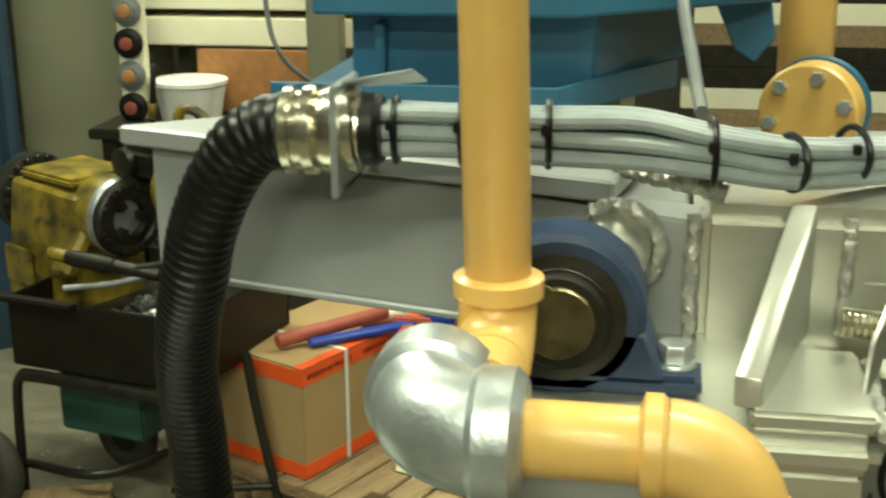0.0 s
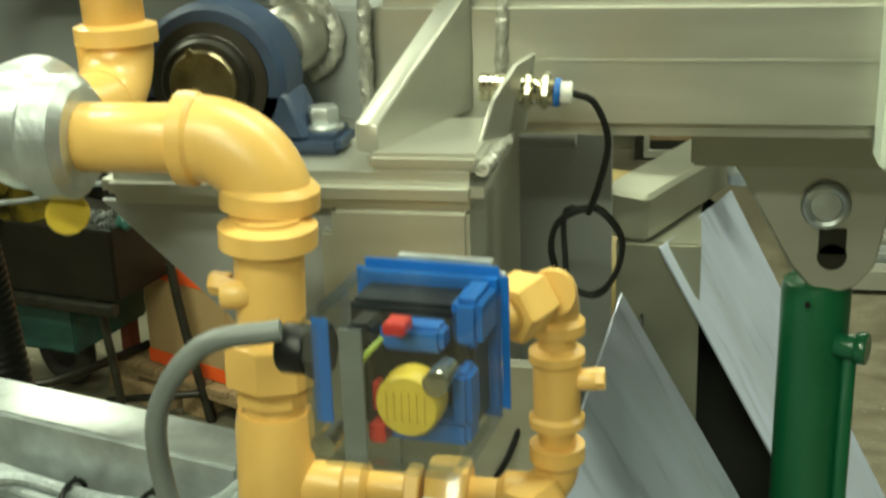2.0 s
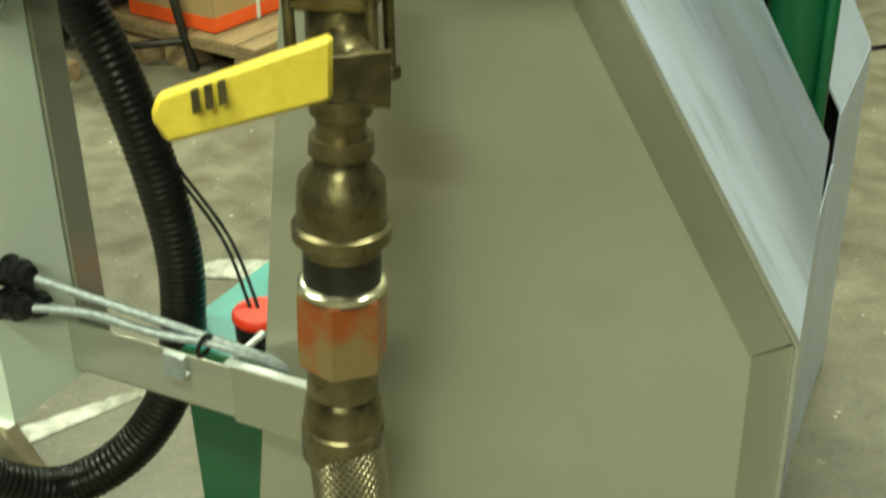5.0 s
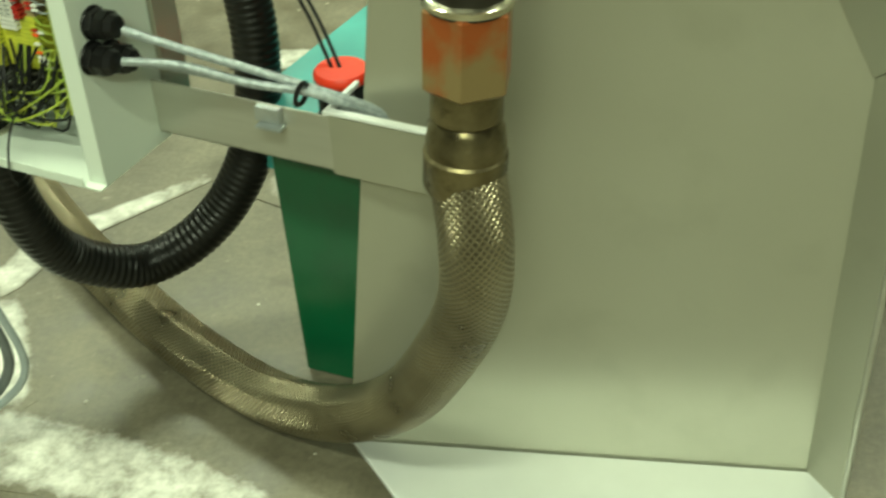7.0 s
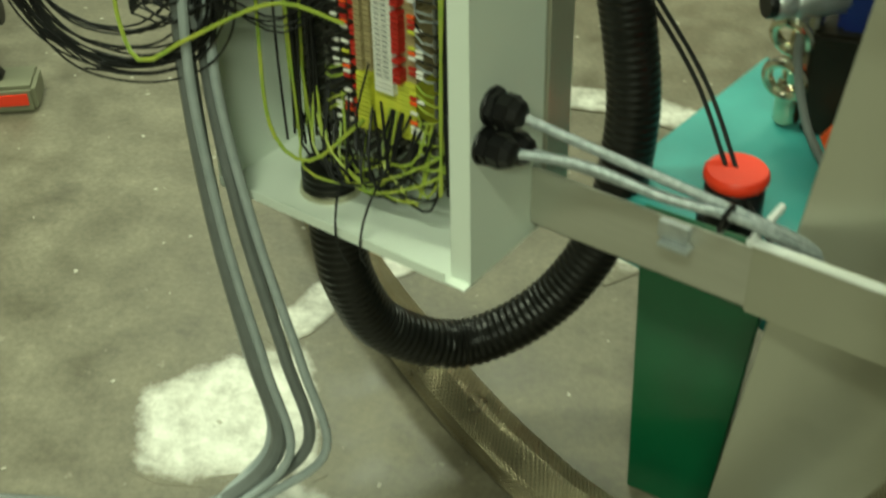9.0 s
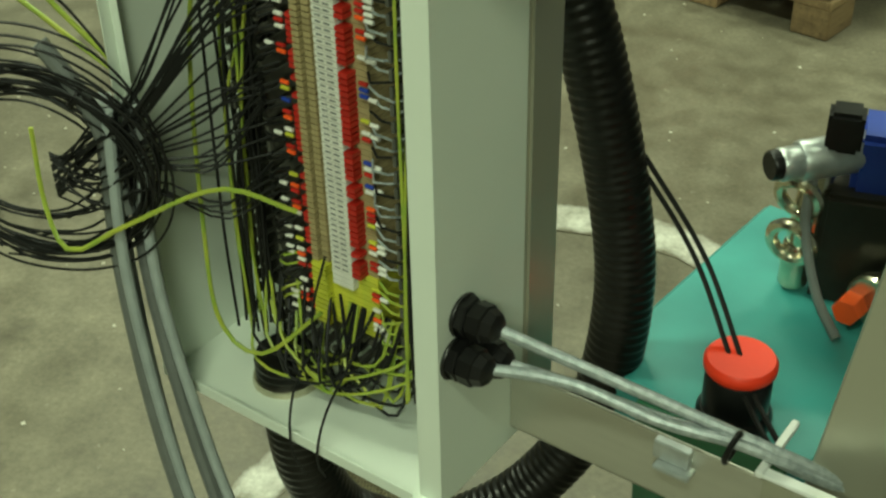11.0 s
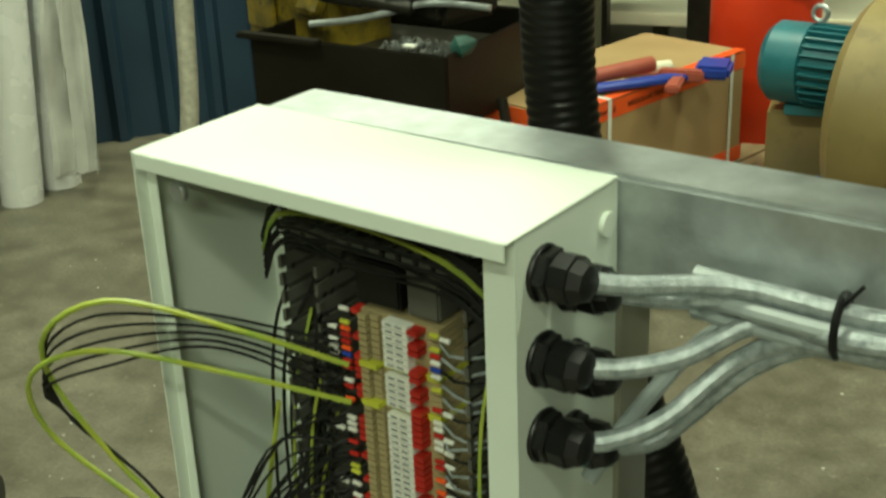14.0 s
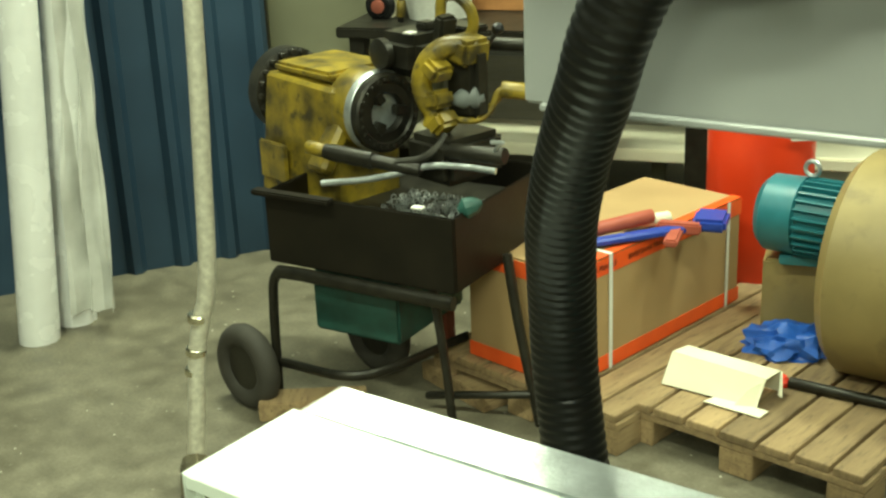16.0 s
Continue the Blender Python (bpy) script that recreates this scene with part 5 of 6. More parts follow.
part("sheath", hose([(-0.035, -0.055, 0.395), (-0.008, -0.042, 0.345), (0.005, -0.035, 0.30), (0.012, -0.03, 0.22)], 0.0085, 10, 0.01), M_DCABLE, wc, "grey cable end with stripped sheath", local=True)

cg_ = thing("control_cable", "grey control cables hanging from the coil to the floor", "cable", (-0.34, 1.45, 0.0))
for k, (dx, dy, r_) in enumerate(((0.0, 0.0, 0.0115), (0.02, 0.01, 0.008), (0.035, 0.0, 0.006), (0.012, -0.015, 0.006), (-0.008, 0.012, 0.008))):
    part("cable", hose([(-0.355 + dx, 1.475 + dy, 0.80), (-0.36 + dx, 1.465 + dy, 0.62), (-0.345 + dx * 1.5, 1.455 + dy, 0.42), (-0.31 + dx * 1.9, 1.44 + dy, 0.24), (-0.285 + dx * 1.9, 1.43 + dy, 0.11), (-0.335 + dx, 1.39 + dy, 0.035), (-0.42 + dx, 1.345 - dy - 0.03 * k, 0.012), (-0.62, 1.30 - 0.035 * k, 0.012), (-0.95, 1.22 - 0.06 * k, 0.012), (-1.5, 1.0 - 0.08 * k, 0.012)], r_, 10, 0.014), M_DCABLE if k < 2 else M_CABLE, cg_)

# cable glands on the cabinet side, with their cables


def gland(name="cable_gland"):
    g = thing(name, "black plastic cable gland on the cabinet side", "cable gland", group="cabinet cable glands")
    part("nut", joined(hexa((0, 0, 0), (0.012, 0, 0), 0.0195), rod((0.0, 0, 0), (0.004, 0, 0), 0.021, 20)), M_BLACK, g, local=True)
    part("dome", lathe((0.012, 0, 0), (0.040, 0, 0), [(0, 0.0150), (0.08, 0.0150), (0.1, 0.0185), (0.55, 0.0185), (0.58, 0.0165), (0.9, 0.0135), (1, 0.009)], 8), M_BLACK, g, local=True)
    return g


g0 = gland()
CABM = pose(-0.348, 1.499, 0.467, 0, 0, CTURN)
GL = [(0.032, 0.700), (0.068, 0.678), (0.030, 0.635), (0.068, 0.612), (0.030, 0.573), (0.068, 0.552), (0.036, 0.205), (0.022, 0.166), (0.052, 0.154)]
first = True
for gy, gz in GL:
    m_ = CABM @ pose(CW, gy, gz, 0, 0, 0)
    if first:
        g0.matrix_basis, first = m_, False
    else:
        copy_thing(g0, m_)


def loc(x, y, z):
    return tuple(CABM @ Vector((x, y, z)))


ctop = thing("screened_cable", "silvery screened cables from the cabinet glands", "cable", (0.300, 1.400, 1.100))
X = CW + 0.035
for k, (gy, gz, pts) in enumerate((
    (0.032, 0.700, [(0.060, 1.432, 1.158), (0.130, 1.465, 1.150), (0.215, 1.439, 1.150), (0.300, 1.415, 1.158), (0.370, 1.392, 1.178), (0.450, 1.367, 1.228)]),
    (0.068, 0.678, [(0.080, 1.462, 1.137), (0.140, 1.469, 1.140), (0.215, 1.446, 1.146), (0.300, 1.415, 1.150), (0.370, 1.392, 1.170), (0.450, 1.367, 1.220)]),
    (0.030, 0.635, [(0.060, 1.425, 1.098), (0.100, 1.440, 1.105), (0.150, 1.466, 1.125), (0.215, 1.427, 1.137), (0.300, 1.415, 1.146), (0.370, 1.392, 1.166), (0.450, 1.367, 1.216)]),
    (0.030, 0.573, [(0.055, 1.425, 1.040), (0.090, 1.440, 1.055), (0.130, 1.465, 1.090), (0.170, 1.456, 1.118), (0.215, 1.433, 1.128), (0.290, 1.418, 1.136), (0.370, 1.392, 1.156), (0.450, 1.367, 1.206)]),
    (0.068, 0.552, [(0.075, 1.460, 1.020), (0.100, 1.470, 1.040), (0.140, 1.469, 1.085), (0.180, 1.456, 1.116), (0.220, 1.445, 1.126), (0.290, 1.418, 1.134), (0.370, 1.392, 1.154), (0.450, 1.367, 1.204)]),
)):
    part("cable", hose([loc(X - 0.012, gy, gz)] + pts, 0.0075, 10, 0.01), M_MESHCABLE, ctop)
for gy, gz, pts in (
    (0.036, 0.205, [(0.06, 0.03, -0.03), (0.12, 0.05, -0.05), (0.19, 0.075, -0.075), (0.25, 0.10, -0.10), (0.30, 0.135, -0.135)]),
    (0.022, 0.166, [(0.06, 0.04, -0.012), (0.14, 0.06, -0.030), (0.20, 0.085, -0.042), (0.25, 0.112, -0.066), (0.30, 0.148, -0.10)]),
    (0.052, 0.154, [(0.06, 0.02, -0.010), (0.14, 0.04, -0.024), (0.20, 0.065, -0.036), (0.25, 0.085, -0.06), (0.30, 0.12, -0.09)])):
    part("cable", hose([loc(X - 0.012, gy, gz)] + [loc(X + a, gy + b_, gz + c_) for a, b_, c_ in pts], 0.0055, 10, 0.01), M_MESHCABLE, ctop)
part("cable_tie", ring(loc(X + 0.20, 0.10, 0.124), (1, -0.3, -0.2), 0.014, 0.003, 14, 6), M_BLACK, ctop)
# the same cables run on in front of the arm to the gas line
run = thing("cable_run", "grey cables tied along the cabinet arm", "cable", (0.25, 1.45, 1.13))
for k, (dz, dy) in enumerate(((0.0, 0.0), (-0.014, 0.006), (0.012, 0.008), (-0.004, 0.014))):
    part("cable", hose([(0.10, 1.478 + dy, 1.135 + dz), (0.20, 1.437 + dy, 1.137 + dz), (0.30, 1.407 + dy, 1.145 + dz), (0.37, 1.385 + dy, 1.165 + dz), (0.43, 1.37 + dy, 1.22 + dz), (0.47, 1.38 + dy, 1.26 + dz)], 0.0068, 10, 0.01), M_CABLE, run)
part("cable", hose([(0.30, 1.41, 1.128), (0.42, 1.428, 1.15), (0.54, 1.425, 1.145), (0.63, 1.428, 1.155), (0.66, 1.46, 1.19)], 0.0055, 10, 0.01), M_CABLE, run)
part("cable", hose([(0.20, 1.445, 1.12), (0.12, 1.50, 1.10), (0.06, 1.48, 1.03), (0.03, 1.46, 0.98)], 0.0068, 10, 0.01), M_CABLE, run)
for p in ((0.201, 1.445, 1.14), (0.296, 1.415, 1.15)):
    part("cable_tie", joined(ring(p, (1, -0.2, 0), 0.021, 0.003, 14, 6), rod((p[0], p[1] - 0.01, p[2] + 0.018), (p[0] + 0.012, p[1] - 0.01, p[2] + 0.034), 0.0015, 6)), M_BLACK, run)

# ---- hydraulic unit ----
hyd = thing("hydraulic_unit", "teal hydraulic tank with black filler and chrome fittings", "hydraulic power unit", (0.3, 1.8, 0.0))
part("tank", slab([(0.06, 1.72, 0.40), (0.32, 1.60, 0.40), (0.46, 2.0, 0.42), (0.22, 2.10, 0.42)], 0.11, 0.008), M_TEAL, hyd)
part("tank_foot", box(0.30, 1.75, 0.0, 0.36, 1.95, 0.30, 0.004), M_GREEN, hyd, "green foot under the tank")
part("filler", joined(rod((0.235, 1.665, 0.40), (0.235, 1.665, 0.475), 0.036, 24), rod((0.235, 1.665, 0.405), (0.235, 1.665, 0.425), 0.041, 24)), M_BLACK, hyd, "black filler neck")
part("filler_cap", joined(rod((0.235, 1.665, 0.475), (0.235, 1.665, 0.492), 0.039, 28)), M_REDCAP, hyd, "red plastic filler cap")
part("fitting", joined(rod((0.27, 1.92, 0.42), (0.27, 1.92, 0.48), 0.018), ring((0.262, 1.90, 0.49), (0.4, 1, 0.2), 0.026, 0.008), ring((0.262, 1.905, 0.55), (0.4, 1, 0.3), 0.024, 0.008), rod((0.275, 1.92, 0.48), (0.28, 1.93, 0.585), 0.02)), M_CHROME, hyd, "chrome hydraulic fittings")
part("solenoid", joined(rod((0.255, 1.90, 0.60), (0.33, 1.95, 0.60), 0.024), rod((0.235, 1.885, 0.60), (0.257, 1.90, 0.60), 0.02)), M_GALV, hyd)
part("solenoid_knob", rod((0.225, 1.88, 0.60), (0.245, 1.893, 0.60), 0.018, 14), M_BLACK, hyd)
part("connector", joined(box(0.28, 1.90, 0.615, 0.32, 1.94, 0.665, 0.005)), M_BLACK, hyd)
part("coil_block", box(0.315, 1.92, 0.55, 0.42, 2.0, 0.63, 0.008), M_BLUEPIPE, hyd, "dark blue valve coil")
part("valve_block", box(0.29, 1.90, 0.41, 0.40, 2.0, 0.56, 0.006), M_DARKM, hyd)
part("gauge", joined(lathe((0.37, 1.88, 0.45), (0.36, 1.86, 0.45), [(0, 0.03), (0.8, 0.033), (1, 0.03)], 24)), M_CHROME, hyd)
part("hydraulic_pipe", hose([(0.29, 1.92, 0.64), (0.275, 1.90, 0.58), (0.275, 1.89, 0.52), (0.30, 1.86, 0.45), (0.33, 1.82, 0.42)], 0.006, 8), M_DCABLE, hyd)
part("orange_knob", joined(hexa((0.345, 1.87, 0.44), (0.335, 1.845, 0.44), 0.018)), M_ORANGE, hyd)
for d in (0.0, 0.012):
    part("black_lead", hose([(0.09 + d, 1.76, 0.66), (0.17 + d, 1.73, 0.56), (0.24 + d, 1.64, 0.47), (0.29 + d, 1.55, 0.46)], 0.003, 6), M_BWIRE, hyd)
solo("green_support_plate", slab([(0.138, 1.60, 0.46), (0.30, 1.56, 0.46), (0.262, 1.565, 0.004), (0.152, 1.592, 0.004)][::-1], 0.01, 0.002), M_GREEN, "dark green enamelled support plate on the floor", "support plate")

# ---- pallets and boxes ----


def pallet(name_label):
    """Local: front edge along x from 0 to 0.72, boards run along y to 1.1."""
    p = thing("pallet", name_label, "pallet", group="wooden pallets")
    rp_ = random.Random(3)
    blk = mesh_of("block", box(0, 0, 0, 0.1, 0.13, 0.078, 0.003), M_WOOD)
    for x in (0.0, 0.31, 0.62):
        for y in (0.0, 0.48, 0.97):
            o = new("block", blk)
            o.parent, o.location = p, (x, y, 0)
    lead = mesh_of("stringer_board", box(0, 0, 0.078, 0.72, 0.13, 0.098, 0.002), M_WOOD)
    for y in (0.0, 0.48, 0.97):
        o = new("stringer_board", lead)
        o.parent, o.location = p, (0, y, 0)
    x = 0.0
    for w in (0.095, 0.10, 0.10, 0.11, 0.095, 0.10, 0.085):
        me = mesh_of("deck_board", box(0, 0, 0.098, w - 0.006, 1.1, 0.120, 0.002), M_WOOD)
        o = new("deck_board", me)
        o.parent, o.location = p, (x, rp_.uniform(-0.004, 0.004), rp_.uniform(0, 0.002))
        x += w + 0.0055
    return p


p1 = pallet("worn wooden pallet lying on the concrete floor")
p1.matrix_basis = pose(-0.42, 3.836, 0, 0, 0, -23.4)
p2 = copy_thing(p1, pose(-1.06, 4.03, 0, 0, 0, -26))
p2["label"] = "wooden pallet under a large cardboard box"


def carton():
    c = thing("cardboard_box", "large brown cardboard box with orange fragile tape", "cardboard box", (-0.585, 3.845, 0.122), 64)
    w, d, h = 0.385, 0.88, 0.36
    part("box", box(0, 0, 0, d, w, h, 0.006), M_CARD, c, local=True)
    part("tape", joined(box(-0.002, -0.002, h - 0.055, d + 0.002, 0.0, h - 0.005, 0), box(-0.002, 0, h - 0.055, 0, w, h - 0.005, 0), box(0, -0.001, h, d, 0.035, h + 0.0015, 0)), M_ORANGE, c, "orange tape with printed words", local=True)
    part("tape", joined(box(-0.002, -0.002, 0.004, d + 0.002, 0.0, 0.05, 0), box(-0.002, 0, 0.004, 0, w, 0.05, 0)), M_ORANGE, c, "orange tape with printed words", local=True)
    part("strap", joined(box(0.19, -0.004, 0, 0.205, -0.002, h, 0), box(0.19, -0.004, h + 0.002, 0.205, w, h + 0.004, 0)), M_WHITEP, c, "white packing strap", local=True)
    part("strap", box(0.80, -0.004, 0, 0.815, -0.002, h, 0), M_WHITEP, c, "white packing strap", local=True)
    for x in (0.02, 0.28, 0.54):
        cu = bpy.data.curves.new("lettering", "FONT")
        cu.body, cu.size, cu.extrude = "BREEKBAAR FRAGILE", 0.022, 0.0004
        t = new("lettering", cu)
        me = bpy.data.meshes.new_from_object(t)
        bpy.data.objects.remove(t)
        me.materials.append(M_BLACK)
        o = new("lettering", me)
        o.parent = c
        o.matrix_basis = pose(x, -0.0028, h - 0.038, 90, 0, 0)
    return c


carton()
solo("red_pipe", rod((-0.70, 3.98, 0.515), (-0.42, 4.25, 0.53), 0.022, 16), M_REDPIPE, "short dull red pipe lying on the box", "pipe")
wr = thing("pipe_wrench", "blue pipe wrench lying on the cardboard box", "wrench", (-0.45, 4.15, 0.486))
part("handle", slab([(-0.62, 4.03, 0.512), (-0.60, 4.00, 0.512), (-0.22, 4.29, 0.512), (-0.24, 4.33, 0.512)], 0.022, 0.006), M_BLUEPIPE, wr)
part("jaw", joined(box(-0.30, 4.24, 0.49, -0.20, 4.36, 0.53, 0.01)), M_BLUEPIPE, wr)
solo("red_clamp", joined(box(-0.36, 4.10, 0.486, -0.32, 4.24, 0.51, 0.006, None), box(-0.40, 4.22, 0.486, -0.27, 4.26, 0.52, 0.006)), M_REDPIPE, "small red clamp lying on the box", "tool")
solo("paper_roll", rod((-0.50, 4.22, 0.505), (-0.38, 4.32, 0.505), 0.02, 14), M_PAPER, "crumpled cream paper on the box", "paper")

pk = thing("opened_carton", "opened cream paper carton lying on the pallet", "carton", (-0.18, 3.93, 0.122), -14)
part("shell", joined(slab([(-0.15, -0.02, 0.004), (0.14, -0.04, 0.004), (0.15, 0.0, 0.075), (-0.14, 0.03, 0.085)][::-1], 0.003, 0), slab([(-0.14, 0.03, 0.085), (0.15, 0.0, 0.075), (0.16, 0.09, 0.065), (-0.13, 0.12, 0.07)][::-1], 0.003, 0), slab([(-0.13, 0.12, 0.07), (0.16, 0.09, 0.065), (0.16, 0.09, 0.004), (-0.13, 0.12, 0.004)][::-1], 0.003, 0)), M_PAPER, pk, local=True)
part("flap", joined(slab([(0.14, -0.04, 0.004), (0.15, 0.0, 0.075), (0.11, -0.03, 0.05), (0.08, -0.06, 0.004)], 0.002, 0), slab([(0.16, 0.09, 0.065), (0.165, 0.093, 0.065), (0.185, 0.04, 0.01), (0.17, 0.05, 0.01)], 0.002, 0)), M_PAPER, pk, local=True)
solo("packing_paper", slab([(-0.20, 3.86, 0.128), (-0.04, 3.80, 0.128), (-0.02, 3.84, 0.130), (-0.17, 3.90, 0.128)], 0.002, 0), M_PAPER, "flat piece of cream packing paper on the pallet", "paper")
bmc = bmesh.new()
bmesh.ops.create_icosphere(bmc, subdivisions=4, radius=1)
for v in bmc.verts:
    n_ = noise.fractal(v.co * 2.2, 1.0, 2.0, 4)
    v.co = Vector((v.co.x * 0.13, v.co.y * 0.09, max(v.co.z, -0.1) * 0.075)) * (1 + 0.35 * n_)
bmesh.ops.translate(bmc, vec=(0.0, 4.28, 0.13), verts=bmc.verts)
solo("blue_plastic_bag", bmc, M_BLUECLOTH, "crumpled blue plastic sheet on the pallet", "plastic sheet")
solo("steel_bar", rod((0.02, 4.02, 0.137), (0.62, 3.86, 0.137), 0.016, 10), M_DARKM, "dark round steel bar lying on the pallet", "bar")
solo("bottle_top", lathe((0.0, 4.03, 0.121), (0.0, 4.03, 0.15), [(0, 0.02), (0.5, 0.022), (0.8, 0.015), (1, 0.012)], 16), M_REDCAP, "small red plastic cap on the pallet", "cap")

# ---- fan with motor, red tank ----
fan = thing("blower", "ochre fan housing with a blue-green electric motor", "blower", (0.2, 4.5, 0))
part("housing", lathe((0.17, 4.30, 0.42), (0.75, 4.10, 0.42), [(0, 0.30), (0.05, 0.33), (0.95, 0.33), (1, 0.30)], 40), M_OCHRE, fan)
part("pedestal", joined(box(-0.10, 4.38, 0.0, 0.12, 4.62, 0.37, 0.008), box(0.1, 4.2, 0.0, 0.5, 4.5, 0.12, 0.008)), M_OCHRE, fan)
ma, mb_ = (-0.115, 4.44, 0.51), (0.17, 4.345, 0.51)
part("motor_body", lathe(ma, mb_, [(0, 0.05), (0.05, 0.10), (0.12, 0.118), (0.45, 0.12), (0.47, 0.105), (1, 0.105)], 32), M_MOTOR, fan)
dv = (Vector(mb_) - Vector(ma)).normalized()
for k in range(28):
    a = 2 * math.pi * k / 28
    o = Vector((0, math.cos(a), math.sin(a)))
    o = (o - dv * o.dot(dv)).normalized()
    c0, c1 = Vector(ma).lerp(Vector(mb_), 0.47), Vector(ma).lerp(Vector(mb_), 0.98)
    q = dv.cross(o) * 0.0025
    bmk = bmesh.new()
    vs = [bmk.verts.new(c0 + o * 0.1 + q), bmk.verts.new(c1 + o * 0.1 + q), bmk.verts.new(c1 + o * 0.122 + q), bmk.verts.new(c0 + o * 0.122 + q)]
    f = bmk.faces.new(vs)
    r_ = bmesh.ops.extrude_face_region(bmk, geom=[f])
    bmesh.ops.translate(bmk, vec=-2 * q, verts=[v for v in r_["geom"] if isinstance(v, bmesh.types.BMVert)])
    bmesh.ops.recalc_face_normals(bmk, faces=bmk.faces[:])
    part("cooling_fin", bmk, M_MOTOR, fan)
part("lifting_eye", ring((0.03, 4.40, 0.66), (0.3, 1, 0), 0.022, 0.007), M_GALV, fan)
part("motor_foot", box(-0.05, 4.34, 0.37, 0.12, 4.50, 0.40, 0.004), M_MOTOR, fan)
tank = thing("gas_tank", "tall bright red cylindrical tank standing on the floor", "tank", (-0.174, 4.98, 0))
part("shell", lathe((-0.174, 4.98, 0.0), (-0.174, 4.98, 1.0), [(0, 0.175), (0.01, 0.182), (0.90, 0.182), (0.95, 0.172), (0.985, 0.135), (1, 0.07)], 40), M_REDTANK, tank)
part("label_mark", joined(slab([(-0.05, 4.783, 0.67), (-0.01, 4.80, 0.67), (0.02, 4.815, 0.73), (-0.02, 4.795, 0.73)], 0.014, 0), slab([(0.0, 4.803, 0.67), (0.02, 4.815, 0.67), (0.045, 4.83, 0.73), (0.025, 4.818, 0.73)], 0.014, 0), slab([(-0.06, 4.782, 0.635), (0.03, 4.815, 0.635), (0.03, 4.815, 0.65), (-0.06, 4.782, 0.65)], 0.014, 0)), M_WHITEP, tank, "pale printed mark")

# ---- pipe threading machine on its trolley ----
TT = -12.0
thr = thing("threading_machine", "worn yellow pipe threading machine over an oily tray", "threading machine", (-1.106, 4.012, 0.0), TT)


TW, TD = 0.50, 0.30
for q in ((-TW, -TD, 0.42, TW, -TD + 0.01, 0.62), (-TW, TD - 0.01, 0.42, TW, TD, 0.62), (-TW, -TD + 0.011, 0.42, -TW + 0.01, TD - 0.011, 0.62), (TW - 0.01, -TD + 0.011, 0.42, TW, TD - 0.011, 0.62)):
    part("tray_side", box(*q, 0.004), M_TRAY, thr, "black oily sheet metal", local=True)
part("tray_floor", box(-TW + 0.011, -TD + 0.011, 0.42, TW - 0.011, TD - 0.011, 0.43, 0), M_TRAY, thr, local=True)
part("tray_lip", box(-0.53, -0.34, 0.615, -0.10, -0.301, 0.63, 0.004), M_TRAY, thr, local=True)
rs = random.Random(21)
part("swarf_bed", box(-0.485, -0.285, 0.431, 0.485, 0.285, 0.545, 0.01), M_DARKM, thr, "oily bed of metal shavings", local=True)
curls = [ring((rs.uniform(-0.1, 0.42), rs.uniform(-0.26, 0.1), 0.55), (rs.uniform(-1, 1), rs.uniform(-1, 1), 0.5), rs.uniform(0.006, 0.014), 0.0018, 8, 4) for _ in range(320)]
tagged(part("swarf", joined(*curls), M_GALV, thr, "curled metal shavings", local=True), kind="stuff")
# the head turns about an axis that points towards the box
HEAD = pose(-1.157, 4.0, 0.879, 0, 0, -30)


def head(name, bm, material, label="", parent=None):
    bm.transform(HEAD)
    return part(name, bm, material, parent or thr, label)


def on_ring(x0, x1, big, r, count, z=0.0):
    return [rod((x0, big * math.cos(a), z + big * math.sin(a)), (x1, big * math.cos(a), z + big * math.sin(a)), r, 8) for a in [k * 2 * math.pi / count for k in range(count)]]


head("headstock", slab([(-0.45, -0.12, 0.085), (-0.10, -0.12, 0.075), (-0.10, -0.13, -0.30), (-0.47, -0.16, -0.30)][::-1], 0.26, 0.012), M_YMACH, "worn yellow gearbox housing")
head("headstock_cover", box(-0.43, -0.10, 0.085, -0.14, 0.14, 0.115, 0.01), M_YMACH)
head("inspection_plate", box(-0.44, -0.172, -0.24, -0.30, -0.158, -0.12, 0.004), M_YMACH)
head("collar", lathe((-0.15, 0, 0), (-0.055, 0, 0), [(0, 0.112), (0.15, 0.122), (0.85, 0.122), (1, 0.116)], 40), M_YMACH, "scuffed yellow collar")
head("collar_foot", slab([(-0.14, -0.10, 0.0), (-0.07, -0.10, 0.0), (-0.07, -0.20, -0.15), (-0.16, -0.20, -0.15)][::-1], 0.05, 0.012), M_YMACH)
head("bright_rim", lathe((-0.054, 0, 0), (-0.022, 0, 0), [(0, 0.118), (0.2, 0.123), (0.8, 0.123), (1, 0.119)], 44), M_GALV, "bright turned rim")
bore = bmesh.new()
prof_ = [(-0.021, 0.118), (0.004, 0.118), (0.010, 0.112), (0.010, 0.092), (0.003, 0.088), (0.003, 0.060), (-0.004, 0.056), (-0.14, 0.054)]
rings_ = [[bore.verts.new((x_, r_ * math.cos(2 * math.pi * j / 44), r_ * math.sin(2 * math.pi * j / 44))) for j in range(44)] for x_, r_ in prof_]
for p0, p1_ in zip(rings_, rings_[1:]):
    for j in range(44):
        bore.faces.new((p0[j], p0[(j + 1) % 44], p1_[(j + 1) % 44], p1_[j]))
bore.faces.new(rings_[-1])
bmesh.ops.recalc_face_normals(bore, faces=bore.faces[:])
chuck = head("chuck", bore, M_DARKM, "dark oily chuck with a ring of bolts")
for b_ in on_ring(0.006, 0.017, 0.102, 0.0062, 26):
    head("chuck_bolt", b_, M_DARKM, parent=chuck)
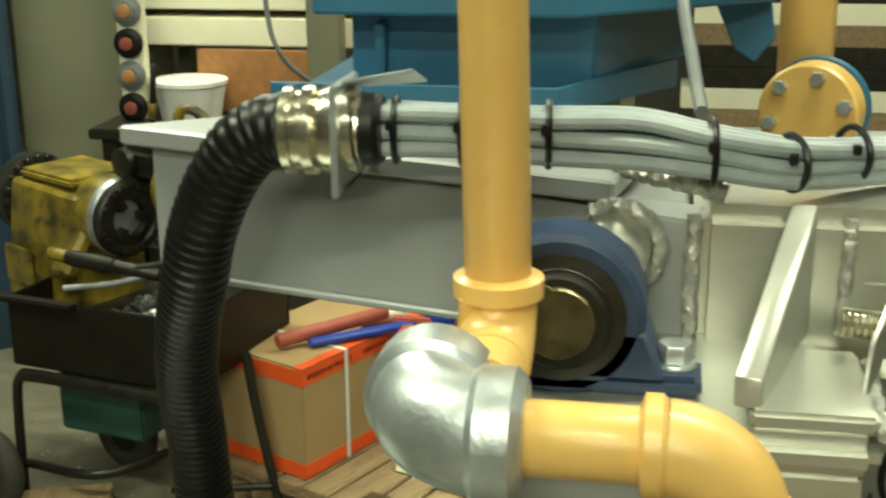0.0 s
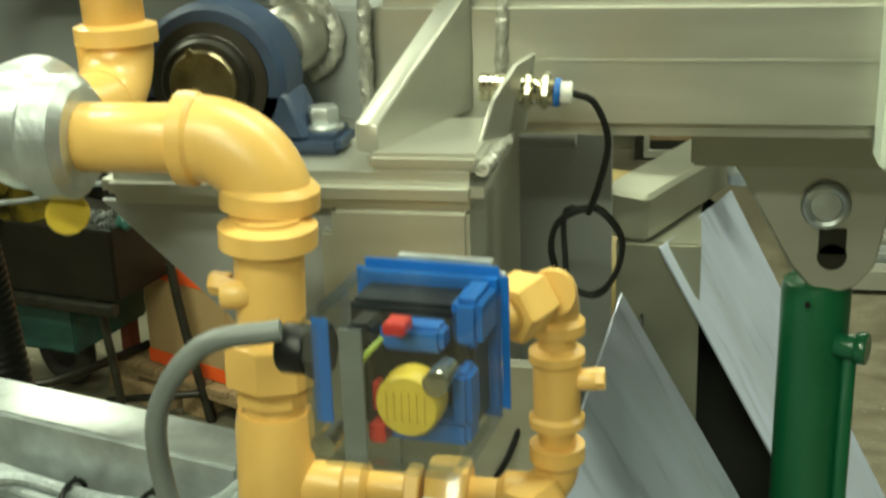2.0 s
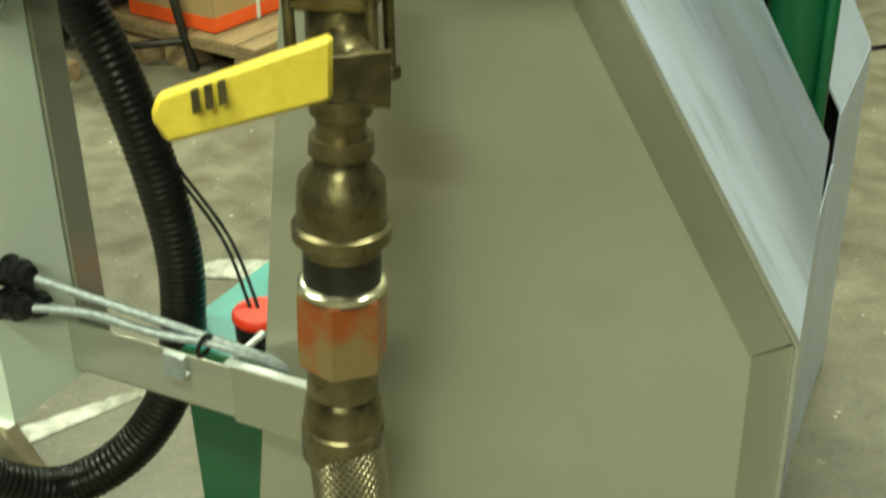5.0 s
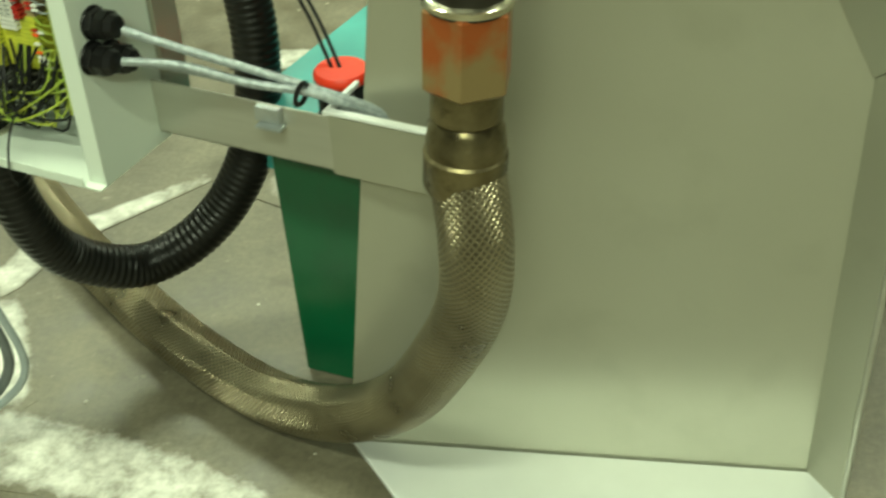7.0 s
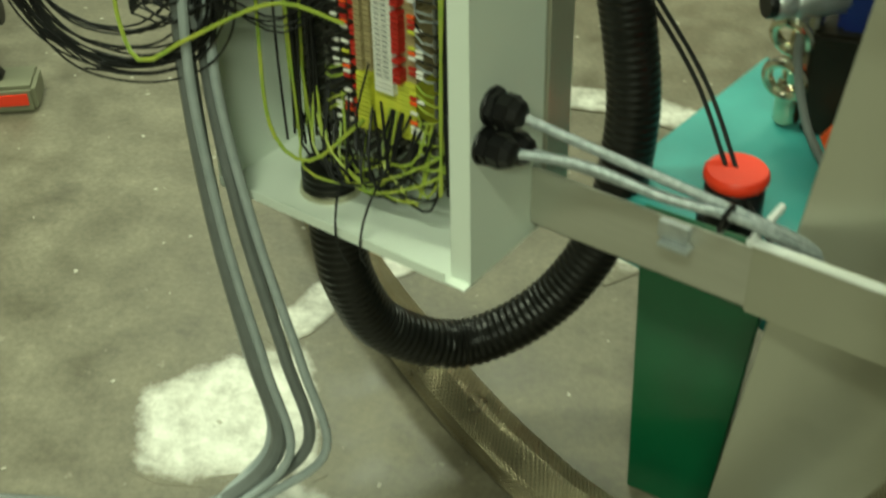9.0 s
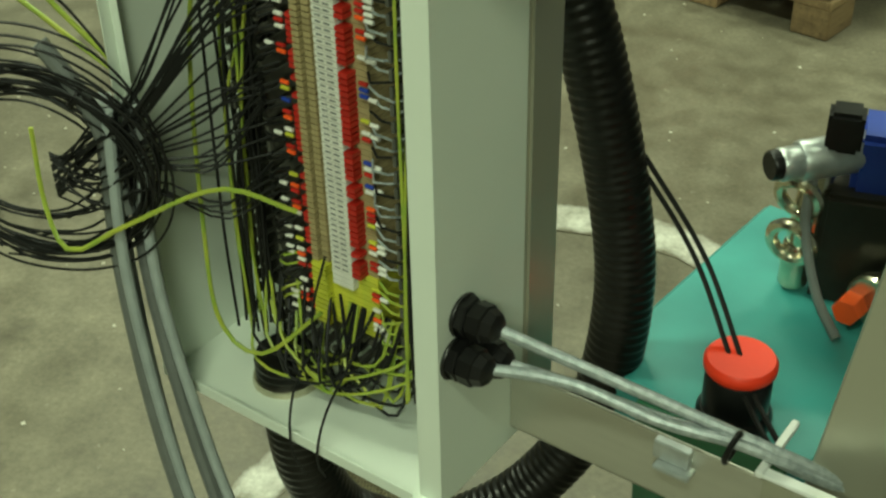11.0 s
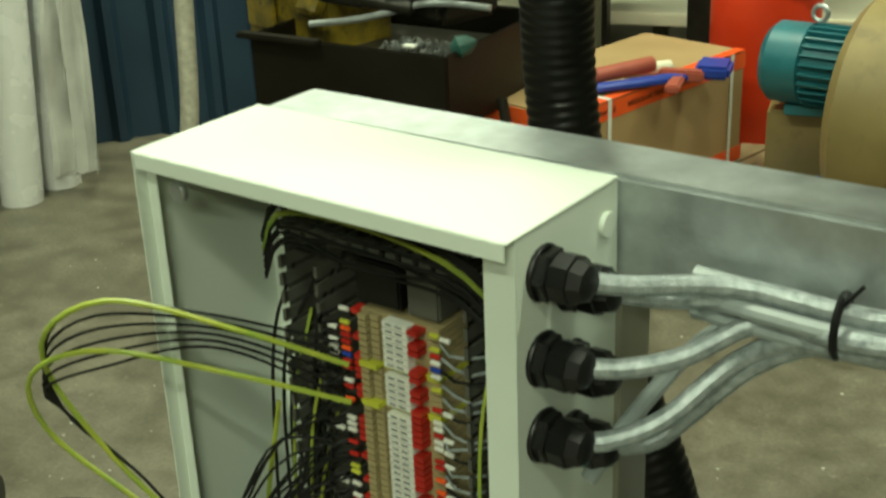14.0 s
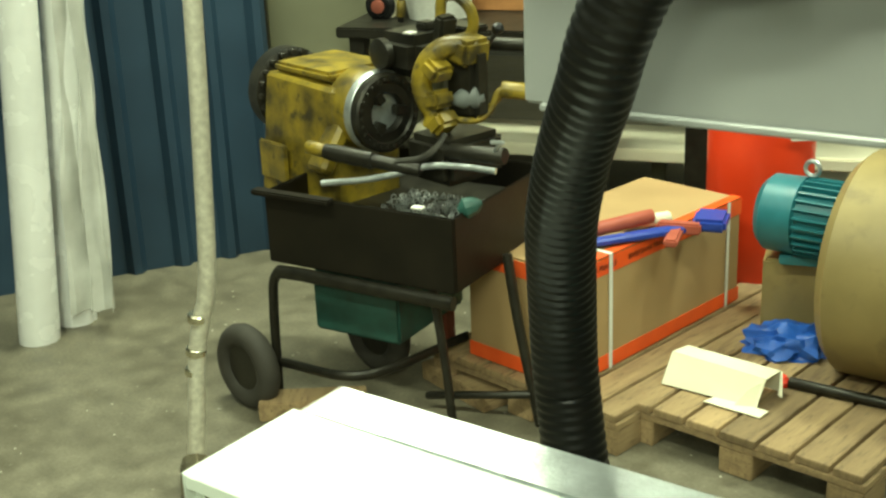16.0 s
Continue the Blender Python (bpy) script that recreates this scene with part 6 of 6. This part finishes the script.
for a in (0.5, 2.6, 4.7):
    head("chuck_jaw", box(-0.03, -0.014, 0.034, 0.008, 0.014, 0.07, 0.003, Matrix.Rotation(a, 4, "X")), M_DARKM, parent=chuck)
rear = head("rear_chuck", lathe((-0.545, 0, 0.0), (-0.475, 0, 0.0), [(0, 0.08), (0.02, 0.12), (0.15, 0.135), (0.85, 0.135), (1, 0.11)], 44), M_DARKM)
for b_ in on_ring(-0.50, -0.462, 0.122, 0.010, 20):
    head("chuck_bolt", b_, M_DARKM, parent=rear)
head("motor_cover", joined(box(-0.10, 0.03, 0.10, 0.10, 0.20, 0.225, 0.03)), M_DARKM, "dark dirty motor cover")
head("motor_cover_cap", lathe((-0.02, 0.02, 0.17), (-0.02, -0.01, 0.17), [(0, 0.045), (0.8, 0.045), (1, 0.03)], 20), M_DARKM)
for q in ((0.05, 0.16, 0.225, 0.19, 0.24, 0.245), (0.10, 0.10, 0.245, 0.125, 0.18, 0.265), (0.0, 0.12, 0.226, 0.05, 0.17, 0.25)):
    head("loose_fitting", box(*q, 0.005), M_DARKM)
head("paper_scrap", box(0.03, 0.05, 0.227, 0.06, 0.08, 0.233, 0.001), M_WHITEP)
# die head: a yellow horseshoe on the carriage
part("die_head", hose([(-0.862, 3.95, 1.090), (-0.905, 3.93, 1.098), (-0.945, 3.92, 1.092), (-0.990, 3.91, 1.055), (-1.012, 3.91, 0.995), (-1.000, 3.91, 0.945), (-0.975, 3.91, 0.905), (-0.985, 3.91, 0.868)], 0.030, 12, 0.012), M_YMACH, thr, "scuffed yellow horseshoe die head")
part("die_holder", box(-0.045, -0.05, -0.04, 0.045, 0.05, 0.035, 0.012, pose(-0.885, 3.95, 1.085, 0, 10, -30)), M_YMACH, thr)
for x_, z_, a in ((-0.955, 1.035, 30), (-0.958, 0.95, -15), (-0.945, 0.885, -40)):
    part("die", box(-0.035, -0.045, -0.026, 0.035, 0.03, 0.026, 0.012, pose(x_, 3.905, z_, 0, a, -30)), M_YMACH, thr)
part("die_backing", box(-0.055, 0.0, -0.10, 0.075, 0.07, 0.11, 0.02, pose(-0.92, 3.94, 0.985, 0, 0, -30)), M_DARKM, thr, "dark oily carriage casting")
part("cutter_arm", hose([(-0.905, 3.99, 1.09), (-0.880, 3.99, 1.14), (-0.888, 3.985, 1.19), (-0.925, 3.98, 1.225), (-0.965, 3.98, 1.215), (-0.972, 3.98, 1.16)], 0.016, 10, 0.01), M_YMACH, thr, "yellow looped cutter handle")
part("cutter_roller", box(-0.02, -0.03, -0.045, 0.02, 0.03, 0.045, 0.008, pose(-0.955, 3.96, 1.13, 0, 10, -30)), M_DARKM, thr)
lv = part("hand_lever", rod((-0.885, 3.98, 1.02), (-0.807, 3.98, 1.132), 0.0065, 8), M_DARKM, thr)
part("lever_knob", lathe((-0.814, 3.98, 1.122), (-0.798, 3.98, 1.152), [(0, 0.008), (0.25, 0.016), (0.6, 0.018), (0.9, 0.010), (1, 0.004)], 14), M_BLACK, lv)
part("reamer", hose([(-0.93, 3.93, 0.885), (-0.86, 3.94, 0.886), (-0.825, 3.96, 0.915), (-0.805, 3.97, 0.962), (-0.775, 3.98, 0.968)], 0.010, 10, 0.01), M_YMACH, thr, "bent yellow reamer arm")
part("reamer", hose([(-0.91, 3.97, 0.90), (-0.85, 3.98, 0.905), (-0.815, 3.99, 0.935), (-0.79, 3.99, 0.975)], 0.010, 10, 0.01), M_YMACH, thr, "bent yellow reamer arm")
part("reamer_socket", rod((-0.80, 3.98, 0.965), (-0.70, 4.0, 0.955), 0.024, 14), M_YMACH, thr)
part("reamer_cone", lathe((-0.93, 3.93, 0.94), (-0.84, 3.95, 0.955), [(0, 0.012), (0.3, 0.03), (0.8, 0.036), (1, 0.02)], 14), M_DCABLE, thr)
part("carriage", box(-0.09, -0.08, -0.08, 0.10, 0.14, 0.05, 0.02, pose(-0.95, 3.92, 0.80, 0, 0, -30)), M_DARKM, thr)
part("rear_rail", rod((-1.20, 4.18, 1.06), (-0.62, 4.05, 1.075), 0.020, 14), M_DARKM, thr)
part("guide_bar", lathe((-1.285, 3.83, 0.803), (-0.985, 3.80, 0.772), [(0, 0.022), (0.1, 0.025), (0.5, 0.025), (0.52, 0.020), (0.98, 0.020), (1, 0.016)], 18), M_DARKM, thr)
part("guide_bar_end", rod((-1.345, 3.84, 0.811), (-1.284, 3.83, 0.803), 0.020, 16), M_YMACH, thr, "yellow painted bar end")
part("guide_bar", rod((-0.93, 3.84, 0.818), (-0.74, 3.80, 0.825), 0.024, 16), M_DARKM, thr)
part("wing_screw", joined(rod((-0.765, 3.79, 0.84), (-0.745, 3.78, 0.87), 0.006, 8), box(-0.775, 3.775, 0.862, -0.735, 3.785, 0.874, 0.003)), M_GALV, thr)
part("carriage_link", hose([(-1.06, 3.80, 0.79), (-0.99, 3.81, 0.80), (-0.945, 3.83, 0.83), (-0.93, 3.86, 0.86)], 0.012, 10, 0.01), M_DARKM, thr)
part("lever_rod", hose([(-1.28, 3.78, 0.722), (-1.15, 3.79, 0.738), (-1.06, 3.80, 0.757), (-0.96, 3.81, 0.783), (-0.86, 3.81, 0.786), (-0.77, 3.81, 0.779)], 0.0095, 10, 0.02), M_GALV, thr, "bright steel lever rod")
part("rag", lathe((-0.86, 3.74, 0.68), (-0.80, 3.77, 0.70), [(0, 0.01), (0.3, 0.03), (0.7, 0.025), (1, 0.008)], 9), M_SUMP, thr, "dark green rag")
part("white_tag", box(0.30, -0.305, 0.632, 0.355, -0.28, 0.637, 0.001), M_WHITEP, thr, local=True)
part("prop_leg", hose([(-0.76, 3.86, 0.52), (-0.725, 3.85, 0.30), (-0.665, 3.84, 0.0)], 0.015, 10, 0.03), M_DARKM, thr)
part("prop_brace", rod((-0.69, 3.835, 0.10), (-1.02, 3.85, 0.05), 0.012, 10), M_DARKM, thr)
part("trolley_frame", joined(hose([(-0.52, -0.30, 0.0), (-0.49, -0.31, 0.30), (-0.46, -0.31, 0.385), (-0.36, -0.31, 0.40), (0.10, -0.31, 0.40), (0.50, -0.31, 0.40)], 0.019, 12), hose([(0.36, -0.27, 0.42), (0.42, -0.28, 0.2), (0.46, -0.29, 0.0)], 0.017, 12), hose([(0.42, 0.27, 0.42), (0.50, 0.28, 0.2), (0.54, 0.29, 0.0)], 0.017, 12), hose([(-0.50, -0.30, 0.12), (0.0, -0.3, 0.14), (0.2, 0.1, 0.14)], 0.014, 10), rod((-0.40, 0.27, 0.42), (-0.46, 0.28, 0.02), 0.017, 12)), M_DARKM, thr, "bent steel tube trolley frame", local=True)
part("green_tray", box(-0.38, -0.2, 0.20, 0.10, 0.2, 0.38, 0.01), M_SUMP, thr, "green oil sump", local=True)
for a in (-0.30, 0.02):
    part("red_leg", box(a, 0.1, 0.0, a + 0.06, 0.16, 0.42, 0.004), M_RUST, thr, local=True)
for wx, wy in ((-0.384, -0.356), (-0.166, 0.03)):
    w_ = part("wheel", joined(ring((wx, wy, 0.135), (0.25, 1, 0), 0.10, 0.036, 32, 12)), M_TYRE, thr, "dusty rubber wheel", local=True)
    part("wheel_disc", lathe((wx, wy - 0.02, 0.135), (wx + 0.01, wy + 0.02, 0.135), [(0, 0.08), (0.5, 0.09), (1, 0.08)], 24), M_DARKM, w_, local=True)
LOWER = Matrix.Diagonal((0.64, 0.95, 1.10, 1))
for o in thr.children:
    if o.name.split(".")[0] in ("tray_side", "tray_floor", "tray_lip", "swarf", "swarf_bed", "trolley_frame", "green_tray", "red_leg", "white_tag"):
        o.data.transform(LOWER)
for q in ((-1.35, 3.75, 0.0, 20), (-0.95, 4.0, 0.0, -35), (-1.1, 3.6, 0.0, 70)):
    b_ = solo("wood_offcut", box(-0.16, -0.05, 0, 0.16, 0.05, 0.06, 0.004), M_WOOD, "rough wooden block on the floor by the trolley", "wood block", "wood blocks")
    b_.matrix_basis = pose(q[0], q[1], q[2], 0, 0, q[3])

# ---- wall cladding, rolls, hanging hose ----
cl = thing("sheet_cladding", "dark blue corrugated sheet wall cladding", "wall cladding", (-2.4, 4.6, 0))
a0, a1 = Vector((-3.65, 3.70, 0)), Vector((-2.06, 5.12, 0))
dn = (a1 - a0).normalized()
nn = Vector((dn.y, -dn.x, 0))
L_ = (a1 - a0).length
prof, x = [], 0.0
while x < L_ - 0.2:
    prof += [(x, 0.0), (x + 0.11, 0.0), (x + 0.135, 0.03), (x + 0.165, 0.03), (x + 0.19, 0.0)]
    x += 0.19
bm = bmesh.new()
lo, hi = [], []
for x, d in prof:
    c = a0 + dn * x + nn * d
    lo.append(bm.verts.new((c.x, c.y, 0.0)))
    hi.append(bm.verts.new((c.x, c.y, 3.2)))
for k in range(len(lo) - 1):
    bm.faces.new((lo[k], lo[k + 1], hi[k + 1], hi[k]))
r = bmesh.ops.extrude_face_region(bm, geom=bm.faces[:])
bmesh.ops.translate(bm, vec=-nn * 0.006, verts=[v for v in r["geom"] if isinstance(v, bmesh.types.BMVert)])
bmesh.ops.recalc_face_normals(bm, faces=bm.faces[:])
part("sheet", bm, M_CURT, cl)
lk = thing("locker", "tall greenish grey metal locker", "locker", (-1.93, 5.35, 0), 4)
part("body", box(-0.26, -0.05, 0, 0.26, 0.4, 2.6, 0.01), M_DKGREY, lk, local=True)
part("door", box(-0.245, -0.062, 0.06, 0.245, -0.051, 2.54, 0.003), M_DKGREY, lk, local=True)
solo("door_jamb", box(-0.03, -0.03, 0, 0.03, 0.03, 3.0, 0.004, pose(-2.21, 5.2, 0, 0, 0, 40)), M_PAPER, "cream painted post beside the cladding", "post")
for k, (x, y, r_, h_) in enumerate(((-2.53, 4.02, 0.062, 2.4), (-2.50, 4.20, 0.060, 2.2))):
    bm = bmesh.new()
    n_seg, rings_ = 36, []
    for i in range(40):
        z = h_ * i / 39
        rr = r_ * (1.15 - 0.2 * i / 39)
        rings_.append([bm.verts.new((x + 0.10 * z + rr * math.cos(2 * math.pi * j / n_seg) * (1 + (0.12 * noise.noise((j * 0.7, z * 2.0, k * 9.0)) if k else 0.0)), y + rr * math.sin(2 * math.pi * j / n_seg) * (1 + (0.12 * noise.noise((j * 0.7, z * 2.0, k * 5.0)) if k else 0.0)), z)) for j in range(n_seg)])
    for p0, p1_ in zip(rings_, rings_[1:]):
        for j in range(n_seg):
            bm.faces.new((p0[j], p0[(j + 1) % n_seg], p1_[(j + 1) % n_seg], p1_[j]))
    bm.faces.new(rings_[0][::-1])
    bm.faces.new(rings_[-1])
    solo("foil_roll", bm, M_FOIL, "upright roll wrapped in white plastic foil" if not k else "upright roll under crumpled translucent foil", "foil roll", "foil rolls")
bm = bmesh.new()
grid_ = []
for i in range(46):
    z = 0.06 + 2.2 * i / 45
    grid_.append([bm.verts.new((-2.47 + 0.10 * z + (0.02 + 0.13 * (1 - z / 2.4)) * j / 13 + 0.012 * noise.noise((j * 0.5, z * 4.0, 2.0)), 4.14 - 0.02 * math.sin(j * 1.1) + 0.05 * noise.noise((j * 0.35, z * 2.6, 7.0)) + 0.06 * j / 13, z + (0.02 * noise.noise((j * 0.9, 3.0, 1.0)) if i == 0 else 0.0))) for j in range(14)])
for r0, r1 in zip(grid_, grid_[1:]):
    for j in range(13):
        bm.faces.new((r0[j], r0[j + 1], r1[j + 1], r1[j]))
r = bmesh.ops.extrude_face_region(bm, geom=bm.faces[:])
bmesh.ops.translate(bm, vec=(0, 0.003, 0), verts=[v for v in r["geom"] if isinstance(v, bmesh.types.BMVert)])
bmesh.ops.recalc_face_normals(bm, faces=bm.faces[:])
solo("foil_sheet", bm, M_SHEET, "crumpled greyish plastic foil hanging over a roll", "plastic foil")
hh = thing("hanging_hose", "steel braided hose hanging from above to the floor", "hose", (-1.55, 3.35, 0))
part("sleeve", hose([(-1.505, 3.31, 0.02), (-1.475, 3.34, 0.38), (-1.43, 3.35, 0.57), (-1.406, 3.35, 0.88), (-1.383, 3.35, 1.31), (-1.36, 3.36, 2.2), (-1.35, 3.36, 3.2)], 0.0235, 16), M_SILVER, hh)
for z in (0.30, 0.36, 0.46):
    part("clamp", lathe((-1.482 + 0.16 * (z - 0.36), 3.338, z), (-1.478 + 0.16 * (z - 0.36), 3.339, z + 0.025), [(0, 0.024), (0.2, 0.028), (0.8, 0.028), (1, 0.024)], 16), M_CHROME, hh, "shiny hose clamp")
drl = thing("cordless_drill", "dark cordless drill with a red battery on the floor", "drill", (-1.28, 2.25, 0.0), 25)
part("battery", box(-0.06, -0.05, 0.0, 0.06, 0.05, 0.06, 0.008), M_DKGREY, drl, local=True)
part("battery_stripe", box(-0.045, -0.053, 0.02, 0.045, -0.049, 0.045, 0.001), M_REDCAP, drl, local=True)
part("handle", joined(slab([(-0.05, -0.02, 0.06), (0.0, -0.02, 0.06), (-0.06, -0.02, 0.18), (-0.12, -0.02, 0.18)], 0.04, 0.008), rod((-0.22, -0.0, 0.19), (0.02, 0.0, 0.21), 0.032, 16)), M_BLACK, drl, local=True)

# ---- back of the hall ----
shelf = thing("shelf_rack", "cream slatted shelf rack along the back wall", "shelf", (-1.2, 5.6, 0))
for z in (0.35, 1.20, 1.345, 1.50, 1.66, 1.9):
    part("board", box(-1.70, 5.42, z, 0.3, 5.8, z + (0.115 if z > 1 else 0.05), 0.006), M_PAPER, shelf)
for x in (-1.7, -0.7, 0.24):
    part("upright", box(x, 5.82, 0, x + 0.06, 5.88, 2.6, 0.004), M_DKGREY, shelf)
solo("chipboard_panel", box(-1.42, 5.32, 0.952, -0.90, 5.35, 1.20, 0.004), M_CHIPB, "orange-brown chipboard panel leaning at the shelf", "board")
bk = thing("bucket", "white plastic bucket with a brush on the bench", "bucket", (-1.40, 5.18, 0.952))
part("pail", lathe((-1.40, 5.18, 0.952), (-1.40, 5.18, 1.105), [(0, 0.115), (0.88, 0.14), (0.9, 0.148), (1, 0.148)], 28), M_WHITEP, bk)
br = part("brush", rod((-1.49, 5.0, 0.96), (-1.47, 5.0, 1.19), 0.012, 8), M_BLACK, bk)
part("brush_band", rod((-1.488, 5.0, 0.98), (-1.484, 5.0, 1.04), 0.017, 8), M_YMACH, br, "yellow band")
wb = thing("work_bench", "dark steel work bench by the wall", "work bench", (-1.2, 5.2, 0))
part("top", box(-1.72, 4.92, 0.91, -0.75, 5.40, 0.95, 0.006), M_DARKM, wb)
for x in (-1.68, -0.84):
    for y in (4.95, 5.30):
        part("leg", box(x, y, 0, x + 0.06, y + 0.06, 0.91, 0.002), M_DARKM, wb)
solo("rack_post", box(-0.935, 5.22, 0.0, -0.80, 5.30, 2.4, 0.006), M_DKGREY, "greenish grey steel post of the rack", "post")
solo("hanging_cable", hose([(-1.06, 5.1, 1.9), (-1.05, 5.1, 1.4), (-1.0, 5.1, 1.22), (-0.92, 5.16, 1.12), (-0.87, 5.215, 1.09)], 0.010, 8), M_DCABLE, "thick grey cable hanging before the rack", "cable")
tb = thing("tool_column", "post with stacked orange and teal disc fittings", "fittings rack", (-1.615, 5.1, 0.952))
part("column", box(-1.66, 5.12, 0.952, -1.56, 5.18, 1.9, 0.006), M_PAPER, tb)
for k in range(6):
    dc = part("disc", lathe((-1.612, 5.12, 1.0 + 0.125 * k), (-1.612, 5.09, 1.0 + 0.125 * k), [(0, 0.058), (0.5, 0.058), (0.7, 0.04), (1, 0.038)], 20), (M_BLACK, M_DCABLE)[k % 2], tb)
    part("disc_centre", lathe((-1.612, 5.09, 1.0 + 0.125 * k), (-1.612, 5.08, 1.0 + 0.125 * k), [(0, 0.026), (0.8, 0.026), (1, 0.018)], 16), (M_RUST, M_CHIPB)[k % 2], dc)
gr = thing("green_machine", "greenish grey machine cabinet at the back", "machine", (-0.5, 5.6, 0))
part("body", box(-0.55, 5.35, 0.75, -0.05, 5.75, 1.25, 0.02), M_DKGREY, gr)
part("base", box(-0.5, 5.4, 0, -0.1, 5.7, 0.75, 0.01), M_DARKM, gr)
part("label_plate", box(-0.20, 5.345, 0.80, -0.14, 5.352, 0.88, 0.001), M_DARKM, gr)
# yellow flange pipe beyond the frame
yf = thing("flanged_pipe", "yellow flanged gas pipe beyond the frame", "gas pipe", (0.6, 2.5, 1.5))
part("flange", lathe((0.645, 2.395, 1.562), (0.662, 2.44, 1.562), [(0, 0.07), (0.1, 0.074), (0.9, 0.074), (1, 0.07)], 36), M_YEL, yf)
part("flange_back", lathe((0.662, 2.44, 1.562), (0.669, 2.46, 1.562), [(0, 0.077), (1, 0.077)], 36), M_BLUE, yf, "blue mating flange")
part("pipe", rod((0.65, 2.52, 1.50), (0.645, 2.52, 2.6), 0.042, 24), M_YEL, yf)
part("bearer", box(0.55, 2.46, 1.40, 1.4, 2.60, 1.50, 0.006), M_BODY, yf, "grey bearer under the flange")
for k in range(6):
    a = k * math.pi / 3 + 0.3
    part("flange_bolt", hexa((0.646 + 0.053 * math.cos(a), 2.397 - 0.02 * math.cos(a), 1.562 + 0.055 * math.sin(a)), (0.641 + 0.053 * math.cos(a), 2.383 - 0.02 * math.cos(a), 1.562 + 0.055 * math.sin(a)), 0.011), M_GALV, yf)
solo("thin_conduit", hose([(0.46, 1.95, 1.95), (0.455, 1.90, 1.80), (0.47, 1.80, 1.72), (0.478, 1.72, 1.69)], 0.007, 10), M_DCABLE, "thin grey conduit rising from the cable bundle", "conduit")
# far side: stacks of steel and timber
st = thing("steel_stack", "stack of red pipes and steel sections on trestles", "steel stack", (2.3, 6.2, 0))
for k in range(9):
    part("pipe", rod((1.3 + 0.02 * k, 6.0 + 0.09 * (k % 3), 0.62 + 0.085 * (k // 3)), (4.6, 6.3 + 0.09 * (k % 3), 0.62 + 0.085 * (k // 3)), 0.04, 12), (M_REDPIPE, M_DARKM, M_RUST)[(k * 2 + k // 3) % 3], st)
for x in (1.7, 3.6):
    part("trestle", joined(box(x, 5.9, 0, x + 0.06, 5.96, 0.58, 0.002), box(x, 6.5, 0, x + 0.06, 6.56, 0.58, 0.002), box(x, 5.9, 0.5, x + 0.06, 6.56, 0.57, 0.002)), M_DARKM, st)
for k in range(4):
    part("section", box(1.2, 5.2 + 0.13 * k, 0.02 + 0.03 * k, 4.2, 5.3 + 0.13 * k, 0.10 + 0.03 * k, 0.004), M_GALV if k % 2 else M_STEEL, st)
tm = thing("timber_stack", "stack of sawn timber battens", "timber stack", (1.6, 7.2, 0))
for k in range(12):
    part("batten", box(0.5 + 0.05 * (k % 3), 7.2, 0.0 + 0.11 * k, 3.6 - 0.08 * (k % 4), 7.5, 0.11 + 0.11 * k, 0.004), (M_DARKM, M_WOOD, M_PAPER, M_DARKM)[k % 4], tm)
solo("loose_cable", hose([(1.45, 4.3, 0.008), (1.60, 4.35, 0.008), (1.66, 4.28, 0.008), (1.85, 4.22, 0.008), (2.3, 4.3, 0.008)], 0.007, 6), M_BLACK, "black cable lying on the concrete floor", "cable")

# fine debris on the floor
rd = random.Random(11)
bits = []
for k in range(420):
    x, y, sz = rd.uniform(-2.2, 1.6), rd.uniform(1.1, 4.6), rd.uniform(0.001, 0.0042)
    bits.append(box(-sz, -sz * rd.uniform(0.4, 1.0), 0, sz, sz * 0.7, sz * 0.5, 0, pose(x, y, 0.0, 0, 0, rd.uniform(0, 180))))
solo("floor_debris", joined(*bits), M_CHIP, "pale chips and dust scattered on the concrete", "debris", kind="stuff", smooth=False)

# pieces that belong to a part of their thing
SUB = {"grip": "lever", "filler_cap": "filler", "lettering": "tape", "cooling_fin": "motor_body", "lifting_eye": "motor_body", "flange_bolt": "flange", "solenoid_knob": "solenoid", "lug_pin": "cylinder_lug", "lug_slot": "cylinder_lug", "end_plate_bolt": "end_plate", "rivet": "upright_flange", "battery_stripe": "battery", "rib": "box", "seal": "housing", "cap": "barrel", "tail": "barrel"}
for o in list(bpy.data.objects):
    nm = o.name.split(".")[0]
    if o.parent and nm in SUB and not o.parent.parent:
        host = [c for c in o.parent.children if c.name.split(".")[0] == SUB[nm]]
        if host:
            o.parent = host[0]
